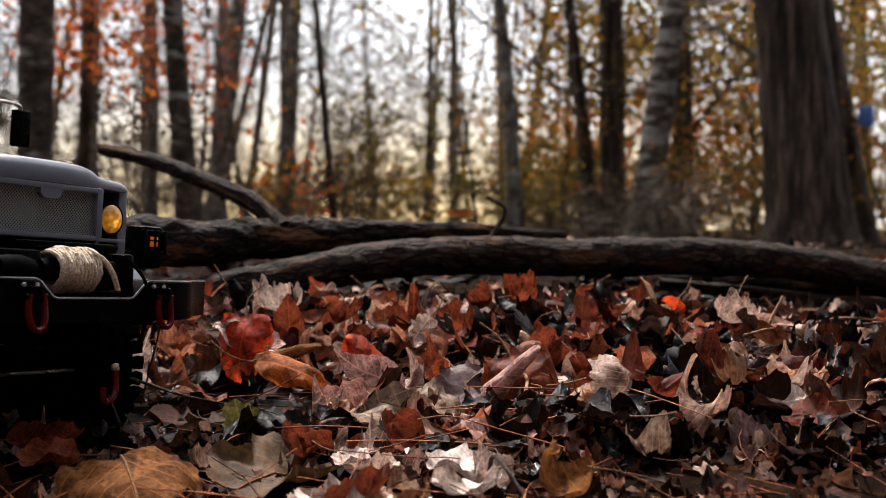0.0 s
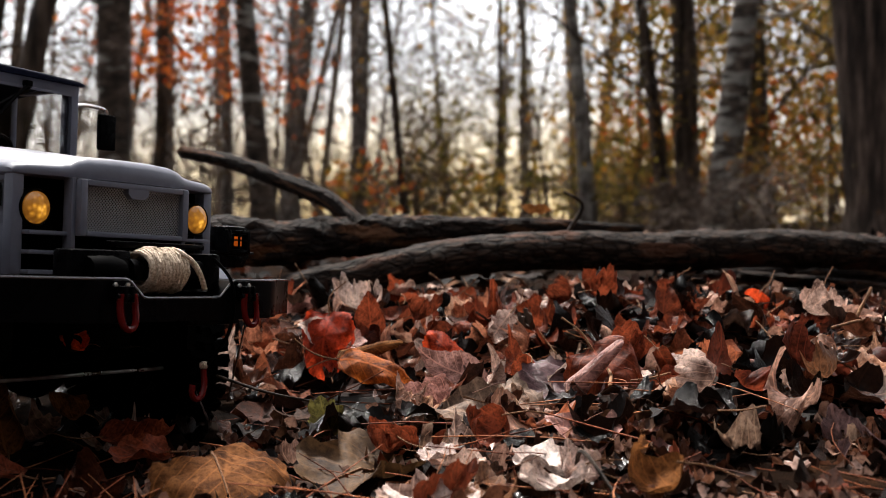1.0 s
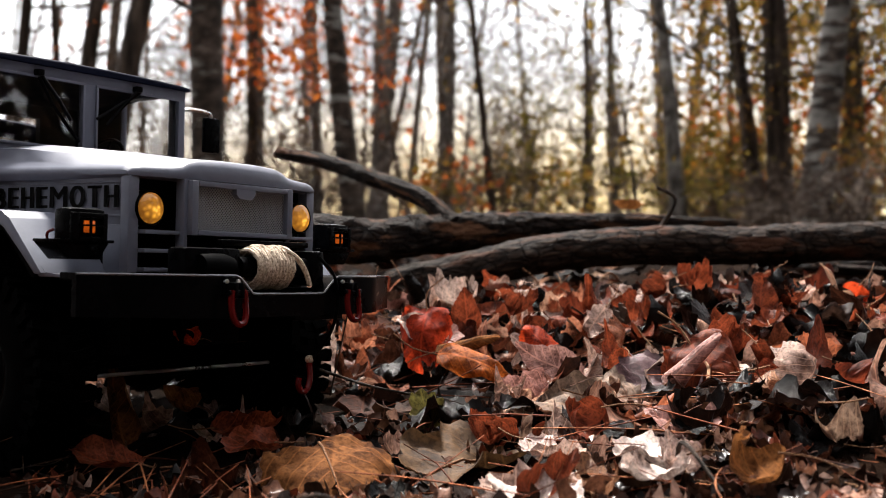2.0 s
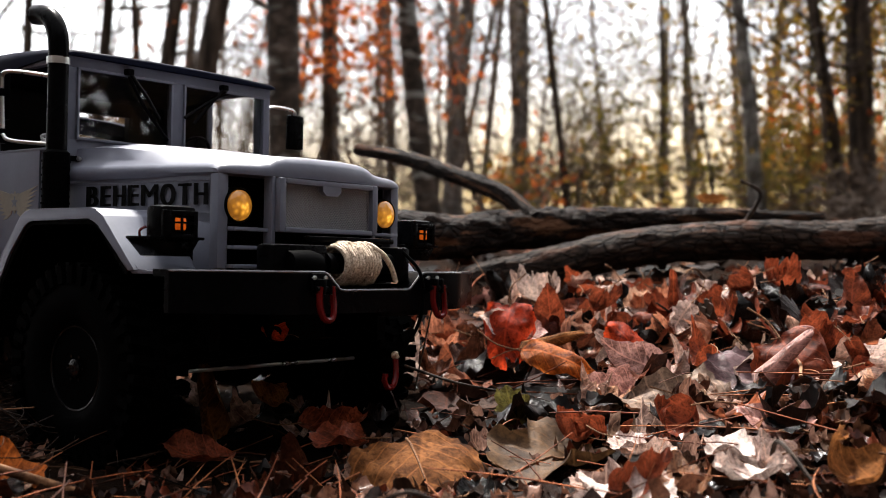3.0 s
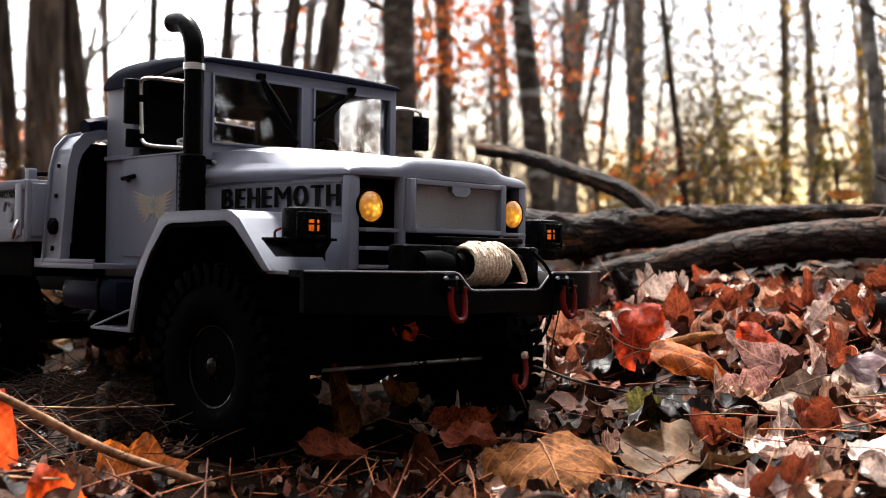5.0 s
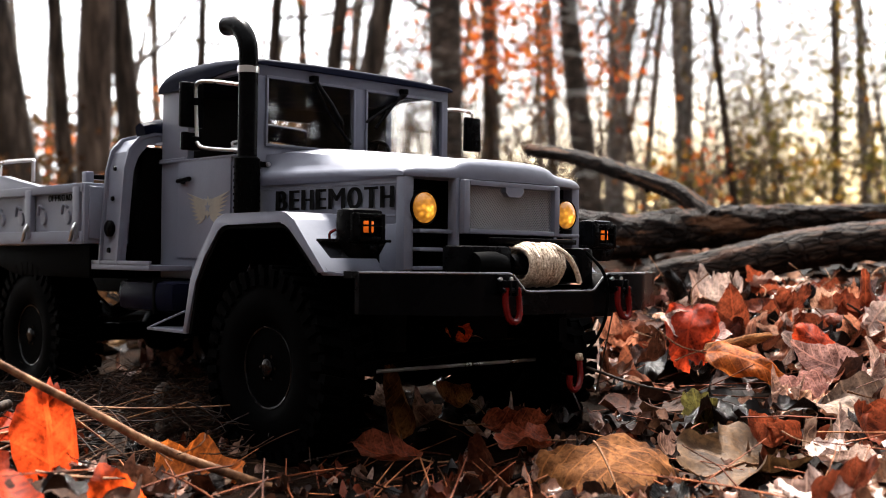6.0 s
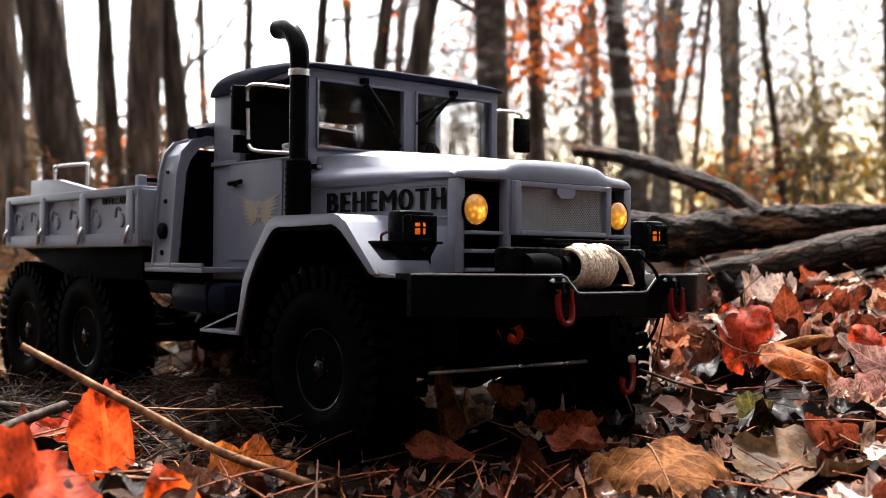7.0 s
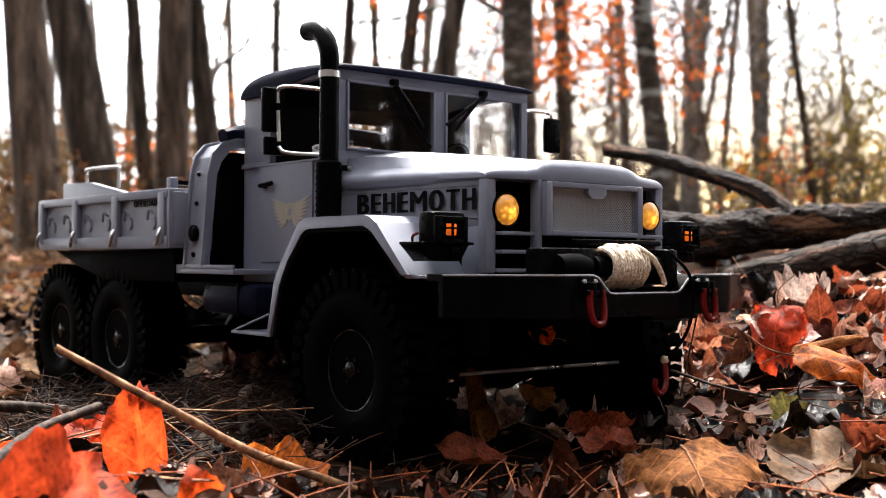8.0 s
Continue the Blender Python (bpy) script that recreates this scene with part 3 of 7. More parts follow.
def lettering(words, corner, along, length, height, parent, mat, name="lettering", bold=0.02, heavy=0.0):
    """Flat letters on a surface facing -x, from corner towards the front of the truck."""
    # letter by letter, so that heavy strokes keep clear gaps between them
    wide = {"M": 1.3, "O": 1.12, "T": 1.0, "E": 0.86, "F": 0.84}
    bm, x0 = B(), 0.0
    for ch in words:
        glyph = text_mesh(ch, 1.0, bold)
        gx = [v.co.x for v in glyph.vertices]
        lo, hi, w = min(gx), max(gx), wide.get(ch, 1.0)
        thick = heavy * (0.7 if ch == "M" else 1)
        for k in range(3 if heavy else 1):
            n0 = len(bm.verts)
            bm.from_mesh(glyph)
            bm.verts.ensure_lookup_table()
            for v in bm.verts[n0:]:
                v.co.x = x0 + (v.co.x - lo) / (hi - lo) * (w - 2 * thick) + thick * k
                v.co.z += 0.0004 * k
        bpy.data.meshes.remove(glyph)
        x0 += w + 0.17
    me = bpy.data.meshes.new(name)
    bm.to_mesh(me)
    bm.free()
    co = np.array([v.co[:] for v in me.vertices])
    lo, hi = co.min(0), co.max(0)
    a = Vector(along).normalized()
    for v, c in zip(me.vertices, co):
        u, w = (c[0] - lo[0]) / (hi[0] - lo[0]), (c[1] - lo[1]) / (hi[1] - lo[1])
        v.co = (Vector(corner) + a * u * length + Vector((0, 0, 1)) * w * height + Vector((-1, 0, 0)) * (0.004 + 0.003 * (c[2] > 0))) * 0.1
    me.materials.append(mat)
    ob = new(name, me)
    ob.parent = parent
    return ob


hs_right = [o for o in TRUCK.children if o.name.startswith("hood_side")][0]
tagged(lettering("BEHEMOTH", (-0.684, 0.955, 1.283), (0.062, -0.875, 0), 0.885, 0.105, hs_right, DECAL, bold=0.0, heavy=0.08), "black block lettering decal")


def build_nose():
    shell = tp("radiator_shell", box(B(), -0.56, 0.56, 0.05, 0.09, 0.98, 1.43), BLACK)
    for sgn in (-1, 1):
        for z in (1.165, 1.078, 0.99):
            tp("slat", box(B(), sgn * 0.575, sgn * 0.345, -0.055, 0.0, z, z + 0.018, 0.004), GREY, shell)
        bm = B()
        lathe(bm, [(0.05, 0.085), (-0.01, 0.085), (-0.02, 0.08), (-0.015, 0.074), (0.02, 0.06)], (sgn * 0.51, 0, 1.285), "y", 28)
        lamp = tp("headlight", bm, SATIN)
        bm = B()
        lathe(bm, [(0.0, 0.075), (-0.02, 0.072), (-0.035, 0.055), (-0.044, 0.03), (-0.047, 0.006)], (sgn * 0.51, 0, 1.285), "y", 28)
        tp("lens", bm, HEADLAMP, lamp, "glowing amber-yellow lens")
        tp("slat_end", box(B(), sgn * 0.365, sgn * 0.340, -0.078, -0.02, 0.985, 1.43, 0.004), GREY, shell)
    # brush guard before the radiator
    bm = B()
    y0, y1 = -0.115, -0.075
    box(bm, -0.345, -0.305, y0, y1, 1.165, 1.425, 0.008)
    box(bm, 0.305, 0.345, y0, y1, 1.165, 1.425, 0.008)
    box(bm, -0.305, 0.305, y0, y1, 1.165, 1.19, 0.006)
    box(bm, -0.305, 0.305, y0, y1, 1.398, 1.425, 0.006)
    prism(bm, [(-0.065, 1.40), (0.065, 1.40), (0.065, 1.375), (0.04, 1.352), (-0.04, 1.352), (-0.065, 1.375)], "y", y0 - 0.004, y1)
    guard = tp("grille_guard", bm, GREY)
    for sgn in (-1, 1):
        tp("side_plate", box(B(), sgn * 0.338, sgn * 0.325, -0.076, 0.06, 1.0, 1.42, 0.004), BLACK, guard)
    tp("backing", box(B(), -0.31, 0.31, -0.060, -0.045, 1.185, 1.405), BLACK, guard)
    bm = B()
    step = 0.0175
    k = -0.32
    while k < 0.60:
        for d in (1, -1):
            # one wire of the mesh, clipped to the frame
            pts = []
            for s in (0.0, 0.215):
                pts.append((k + (s if d > 0 else 0.215 - s), 1.188 + s))
            (xa, za), (xb, zb) = pts
            if d < 0:
                (xa, za), (xb, zb) = (k + 0.215 - 0.215, 1.403), (k + 0.215, 1.188)
            xa -= 0.215
            xb -= 0.215
            for _ in range(1):
                if xb < -0.305 or xa > 0.305:
                    break
                if xa < -0.305:
                    f = (-0.305 - xa) / (xb - xa)
                    xa, za = -0.305, za + (zb - za) * f
                if xb > 0.305:
                    f = (0.305 - xa) / (xb - xa)
                    xb, zb = 0.305, za + (zb - za) * f
                tube(bm, [(xa, -0.082 + 0.004 * d, za), (xb, -0.082 + 0.004 * d, zb)], 0.0021, 4, False)
        k += step
    tp("wire_mesh", bm, WIRE, guard, "fine diagonal wire mesh")


build_nose()


def build_fenders():
    outer = [(1.405, 0.63), (1.335, 0.92), (1.235, 1.07), (1.10, 1.225), (1.05, 1.252), (0.99, 1.262), (0.50, 1.262), (0.455, 1.255), (0.40, 1.225), (0.15, 0.975)]
    inner = [(0.205, 0.972), (0.43, 1.185), (0.47, 1.205), (0.51, 1.210), (0.99, 1.210), (1.03, 1.200), (1.065, 1.18), (1.19, 1.04), (1.285, 0.905), (1.36, 0.63)]
    for sgn in (-1, 1):
        bm = B()
        prism(bm, outer + inner, "x", sgn * 0.972, sgn * 0.60, 0.008)
        f = tp("fender", bm, GREY, None, "", 0.5)
        # slanted front plate
        bm = B()
        prism(bm, [(0.155, 0.975), (0.42, 1.23), (0.42, 1.20), (0.20, 0.96), (0.03, 0.96), (0.03, 0.975)], "x", sgn * 0.95, sgn * 0.60, 0.006)
        tp("front_plate", bm, GREY, f)
        bm = B()
        box(bm, sgn * 0.968, sgn * 0.70, 1.37, 1.80, 0.625, 0.640, 0.003)
        tp("step_plate", bm, GREY, f, "thin grey step plate")
        tp("stay", tube(B(), [(sgn * 0.955, 1.79, 0.64), (sgn * 0.90, 1.50, 0.74)], 0.006, 6), GREY, f)
        # black skin added under the fender to read as shade
        arch_curve = [(y + 0.004 * (1 if y < 0.7 else -1), z - 0.006) for y, z in inner]
        far = [(0.7 + (y - 0.7) * 0.96, 0.62 + (z - 0.62) * 0.965) for y, z in arch_curve]
        tp("arch_shade_skin", prism(B(), arch_curve + far[::-1], "x", sgn * 0.962, sgn * 0.60), BLACK, f)
        # black panel and plate added to hold the arch in deep shade
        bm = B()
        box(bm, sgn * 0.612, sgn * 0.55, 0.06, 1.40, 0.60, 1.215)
        tp("arch_shade_panel", bm, BLACK, f)
        tp("arch_shade_plate", box(B(), sgn * 0.613, sgn * 0.74, 1.098, 1.117, 0.70, 1.195), BLACK, f)


build_fenders()


def build_fog(sgn):
    cx, cy = sgn * 0.845, 0.045
    bm = B()
    box(bm, cx - 0.10, cx + 0.10, cy - 0.045, cy + 0.07, 1.10, 1.268, 0.028)
    lamp = tp("marker_lamp", bm, SATIN, None, "black caged marker lamp, lit orange")
    bm = B()
    prism(bm, [(cx - 0.165, 1.120), (cx + 0.13, 1.120), (cx + 0.075, 1.04), (cx - 0.085, 1.04)], "y", cy - 0.03, cy + 0.12, 0.005)
    tp("bracket", bm, SATIN, lamp)
    bm = B()
    box(bm, cx - 0.165, cx + 0.14, cy - 0.05, cy + 0.12, 1.115, 1.128, 0.003)
    tp("shelf", bm, SATIN, lamp)
    bm = B()
    box(bm, cx - 0.024, cx + 0.034, cy - 0.052, cy - 0.04, 1.158, 1.212, 0.006)
    tp("lens", bm, AMBER, lamp, "glowing orange lens")
    bm = B()
    for dx in (0.0,):
        box(bm, cx + dx, cx + dx + 0.010, cy - 0.062, cy - 0.053, 1.14, 1.24)
    box(bm, cx - 0.06, cx + 0.075, cy - 0.066, cy - 0.057, 1.186, 1.195)
    box(bm, cx - 0.095, cx - 0.055, cy - 0.06, cy - 0.04, 1.12, 1.245, 0.004)
    box(bm, cx + 0.07, cx + 0.095, cy - 0.06, cy - 0.04, 1.12, 1.245, 0.004)
    box(bm, cx - 0.055, cx + 0.07, cy - 0.06, cy - 0.04, 1.225, 1.245, 0.004)
    box(bm, cx - 0.055, cx + 0.07, cy - 0.06, cy - 0.04, 1.12, 1.14, 0.004)
    tp("cage", bm, SATIN, lamp)
    tp("bolt", lathe(B(), [(-0.06, 0.02), (-0.07, 0.012)], (cx + 0.03, cy + 0.01, 1.085), "y", 8), SATIN, lamp)
    tp("wire", tube(B(), smooth_path([(cx - 0.10, cy + 0.06, 1.17), (cx - 0.125, cy + 0.07, 1.155), (cx - 0.12, cy + 0.08, 1.13)], 4), 0.007, 6), RED, lamp, "red lamp wire")


build_fog(-1)
build_fog(1)


def build_bumper():
    # front beam with a dip for the winch and swept ends
    bm = B()
    top = [(-1.05, 0.985), (-0.36, 0.985), (-0.33, 0.975), (-0.25, 0.905), (-0.22, 0.90), (0.22, 0.90), (0.25, 0.905), (0.33, 0.975), (0.36, 0.985), (1.05, 0.985)]
    bot = [(1.05, 0.80), (0.42, 0.788), (-0.42, 0.788), (-1.05, 0.80)]

    def yf(x):
        return -0.43 + 0.23 * sstep(0.62, 1.05, abs(x)) ** 0.8 * 1.0
    xs = sorted({x for x, _ in top} | {-0.85, -0.72, -0.62, -0.5, 0.5, 0.62, 0.72, 0.85, 0.0})

    def interp(x, line):
        line = sorted(line)
        for (a, za), (b, zb) in zip(line, line[1:]):
            if a <= x <= b:
                return za + (zb - za) * ((x - a) / (b - a) if b > a else 0)
    cols = []
    for x in xs:
        y, zt, zb = yf(x), interp(x, top), interp(x, bot)
        cols.append([bm.verts.new(p) for p in ((x, y, zb), (x, y, zt - 0.012), (x, y + 0.012, zt), (x, y + 0.11, zt), (x, y + 0.11, zt - 0.03), (x, y + 0.03, zt - 0.03), (x, y + 0.03, zb))])
    for a, b in zip(cols, cols[1:]):
        for i in range(7):
            bm.faces.new((a[i], a[(i + 1) % 7], b[(i + 1) % 7], b[i]))
    bm.faces.new(cols[0])
    bm.faces.new(cols[-1][::-1])
    bumper = tp("front_bumper", bm, SATIN, None, "satin black steel front bumper", 0.5)
    # thin strip added to draw the highlight on the top edge
    tp("top_edge", tube(B(), [(x, yf(x) + 0.004, interp(x, top) - 0.004) for x in xs], 0.0055, 6), EDGE, bumper, "thin edge highlight strip")
    for sgn in (-1, 1):
        x = sgn * 0.40
        bm = B()
        box(bm, x - 0.045, x + 0.045, -0.445, -0.428, 0.90, 0.975, 0.004)
        box(bm, x - 0.028, x - 0.012, -0.50, -0.44, 0.88, 0.95, 0.003)
        box(bm, x + 0.012, x + 0.028, -0.50, -0.44, 0.88, 0.95, 0.003)
        tube(bm, [(x - 0.06, -0.485, 0.905), (x + 0.06, -0.485, 0.905)], 0.012, 8)
        mount = tp("shackle_mount", bm, SATIN, bumper)
        for dx in (-0.035, 0.035):
            tp("bolt", lathe(B(), [(-0.438, 0.012), (-0.452, 0.010)], (x + dx, 0, 0.955), "y", 6), STEEL, mount)
        bow = [(x - 0.036, -0.485, 0.915), (x - 0.043, -0.487, 0.86), (x - 0.040, -0.495, 0.805), (x - 0.02, -0.502, 0.768), (x + 0.02, -0.502, 0.768), (x + 0.040, -0.495, 0.805), (x + 0.043, -0.487, 0.86), (x + 0.036, -0.485, 0.915)]
        tp("shackle", tube(B(), smooth_path(bow, 3), 0.0155, 8), RED, bumper, "red steel bow shackle")
    # lower skid lip and number bar
    tp("lower_lip", box(B(), 0.05, 0.40, -0.42, -0.36, 0.765, 0.79, 0.006), SATIN, bumper)


build_bumper()


def build_winch():
    y, z = -0.30, 1.02
    bm = B()
    box(bm, -0.58, -0.235, y - 0.03, y + 0.09, z - 0.09, z + 0.085, 0.02)
    box(bm, 0.225, 0.31, y - 0.07, y + 0.09, z - 0.09, z + 0.085, 0.02)
    box(bm, -0.30, 0.30, y + 0.03, y + 0.075, z + 0.10, z + 0.128, 0.008)
    w = tp("winch", bm, SATIN, None, "black winch wound with pale hemp rope")
    tp("motor", lathe(B(), [(-0.44, 0.02), (-0.44, 0.06), (-0.36, 0.065), (-0.30, 0.065), (-0.24, 0.05)], (-0.06, y - 0.03, z - 0.005), "x", 18), BLACK, w)
    tp("drum", lathe(B(), [(-0.235, 0.05), (0.235, 0.05)], (0, y, z), "x", 18), SATIN, w)
    rng = random.Random(4)
    bm = B()
    pts = []
    turns = 13
    for i in range(turns * 14 + 1):
        a = 2 * math.pi * i / 14
        f = i / (turns * 14)
        x = -0.180 + 0.25 * f + 0.008 * math.sin(a * 0.37)
        r = 0.082 + 0.012 * math.sin(f * 3.1) + rng.uniform(-0.003, 0.003)
        pts.append((x, y + r * math.cos(a), z + r * math.sin(a)))
    tube(bm, pts, 0.0115, 7)
    pts2 = []
    for i in range(11 * 14 + 1):
        a = 2 * math.pi * i / 14 + 1
        f = i / (11 * 14)
        r = 0.098 + rng.uniform(-0.006, 0.006)
        pts2.append((0.05 - 0.20 * f + 0.014 * math.sin(a * 0.61), y + r * math.cos(a), z + r * math.sin(a)))
    tube(bm, pts2, 0.0105, 7)
    rope = tp("rope", bm, ROPE, w, "pale twisted hemp rope")
    tp("rope_end", tube(B(), smooth_path([(0.02, y - 0.04, z + 0.095), (0.08, y - 0.09, z + 0.05), (0.13, y - 0.105, z - 0.015), (0.165, y - 0.105, z - 0.085)], 5), 0.014, 7), ROPE, rope)
    tp("strap", tube(B(), smooth_path([(0.25, y - 0.05, 1.10), (0.30, -0.44, 0.99), (0.32, -0.455, 0.85), (0.30, -0.43, 0.7), (0.24, -0.36, 0.56)], 5), 0.009, 6), BLACK, w)


build_winch()


def build_cab():
    bm = B()
    # cowl and windscreen frame, one moulding
    box(bm, -0.70, 0.70, 1.121, 1.166, 2.018, 2.085, 0.008)
    box(bm, -0.70, -0.648, 1.122, 1.165, 1.64, 2.02, 0.006)
    box(bm, 0.648, 0.70, 1.122, 1.165, 1.64, 2.02, 0.006)
    box(bm, -0.042, 0.042, 1.122, 1.165, 1.64, 2.02, 0.006)
    cab = tp("cab", box(B(), -0.70, 0.70, 1.12, 1.17, 0.95, 1.645, 0.01), GREY, None, "grey moulded cab front with screen frame", 0.5)
    tp("screen_frame", bm, GREY, cab)
    for sgn in (-1, 1):
        bm = B()
        a, b = sgn * 0.70, sgn * 0.655
        rear = 1.84 if sgn < 0 else 1.66
        box(bm, a, b, 1.165, 2.145, 0.91, 1.605, 0.012)
        box(bm, a, b, rear, 2.145, 1.603, 2.06, 0.012)
        box(bm, a, b, 1.166, 1.225, 1.603, 2.06, 0.01)
        box(bm, a, b, 1.166, 2.145, 2.045, 2.085, 0.008)
        tp("side_wall", bm, GREY, cab)
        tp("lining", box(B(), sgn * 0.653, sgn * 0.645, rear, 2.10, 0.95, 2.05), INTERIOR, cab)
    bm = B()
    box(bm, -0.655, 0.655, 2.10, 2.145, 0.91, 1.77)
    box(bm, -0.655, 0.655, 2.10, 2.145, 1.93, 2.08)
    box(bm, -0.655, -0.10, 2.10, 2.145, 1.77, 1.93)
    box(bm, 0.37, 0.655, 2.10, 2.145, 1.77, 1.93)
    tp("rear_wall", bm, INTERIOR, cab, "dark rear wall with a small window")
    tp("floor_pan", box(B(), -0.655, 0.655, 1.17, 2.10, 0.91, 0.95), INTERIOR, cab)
    # raised seams and screen rims
    for sgn in (-1, 1):
        xa, xb = (-0.652, -0.038) if sgn < 0 else (0.038, 0.652)
        bm = B()
        for q in ((xa, xb, 1.64, 1.655), (xa, xb, 2.008, 2.022)):
            box(bm, q[0], q[1], 1.108, 1.124, q[2], q[3], 0.004)
        for q in ((xa, xa + 0.014), (xb - 0.014, xb)):
            box(bm, q[0], q[1], 1.108, 1.124, 1.655, 2.008, 0.004)
        tp("screen_rim", bm, GREY, cab)
        g = tp("windscreen", box(B(), xa + 0.012, xb - 0.012, 1.138, 1.144, 1.652, 2.012), GLASS, cab, "clear windscreen pane")
        g.visible_shadow = False
        # wipers hang from the top of each pane
        x0 = sgn * 0.33 - 0.02
        bm = B()
        box(bm, x0 - 0.02, x0 + 0.02, 1.07, 1.115, 2.015, 2.05, 0.006)
        d = 0.20 if sgn < 0 else -0.22
        tube(bm, [(x0, 1.085, 2.03), (x0 + d * 0.6, 1.08, 1.90), (x0 + d, 1.085, 1.80)], 0.010, 6)
        if sgn < 0:
            tube(bm, [(x0 + 0.0, 1.092, 2.01), (x0 + d * 0.5, 1.095, 1.86), (x0 + d * 1.35, 1.10, 1.69)], 0.009, 6)
        else:
            tube(bm, [(x0 + 0.02, 1.092, 2.02), (x0 + d * 1.25, 1.10, 1.83)], 0.010, 6)
        tp("wiper", bm, SATIN, cab, "black wiper hanging from the frame")
        # doors
        bm = B()
        box(bm, sgn * 0.702, sgn * 0.712, 1.36, 1.925, 1.03, 1.60, 0.005)
        door = tp("cab_door", bm, GREY, cab)
        bm = B()
        box(bm, sgn * 0.712, sgn * 0.728, 1.84, 1.87, 1.46, 1.49, 0.005)
        tube(bm, [(sgn * 0.73, 1.90, 1.478), (sgn * 0.735, 1.76, 1.486)], 0.014, 8)
        tp("door_handle", bm, SATIN, door, "black lever handle")
        bm = B()
        box(bm, sgn * 0.7, sgn * 0.712, 1.845, 2.15, 1.60, 1.618, 0.004)
        box(bm, sgn * 0.7, sgn * 0.715, 1.135, 2.15, 1.592, 1.604, 0.003)
        tp("belt_bead", bm, GREY, cab)
        if sgn < 0:
            # faded winged badge, drawn as plain strokes
            badge = tp("badge", prism(B(), [(1.59 + (0.062 if k % 2 else 0.045) * math.cos(2 * math.pi * k / 20), 1.318 + (0.062 if k % 2 else 0.045) * math.sin(2 * math.pi * k / 20)) for k in range(20)], "x", -0.7158, -0.7125), GOLD, TRUCK, "faded pale gold winged emblem")
            for s in (-1, 1):
                for k in range(8):
                    ya, za = 1.59 + s * 0.03, 1.350 - 0.012 * k
                    yb, zb = 1.59 + s * (0.225 - 0.013 * k * (0.4 + 0.11 * k)), 1.405 - 0.026 * k
                    w_ = 0.0105
                    tp("feather", prism(B(), [(ya, za - w_), (ya, za + w_), ((ya + yb) / 2, (za + zb) / 2 + w_ - 0.006), (yb, zb), ((ya + yb) / 2, (za + zb) / 2 - w_ - 0.006)], "x", -0.7155, -0.7125), GOLD, badge)
            star = [(1.59 + (0.034 if k % 2 == 0 else 0.014) * math.sin(math.pi * k / 5), 1.318 + (0.034 if k % 2 == 0 else 0.014) * math.cos(math.pi * k / 5)) for k in range(10)]
            tp("badge_star", prism(B(), star, "x", -0.7172, -0.7150), GREY, badge, "plain grey star on the emblem")
    # roof: rounded tilt, higher behind
    bm = B()
    rings = []
    for y, z in ((1.095, 2.090), (1.10, 2.100), (1.13, 2.110), (1.25, 2.124), (1.4, 2.138), (1.55, 2.148), (1.7, 2.154), (1.85, 2.156), (1.95, 2.152), (2.02, 2.146), (2.08, 2.134), (2.12, 2.118), (2.145, 2.098), (2.160, 2.070), (2.166, 2.035)):
        zl = min(2.075 - 0.062 * sstep(1.25, 2.0, y), z - 0.004)
        prof = [(-0.716, zl)]
        for k in range(6):
            a = math.pi / 2 * k / 5
            prof.append((-0.640 - 0.076 * math.cos(a) ** 0.8, zl + (z - zl) * (0.45 + 0.55 * math.sin(a) ** 1.2)))
        prof += [(-0.4, z + 0.008), (-0.15, z + 0.012)]
        prof += [(-x, zz) for x, zz in prof[::-1]]
        rings.append([bm.verts.new((x, y, zz)) for x, zz in prof])
    for a, b in zip(rings, rings[1:]):
        for i in range(len(a)):
            bm.faces.new((a[i], a[(i + 1) % len(a)], b[(i + 1) % len(a)], b[i]))
    bm.faces.new(rings[0])
    bm.faces.new(rings[-1][::-1])
    tp("roof", bm, NAVY, cab, "dark blue-black soft top roof", 0.9)
    # inside
    bm = B()
    box(bm, -0.62, 0.62, 1.17, 1.32, 1.45, 1.62, 0.02)
    tp("dashboard", bm, INTERIOR, cab)
    for x in (-0.32, 0.32):
        bm = B()
        box(bm, x - 0.2, x + 0.2, 1.60, 1.95, 1.20, 1.32, 0.03)
        box(bm, x - 0.2, x + 0.2, 1.92, 2.02, 1.30, 1.60, 0.03)
        tp("seat", bm, INTERIOR, cab)
    bm = B()
    m = Matrix.Translation((0.33, 1.40, 1.65)) @ Matrix.Rotation(radians(-62), 4, "X")
    tube(bm, [m @ Vector((0.12 * math.cos(a), 0.12 * math.sin(a), 0)) for a in [2 * math.pi * k / 24 for k in range(25)]], 0.012, 6)
    for k in range(3):
        a = 2 * math.pi * k / 3 + 0.5
        tube(bm, [m @ Vector((0, 0, 0)), m @ Vector((0.12 * math.cos(a), 0.12 * math.sin(a), 0))], 0.01, 5)
    tube(bm, [m @ Vector((0, 0, 0)), m @ Vector((0, 0, -0.2))], 0.014, 6)
    tp("steering_wheel", bm, SATIN, cab)
    # loose wiring behind the side window
    wr = random.Random(17)
    bm = B()
    for k in range(7):
        c = Vector((-0.56, 1.45, 1.64))
        tube(bm, smooth_path([c + Vector((wr.uniform(-0.05, 0.05), wr.uniform(-0.09, 0.09), wr.uniform(-0.03, 0.06))) for _ in range(5)], 4), 0.010, 6)
    wires = tp("wiring", bm, WIRE, cab, "tangle of pale and black wires")
    bm = B()
    for k in range(6):
        c = Vector((-0.57, 1.38, 1.63))
        tube(bm, smooth_path([c + Vector((wr.uniform(-0.05, 0.05), wr.uniform(-0.07, 0.07), wr.uniform(-0.03, 0.05))) for _ in range(5)], 4), 0.010, 6)
    tp("black_wires", bm, SATIN, wires)
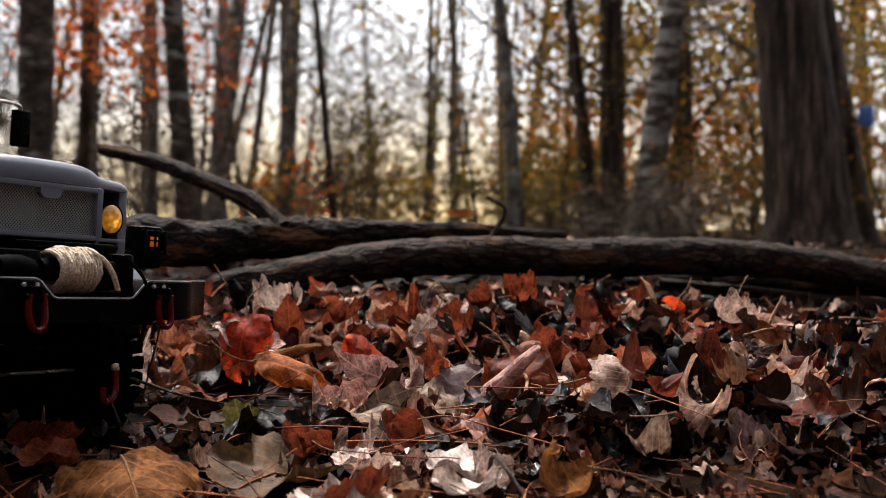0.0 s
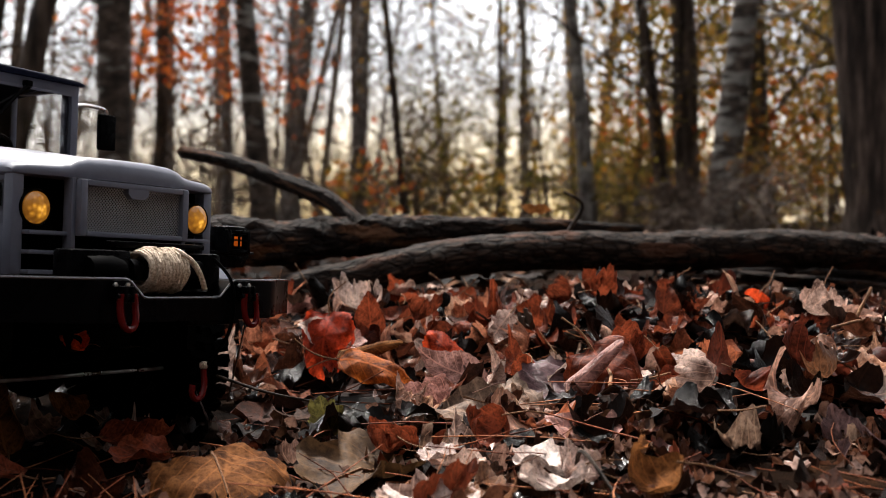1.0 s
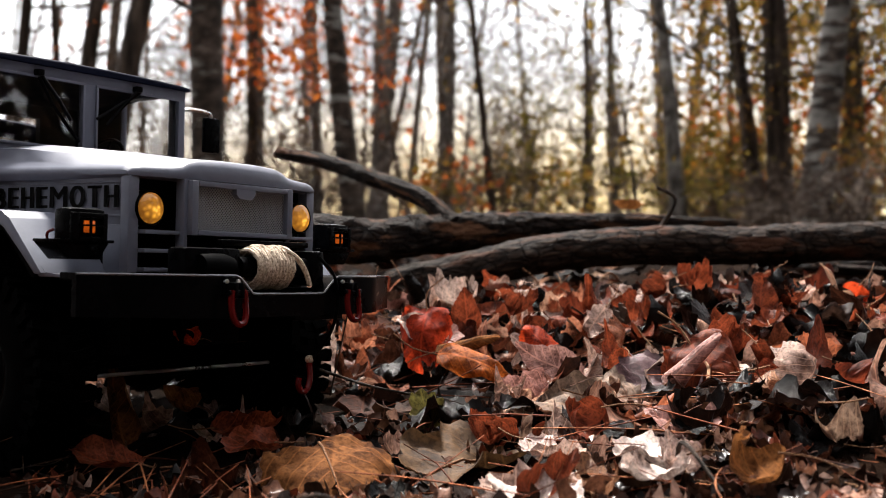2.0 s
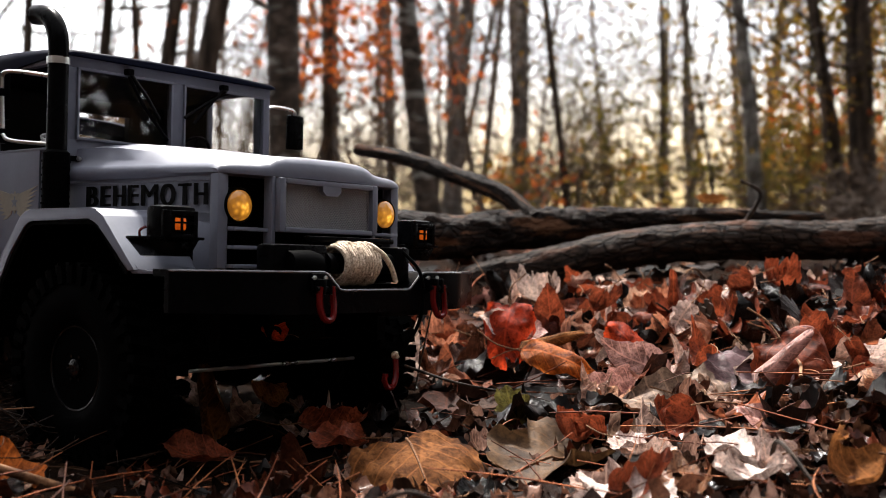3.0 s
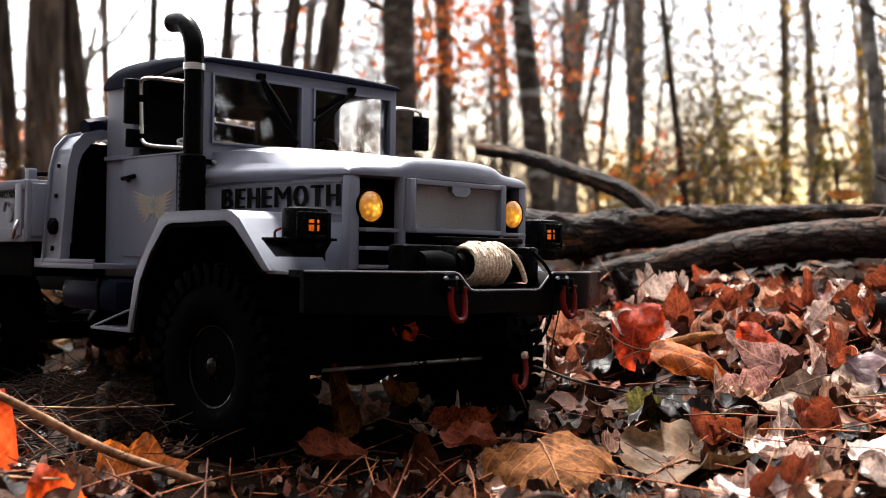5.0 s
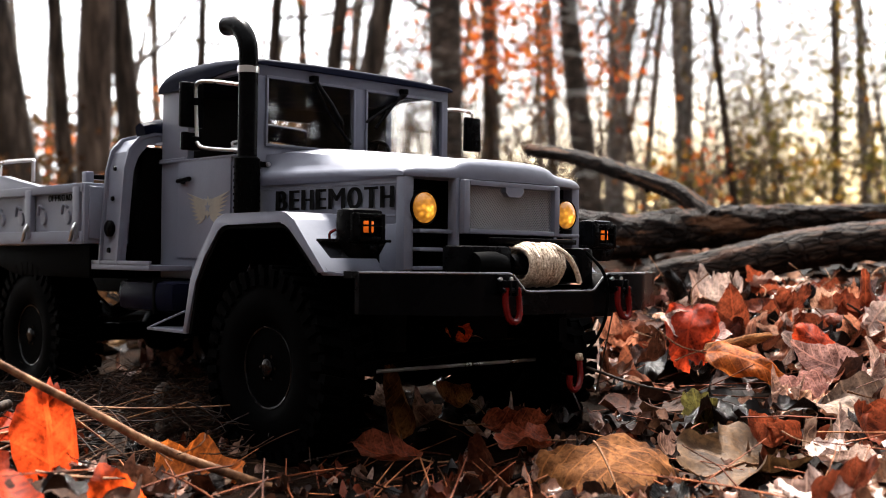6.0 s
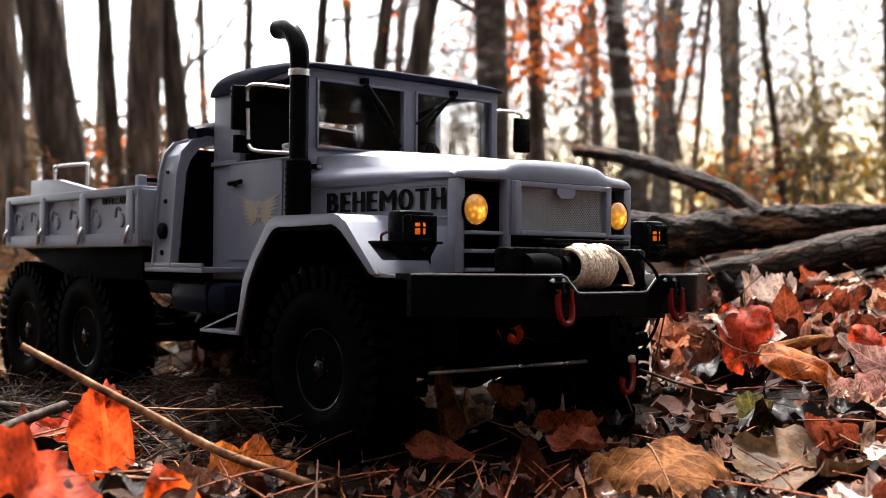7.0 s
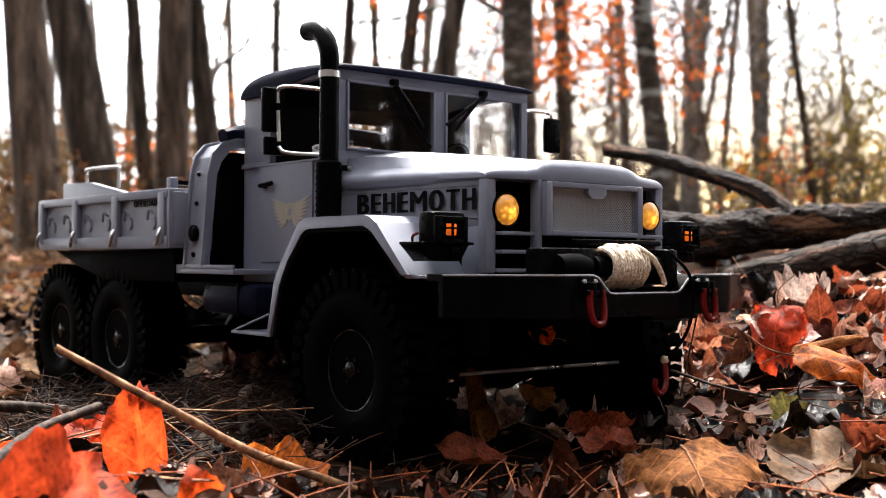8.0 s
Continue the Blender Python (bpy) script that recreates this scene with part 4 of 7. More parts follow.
    # mirrors on tubular arms
    for sgn in (-1,):
        x, xo = sgn * 0.71, sgn * 0.90
        bm = B()
        tube(bm, smooth_path([(x, 1.17, 1.965), (sgn * 0.74, 1.17, 1.96), (sgn * 0.86, 1.26, 1.975), (xo, 1.37, 1.985), (xo, 1.415, 1.97), (xo, 1.42, 1.93), (xo, 1.405, 1.70), (xo, 1.395, 1.655), (sgn * 0.87, 1.35, 1.625), (x, 1.17, 1.61)], 5), 0.011, 8)
        arm = tp("mirror_arm", bm, STEEL, cab, "bright bent steel mirror arm")
        bm = B()
        box(bm, sgn * 0.845, sgn * 0.985, 1.425, 1.46, 1.74, 1.985, 0.012)
        box(bm, sgn * 0.86, sgn * 0.975, 1.425, 1.455, 1.615, 1.715, 0.012)
        box(bm, sgn * 0.885, sgn * 0.915, 1.40, 1.43, 1.86, 1.90, 0.005)
        box(bm, sgn * 0.885, sgn * 0.915, 1.39, 1.43, 1.66, 1.69, 0.005)
        tp("mirror_head", bm, SATIN, arm, "black mirror housing")
    bm = B()
    tube(bm, smooth_path([(0.705, 1.16, 1.965), (0.80, 1.19, 1.985), (0.95, 1.20, 1.985), (0.995, 1.21, 1.965), (1.0, 1.225, 1.93)], 5), 0.011, 8)
    arm = tp("mirror_arm", bm, STEEL, cab, "bright bent steel mirror arm")
    tp("mirror_head", box(B(), 0.94, 1.065, 1.195, 1.235, 1.735, 1.955, 0.012), SATIN, arm, "black mirror housing")
    return cab


cab = build_cab()


def build_stack():
    x, y = -0.775, 1.10
    bm = B()
    tube(bm, smooth_path([(x, y, 1.30), (x, y, 1.8), (x, y, 2.08), (x, y + 0.012, 2.17), (x, y + 0.055, 2.24), (x, y + 0.13, 2.283), (x, y + 0.22, 2.295)], 5), 0.052, 18)
    st = tp("exhaust_pipe", bm, SATIN, None, "black upright exhaust pipe with a bent tip")
    tp("clamp", lathe(B(), [(2.015, 0.050), (2.015, 0.058), (2.05, 0.058), (2.05, 0.05)], (x, y, 0), "z", 20), STEEL, st, "bright steel clamp band")
    bm = B()
    lathe(bm, [(1.26, 0.05), (1.26, 0.068), (1.56, 0.068), (1.575, 0.05)], (x, y, 0), "z", 20)
    for i in range(7):
        for k in range(12):
            a = 2 * math.pi * k / 12 + (i % 2) * 0.26
            lathe(bm, [(-0.006, 0.006), (0.006, 0.006)], (x + 0.066 * math.cos(a), y + 0.066 * math.sin(a), 1.30 + 0.036 * i), "z", 5)
    tp("heat_shield", bm, BLACK, st)
    bm = B()
    box(bm, x, x + 0.11, y - 0.035, y - 0.015, 1.52, 1.55, 0.003)
    tp("stay", bm, SATIN, st)
    tp("bolt", lathe(B(), [(-0.045, 0.014), (-0.06, 0.010)], (x + 0.10, y, 1.535), "y", 6), STEEL, st)


build_stack()


def build_wheel(name, cx, cy, out):
    """out: -1 where the outer face looks to -x."""
    R, wdt = 0.50, 0.30
    bm = B()
    h = wdt / 2
    lathe(bm, [(-h + 0.035, 0.200), (-h + 0.012, 0.225), (-h, 0.265), (-h - 0.010, 0.36), (-h + 0.015, 0.44), (-h + 0.05, 0.465), (h - 0.05, 0.465), (h - 0.015, 0.44), (h + 0.010, 0.36), (h, 0.265), (h - 0.012, 0.225), (h - 0.035, 0.200)], (0, 0, 0), "x", 48)
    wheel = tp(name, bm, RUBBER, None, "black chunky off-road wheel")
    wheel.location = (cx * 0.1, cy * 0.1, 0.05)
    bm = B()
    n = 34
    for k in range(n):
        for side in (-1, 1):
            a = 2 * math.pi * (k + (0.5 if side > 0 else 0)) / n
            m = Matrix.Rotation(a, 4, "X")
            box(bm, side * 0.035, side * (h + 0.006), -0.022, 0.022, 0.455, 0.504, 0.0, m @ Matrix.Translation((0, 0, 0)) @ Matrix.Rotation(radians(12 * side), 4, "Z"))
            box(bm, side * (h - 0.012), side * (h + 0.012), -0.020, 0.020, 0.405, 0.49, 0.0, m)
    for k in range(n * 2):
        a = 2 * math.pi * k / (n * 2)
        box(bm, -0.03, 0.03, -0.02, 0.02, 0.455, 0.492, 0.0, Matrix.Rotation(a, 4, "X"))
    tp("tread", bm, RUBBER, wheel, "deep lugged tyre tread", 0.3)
    bm = B()
    o = out
    lathe(bm, [(-o * 0.12, 0.200), (o * 0.105, 0.203), (o * 0.118, 0.208), (o * 0.124, 0.203), (o * 0.122, 0.194), (o * 0.105, 0.188), (o * 0.03, 0.182), (o * 0.010, 0.172), (o * 0.02, 0.155), (o * 0.045, 0.125), (o * 0.075, 0.105), (o * 0.08, 0.085), (o * 0.105, 0.076), (o * 0.110, 0.050), (o * 0.128, 0.044), (o * 0.132, 0.034), (o * 0.132, 0.008)], (0, 0, 0), "x", 40)
    rim = tp("rim", bm, RIM, wheel, "gloss black deep-dish steel rim")
    tp("rim_ring", lathe(B(), [(o * 0.020, 0.166), (o * 0.036, 0.168), (o * 0.042, 0.173), (o * 0.036, 0.178), (o * 0.020, 0.180)], (0, 0, 0), "x", 40), RIM, rim, "raised glossy inner ring")
    for k in range(8):
        a = 2 * math.pi * k / 8
        tp("wheel_bolt", lathe(B(), [(o * 0.030, 0.018), (o * 0.078, 0.015), (o * 0.082, 0.006)], (0, 0.140 * math.cos(a), 0.140 * math.sin(a)), "x", 6), RIM, rim)
    bm = B()
    for k in range(6):
        a = 2 * math.pi * k / 6
        m = Matrix.Rotation(a, 4, "X")
        lathe(bm, [(o * 0.100, 0.011), (o * 0.122, 0.009)], m @ Vector((0, 0.063, 0)), "x", 6)
    tp("hub_bolts", bm, RIM, rim)
    return wheel


for wy in (0.64, 3.43, 4.46):
    build_wheel("wheel", -0.82, wy, -1)
    build_wheel("wheel", 0.82, wy, 1)


def build_under():
    bm = B()
    for x in (-0.30, 0.30):
        box(bm, x - 0.05, x + 0.05, -0.35, 4.65, 0.78, 0.92, 0.01)
    for y in (-0.3, 0.4, 1.3, 2.3, 3.9, 4.6):
        box(bm, -0.25, 0.25, y - 0.04, y + 0.04, 0.80, 0.90)
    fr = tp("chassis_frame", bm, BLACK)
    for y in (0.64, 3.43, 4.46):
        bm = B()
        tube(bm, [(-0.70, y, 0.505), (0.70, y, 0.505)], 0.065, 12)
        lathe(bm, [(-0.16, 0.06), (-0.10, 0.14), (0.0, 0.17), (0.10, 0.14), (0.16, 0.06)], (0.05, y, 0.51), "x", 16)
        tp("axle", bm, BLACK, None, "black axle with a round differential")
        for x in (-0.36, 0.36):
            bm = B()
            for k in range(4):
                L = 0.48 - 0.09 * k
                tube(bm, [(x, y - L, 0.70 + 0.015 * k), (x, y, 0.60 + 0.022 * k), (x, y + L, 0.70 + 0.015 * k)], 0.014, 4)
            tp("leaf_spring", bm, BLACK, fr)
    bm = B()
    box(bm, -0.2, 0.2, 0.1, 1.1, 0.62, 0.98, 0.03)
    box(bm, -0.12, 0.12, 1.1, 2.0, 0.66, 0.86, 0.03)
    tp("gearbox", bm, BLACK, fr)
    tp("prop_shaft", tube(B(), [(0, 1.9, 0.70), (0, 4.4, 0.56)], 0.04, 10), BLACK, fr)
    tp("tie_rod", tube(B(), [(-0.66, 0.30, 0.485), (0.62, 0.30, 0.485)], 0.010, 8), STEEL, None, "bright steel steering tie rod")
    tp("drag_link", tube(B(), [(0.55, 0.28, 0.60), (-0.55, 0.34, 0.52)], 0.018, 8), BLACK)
    # tow hook with red lashing below the nose
    bm = B()
    tube(bm, smooth_path([(0.235, -0.35, 0.545), (0.225, -0.365, 0.47), (0.195, -0.375, 0.42), (0.155, -0.375, 0.41), (0.13, -0.375, 0.44), (0.135, -0.375, 0.48)], 4), 0.016, 8)
    hook = tp("tow_hook", bm, RED, None, "red winch hook hanging below the bumper")
    tp("knot", lathe(B(), [(-0.022, 0.008), (-0.014, 0.018), (0.0, 0.021), (0.014, 0.018), (0.022, 0.008)], (0.235, -0.35, 0.565), "x", 10), ROPE, hook, "pale lashing on the hook")
    # fuel tank below the cab
    bm = B()
    box(bm, -0.93, -0.62, 1.60, 2.25, 0.72, 0.90, 0.06)
    tank = tp("fuel_tank", bm, TANKBLUE, None, "glossy black fuel tank under the cab")
    tp("strap", box(B(), -0.935, -0.61, 1.78, 1.81, 0.715, 0.905, 0.004), BLACK, tank)
    bm = B()
    box(bm, 0.62, 0.93, 1.46, 2.12, 0.68, 0.88, 0.06)
    tp("battery_box", bm, SATIN, None, "black battery box under the cab")
    # shelf between cab and bed, with the tall hoop standing on it
    bm = B()
    box(bm, -0.97, 0.97, 1.78, 2.50, 0.955, 0.985, 0.006)
    box(bm, -0.97, -0.955, 1.78, 2.50, 0.985, 1.01, 0.004)
    shelf = tp("deck_shelf", bm, GREY)
    bm = B()
    path = [(-0.955, 0.985), (-0.935, 1.25), (-0.915, 1.55), (-0.885, 1.66), (-0.82, 1.735), (-0.72, 1.765), (0.72, 1.765), (0.82, 1.735), (0.885, 1.66), (0.915, 1.55), (0.935, 1.25), (0.955, 0.985)]
    pin = [(x * 0.955, z - (0.03 if abs(x) < 0.9 else 0)) for x, z in path]
    prism(bm, path + pin[::-1], "y", 2.17, 2.40, 0.006)
    for y in (2.165, 2.385):
        po = [(x * 1.02, z + (0.015 if abs(x) < 0.9 else 0)) for x, z in path]
        prism(bm, po + path[::-1], "y", y, y + 0.02)
    hoop = tp("hoop", bm, GREY, None, "grey sheet-metal hoop behind the cab", 0.6)
    for z, xx, r in ((1.07, -0.951, 0.018), (1.38, -0.931, 0.016), (1.56, -0.918, 0.016)):
        tp("rivet", lathe(B(), [(0.0, r), (-0.012, r * 0.8), (-0.014, r * 0.2)], (xx, 2.30, z), "x", 10), SATIN, hoop)
    tp("filler_cap", lathe(B(), [(0.0, 0.05), (-0.02, 0.05), (-0.03, 0.035), (-0.032, 0.01)], (-0.942, 2.30, 1.20), "x", 14), SATIN, hoop)
    # black box added as the shade between cab and hoop, rolled tarp above
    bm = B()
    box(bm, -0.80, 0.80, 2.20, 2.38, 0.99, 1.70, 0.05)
    tp("shade_box", bm, BLACK, shelf)
    bm = B()
    rng = random.Random(9)
    tube(bm, smooth_path([(-0.80, 2.22, 1.78), (-0.5, 2.22, 1.84), (0.1, 2.22, 1.86), (0.6, 2.22, 1.82), (0.8, 2.22, 1.78)], 5), 0.06, 10, True, 0.12, rng)
    tp("rolled_tarp", bm, NAVY, shelf, "rolled dark blue tarpaulin")


build_under()


def build_bed():
    y0, y1, zb, zt, w = 2.44, 4.62, 1.14, 1.455, 1.055
    bm = B()
    box(bm, -w, w, y0, y1, zb - 0.03, zb, 0.006)
    bed = tp("cargo_bed", bm, GREY, None, "grey ribbed dropside cargo bed")
    for sgn in (-1, 1):
        bm = B()
        box(bm, sgn * (w - 0.03), sgn * (w - 0.06), y0, y1, zb, zt)
        box(bm, sgn * (w - 0.07), sgn * (w + 0.005), y0, y1, zt - 0.035, zt + 0.02, 0.006)
        box(bm, sgn * (w - 0.05), sgn * (w + 0.005), y0, y1, zb - 0.035, zb + 0.045, 0.006)
        side = tp("side_board", bm, GREY, bed)
        for y in (2.52, 3.22, 3.91, 4.58):
            bm = B()
            box(bm, sgn * (w - 0.03), sgn * (w + 0.012), y - 0.045, y + 0.045, zb, zt, 0.012)
            rib = tp("rib", bm, GREY, side)
            bm = B()
            tube(bm, smooth_path([(sgn * (w + 0.012), y - 0.01, zb + 0.09), (sgn * (w + 0.035), y - 0.02, zb + 0.05), (sgn * (w + 0.03), y + 0.01, zb + 0.005), (sgn * (w + 0.02), y + 0.05, zb - 0.01)], 3), 0.012, 6)
            tp("tie_hook", bm, STEEL, rib, "small bright tie-down hook")
        for y in (2.70, 3.05, 3.40, 3.72, 4.10, 4.40):
            bm = B()
            lathe(bm, [(0, 0.045), (sgn * 0.012, 0.04), (sgn * 0.014, 0.02)], (sgn * (w - 0.03), y, zb + 0.13), "x", 14)
            tube(bm, smooth_path([(sgn * (w - 0.015), y - 0.02, zb + 0.19), (sgn * (w + 0.005), y, zb + 0.21), (sgn * (w + 0.005), y + 0.02, zb + 0.15)], 3), 0.010, 6)
            tp("stake_ring", bm, GREY, side)
    bm = B()
    box(bm, -w, w, y0 - 0.02, y0 + 0.02, zb - 0.03, zt + 0.02, 0.006)
    for x in (-0.98, -0.5, 0.0, 0.5, 0.98):
        box(bm, x - 0.05, x + 0.05, y0 - 0.035, y0 - 0.02, zb, zt, 0.006)
    hb = tp("headboard", bm, GREY, bed)
    lathe_b = lathe(B(), [(0, 0.045), (-0.02, 0.04), (-0.024, 0.02)], (-0.8, y0 - 0.035, 1.31), "y", 14)
    tp("stake_ring", lathe_b, GREY, hb)
    bm = B()
    box(bm, -1.02, 1.02, y0 + 0.03, y0 + 0.08, zt + 0.045, zt + 0.075, 0.006)
    tp("rack_bar", bm, SATIN, bed)
    for x in (-1.0, -0.4, 0.4, 1.0):
        tp("rack_post", box(B(), x - 0.025, x + 0.025, y0 + 0.025, y0 + 0.085, zt + 0.0, zt + 0.09, 0.006), GREY, bed)
    bm = B()
    box(bm, -w, w, y1 - 0.02, y1 + 0.02, zb - 0.03, zt + 0.02, 0.006)
    tp("tailgate", bm, GREY, bed)
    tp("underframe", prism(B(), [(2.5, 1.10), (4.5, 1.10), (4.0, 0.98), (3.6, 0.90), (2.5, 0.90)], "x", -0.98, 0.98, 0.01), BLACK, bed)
    # grey raised board and bent steel handle inside the bed
    bm = B()
    prism(bm, [(3.10, 1.44), (4.40, 1.44), (4.40, 1.60), (3.9, 1.585), (3.30, 1.49)], "x", -0.96, -0.91, 0.006)
    board = tp("raised_board", bm, GREY, bed)
    bm = B()
    tube(bm, smooth_path([(-0.93, 4.02, 1.56), (-0.93, 4.02, 1.66), (-0.93, 3.99, 1.685), (-0.93, 3.50, 1.675), (-0.93, 3.46, 1.65), (-0.93, 3.46, 1.53)], 4), 0.013, 8)
    tp("grab_handle", bm, STEEL, board, "bright bent steel handle")
    lettering("OFFROAD", (-1.026, 2.98, 1.375), (0, -1, 0), 0.34, 0.04, bed, DECAL, "lettering", 0.0, 0.04)


build_bed()

# ---- fallen logs behind the leaves ----


def log(pts, radii, label, seed, sides=44, knots=4, mat=None, rough=1.0):
    """A log with lumpy, flaking skin, torn at its ends, and a few knots."""
    rng = random.Random(seed)
    path = smooth_path(pts, 10)
    total = sum((b - a).length for a, b in zip(path, path[1:]))
    n = max(int(total / 0.0032), 40)
    line, at, k = [], 0.0, 0
    marks = [0.0]
    for a, b in zip(path, path[1:]):
        marks.append(marks[-1] + (b - a).length)
    for i in range(n + 1):
        d = total * i / n
        while k < len(path) - 2 and marks[k + 1] < d:
            k += 1
        line.append(path[k].lerp(path[k + 1], min(max((d - marks[k]) / max(marks[k + 1] - marks[k], 1e-6), 0), 1)))
    V, U, F, rad, side = [], [], [], [], None
    for i, p in enumerate(line):
        f = i / n * (len(radii) - 1)
        j = min(int(f), len(radii) - 2)
        r = (radii[j] + (radii[j + 1] - radii[j]) * (f - j)) * (1 + 0.07 * noise.noise((i * 0.05, seed, 0)))
        rad.append(r)
        d = (line[min(i + 1, n)] - line[max(i - 1, 0)]).normalized()
        if side is None:
            side, up = frame_up(d)
        side = (side - d * side.dot(d)).normalized()
        up = d.cross(side)
        for q in range(sides + 1):
            a = 2 * math.pi * q / sides - math.pi / 2
            o = side * math.cos(a) + up * math.sin(a)
            c = p + o * r
            along, about = total * i / n, q / sides * 6.283 * 0.018
            big = noise.noise((c.x * 22, c.y * 22, c.z * 22 + seed))
            plate = noise.noise((along * 55, math.cos(a) * 2.2 + seed, math.sin(a) * 2.2))
            fine = noise.noise((along * 190, math.cos(a) * 7, math.sin(a) * 7 + seed))
            s = 0.10 * big + rough * (0.10 * max(plate, 0.0) ** 0.5 - 0.04 + 0.045 * fine)
            V.append(tuple(c + o * r * s))
            U.append((along, about))
    w = sides + 1
    for i in range(n):
        F += [(i * w + q, i * w + q + 1, (i + 1) * w + q + 1, (i + 1) * w + q) for q in range(sides)]
    for end, out in ((0, -1), (n, 1)):
        c = len(V)
        V.append(tuple(line[end] + (line[end] - line[end - out]).normalized() * rad[end] * 0.5))
        U.append((0.0, 0.0))
        F += [(c, end * w + q, end * w + q + 1) for q in range(sides)]
    for _ in range(knots):
        i = rng.randrange(n // 8, n - n // 8)
        a = rng.uniform(0.2, 2.9)
        s, u = frame_up((line[i + 1] - line[i]).normalized())
        o = s * math.cos(a) + u * math.sin(a)
        r, base = rad[i], len(V)
        lean = (line[i + 1] - line[i]).normalized() * rng.uniform(-0.5, 0.5)
        for h, wd in ((0.8, 0.38), (1.12, 0.26), (1.28, 0.20), (1.34, 0.05)):
            for q in range(8):
                b = 2 * math.pi * q / 8
                t1 = lean.normalized() if lean.length > 0.01 else s
                t2 = o.cross(t1).normalized()
                V.append(tuple(line[i] + o * r * h + lean * r * (h - 0.8) + (t1 * math.cos(b) + t2 * math.sin(b)) * r * wd * rng.uniform(0.85, 1.15)))
                U.append((q * 0.004, h * 0.02))
        for h in range(3):
            F += [(base + h * 8 + q, base + h * 8 + (q + 1) % 8, base + h * 8 + 8 + (q + 1) % 8, base + h * 8 + 8 + q) for q in range(8)]
    me = bpy.data.meshes.new("log")
    me.from_pydata(V, [], F)
    lay = me.uv_layers.new(name="skin")
    idx = np.empty(len(me.loops), int)
    me.loops.foreach_get("vertex_index", idx)
    lay.data.foreach_set("uv", np.array(U, float)[idx].ravel())
    me.polygons.foreach_set("use_smooth", [True] * len(F))
    me.materials.append(mat or LOG_GREY)
    return tagged(new("log", me), label, "log", "fallen logs")


log([(0.340, 0.215, 0.045), (0.372, 0.194, 0.064), (0.430, 0.125, 0.082), (0.501, 0.054, 0.097), (0.605, -0.040, 0.098), (0.715, -0.144, 0.099), (0.799, -0.221, 0.092), (0.889, -0.309, 0.072), (0.97, -0.40, 0.035)],
    [0.013, 0.016, 0.017, 0.0185, 0.019, 0.019, 0.018, 0.017], "curved dark bark-covered log lying across the leaves", 1)
log([(0.28, 0.33, 0.098), (0.345, 0.250, 0.106), (0.394, 0.219, 0.106), (0.469, 0.183, 0.112), (0.577, 0.126, 0.117), (0.669, 0.078, 0.119), (0.765, 0.022, 0.117)],
    [0.022, 0.022, 0.019, 0.014, 0.009, 0.004], "thick dark rotting log behind the truck", 2, 44, 5, LOG_RED, 1.8)
log([(0.461, 0.177, 0.120), (0.464, 0.217, 0.145), (0.466, 0.279, 0.166), (0.470, 0.338, 0.183), (0.470, 0.404, 0.195)],
    [0.009, 0.0085, 0.0085, 0.008, 0.006], "broken bare branch slanting up from a log", 3, 30, 3, LOG_RED, 1.5)
log([(0.72, -0.01, 0.066), (0.768, -0.072, 0.070), (0.842, -0.173, 0.072), (0.932, -0.305, 0.067), (1.05, -0.45, 0.06)], [0.010, 0.011, 0.012, 0.012], "thin dark log lying behind", 5, 28, 2, LOG_RED)
log([(0.70, -0.10, 0.072), (0.742, -0.155, 0.066), (0.806, -0.237, 0.055), (0.867, -0.311, 0.049), (0.93, -0.38, 0.042)], [0.006, 0.008, 0.0085, 0.008], "thin dark weathered branch under the logs", 6, 28, 3)

# ---- leaves ----
MAPLE = [(0, 0), (0.10, 0.015), (0.22, -0.01), (0.31, 0.04), (0.36, 0.12), (0.44, 0.16), (0.47, 0.25), (0.50, 0.33), (0.55, 0.42), (0.46, 0.45), (0.39, 0.49), (0.32, 0.50), (0.27, 0.55), (0.28, 0.64), (0.24, 0.72), (0.19, 0.78), (0.13, 0.86), (0.07, 0.93), (0, 1.0)]
OVAL = [(0, 0), (0.08, 0.03), (0.17, 0.10), (0.245, 0.20), (0.285, 0.32), (0.295, 0.44), (0.275, 0.56), (0.235, 0.67), (0.18, 0.78), (0.12, 0.87), (0.06, 0.94), (0, 1.0)]
OAK = [(0, 0), (0.06, 0.05), (0.16, 0.09), (0.20, 0.15), (0.15, 0.22), (0.19, 0.28), (0.28, 0.33), (0.25, 0.40), (0.18, 0.45), (0.24, 0.51), (0.31, 0.57), (0.25, 0.64), (0.19, 0.68), (0.23, 0.76), (0.20, 0.83), (0.11, 0.87), (0.07, 0.95), (0, 1.0)]
TORN = [(0, 0), (0.10, 0.03), (0.24, 0.06), (0.33, 0.15), (0.31, 0.26), (0.22, 0.30), (0.28, 0.40), (0.36, 0.47), (0.30, 0.56), (0.19, 0.60), (0.14, 0.70), (0.05, 0.72), (0, 0.78)]


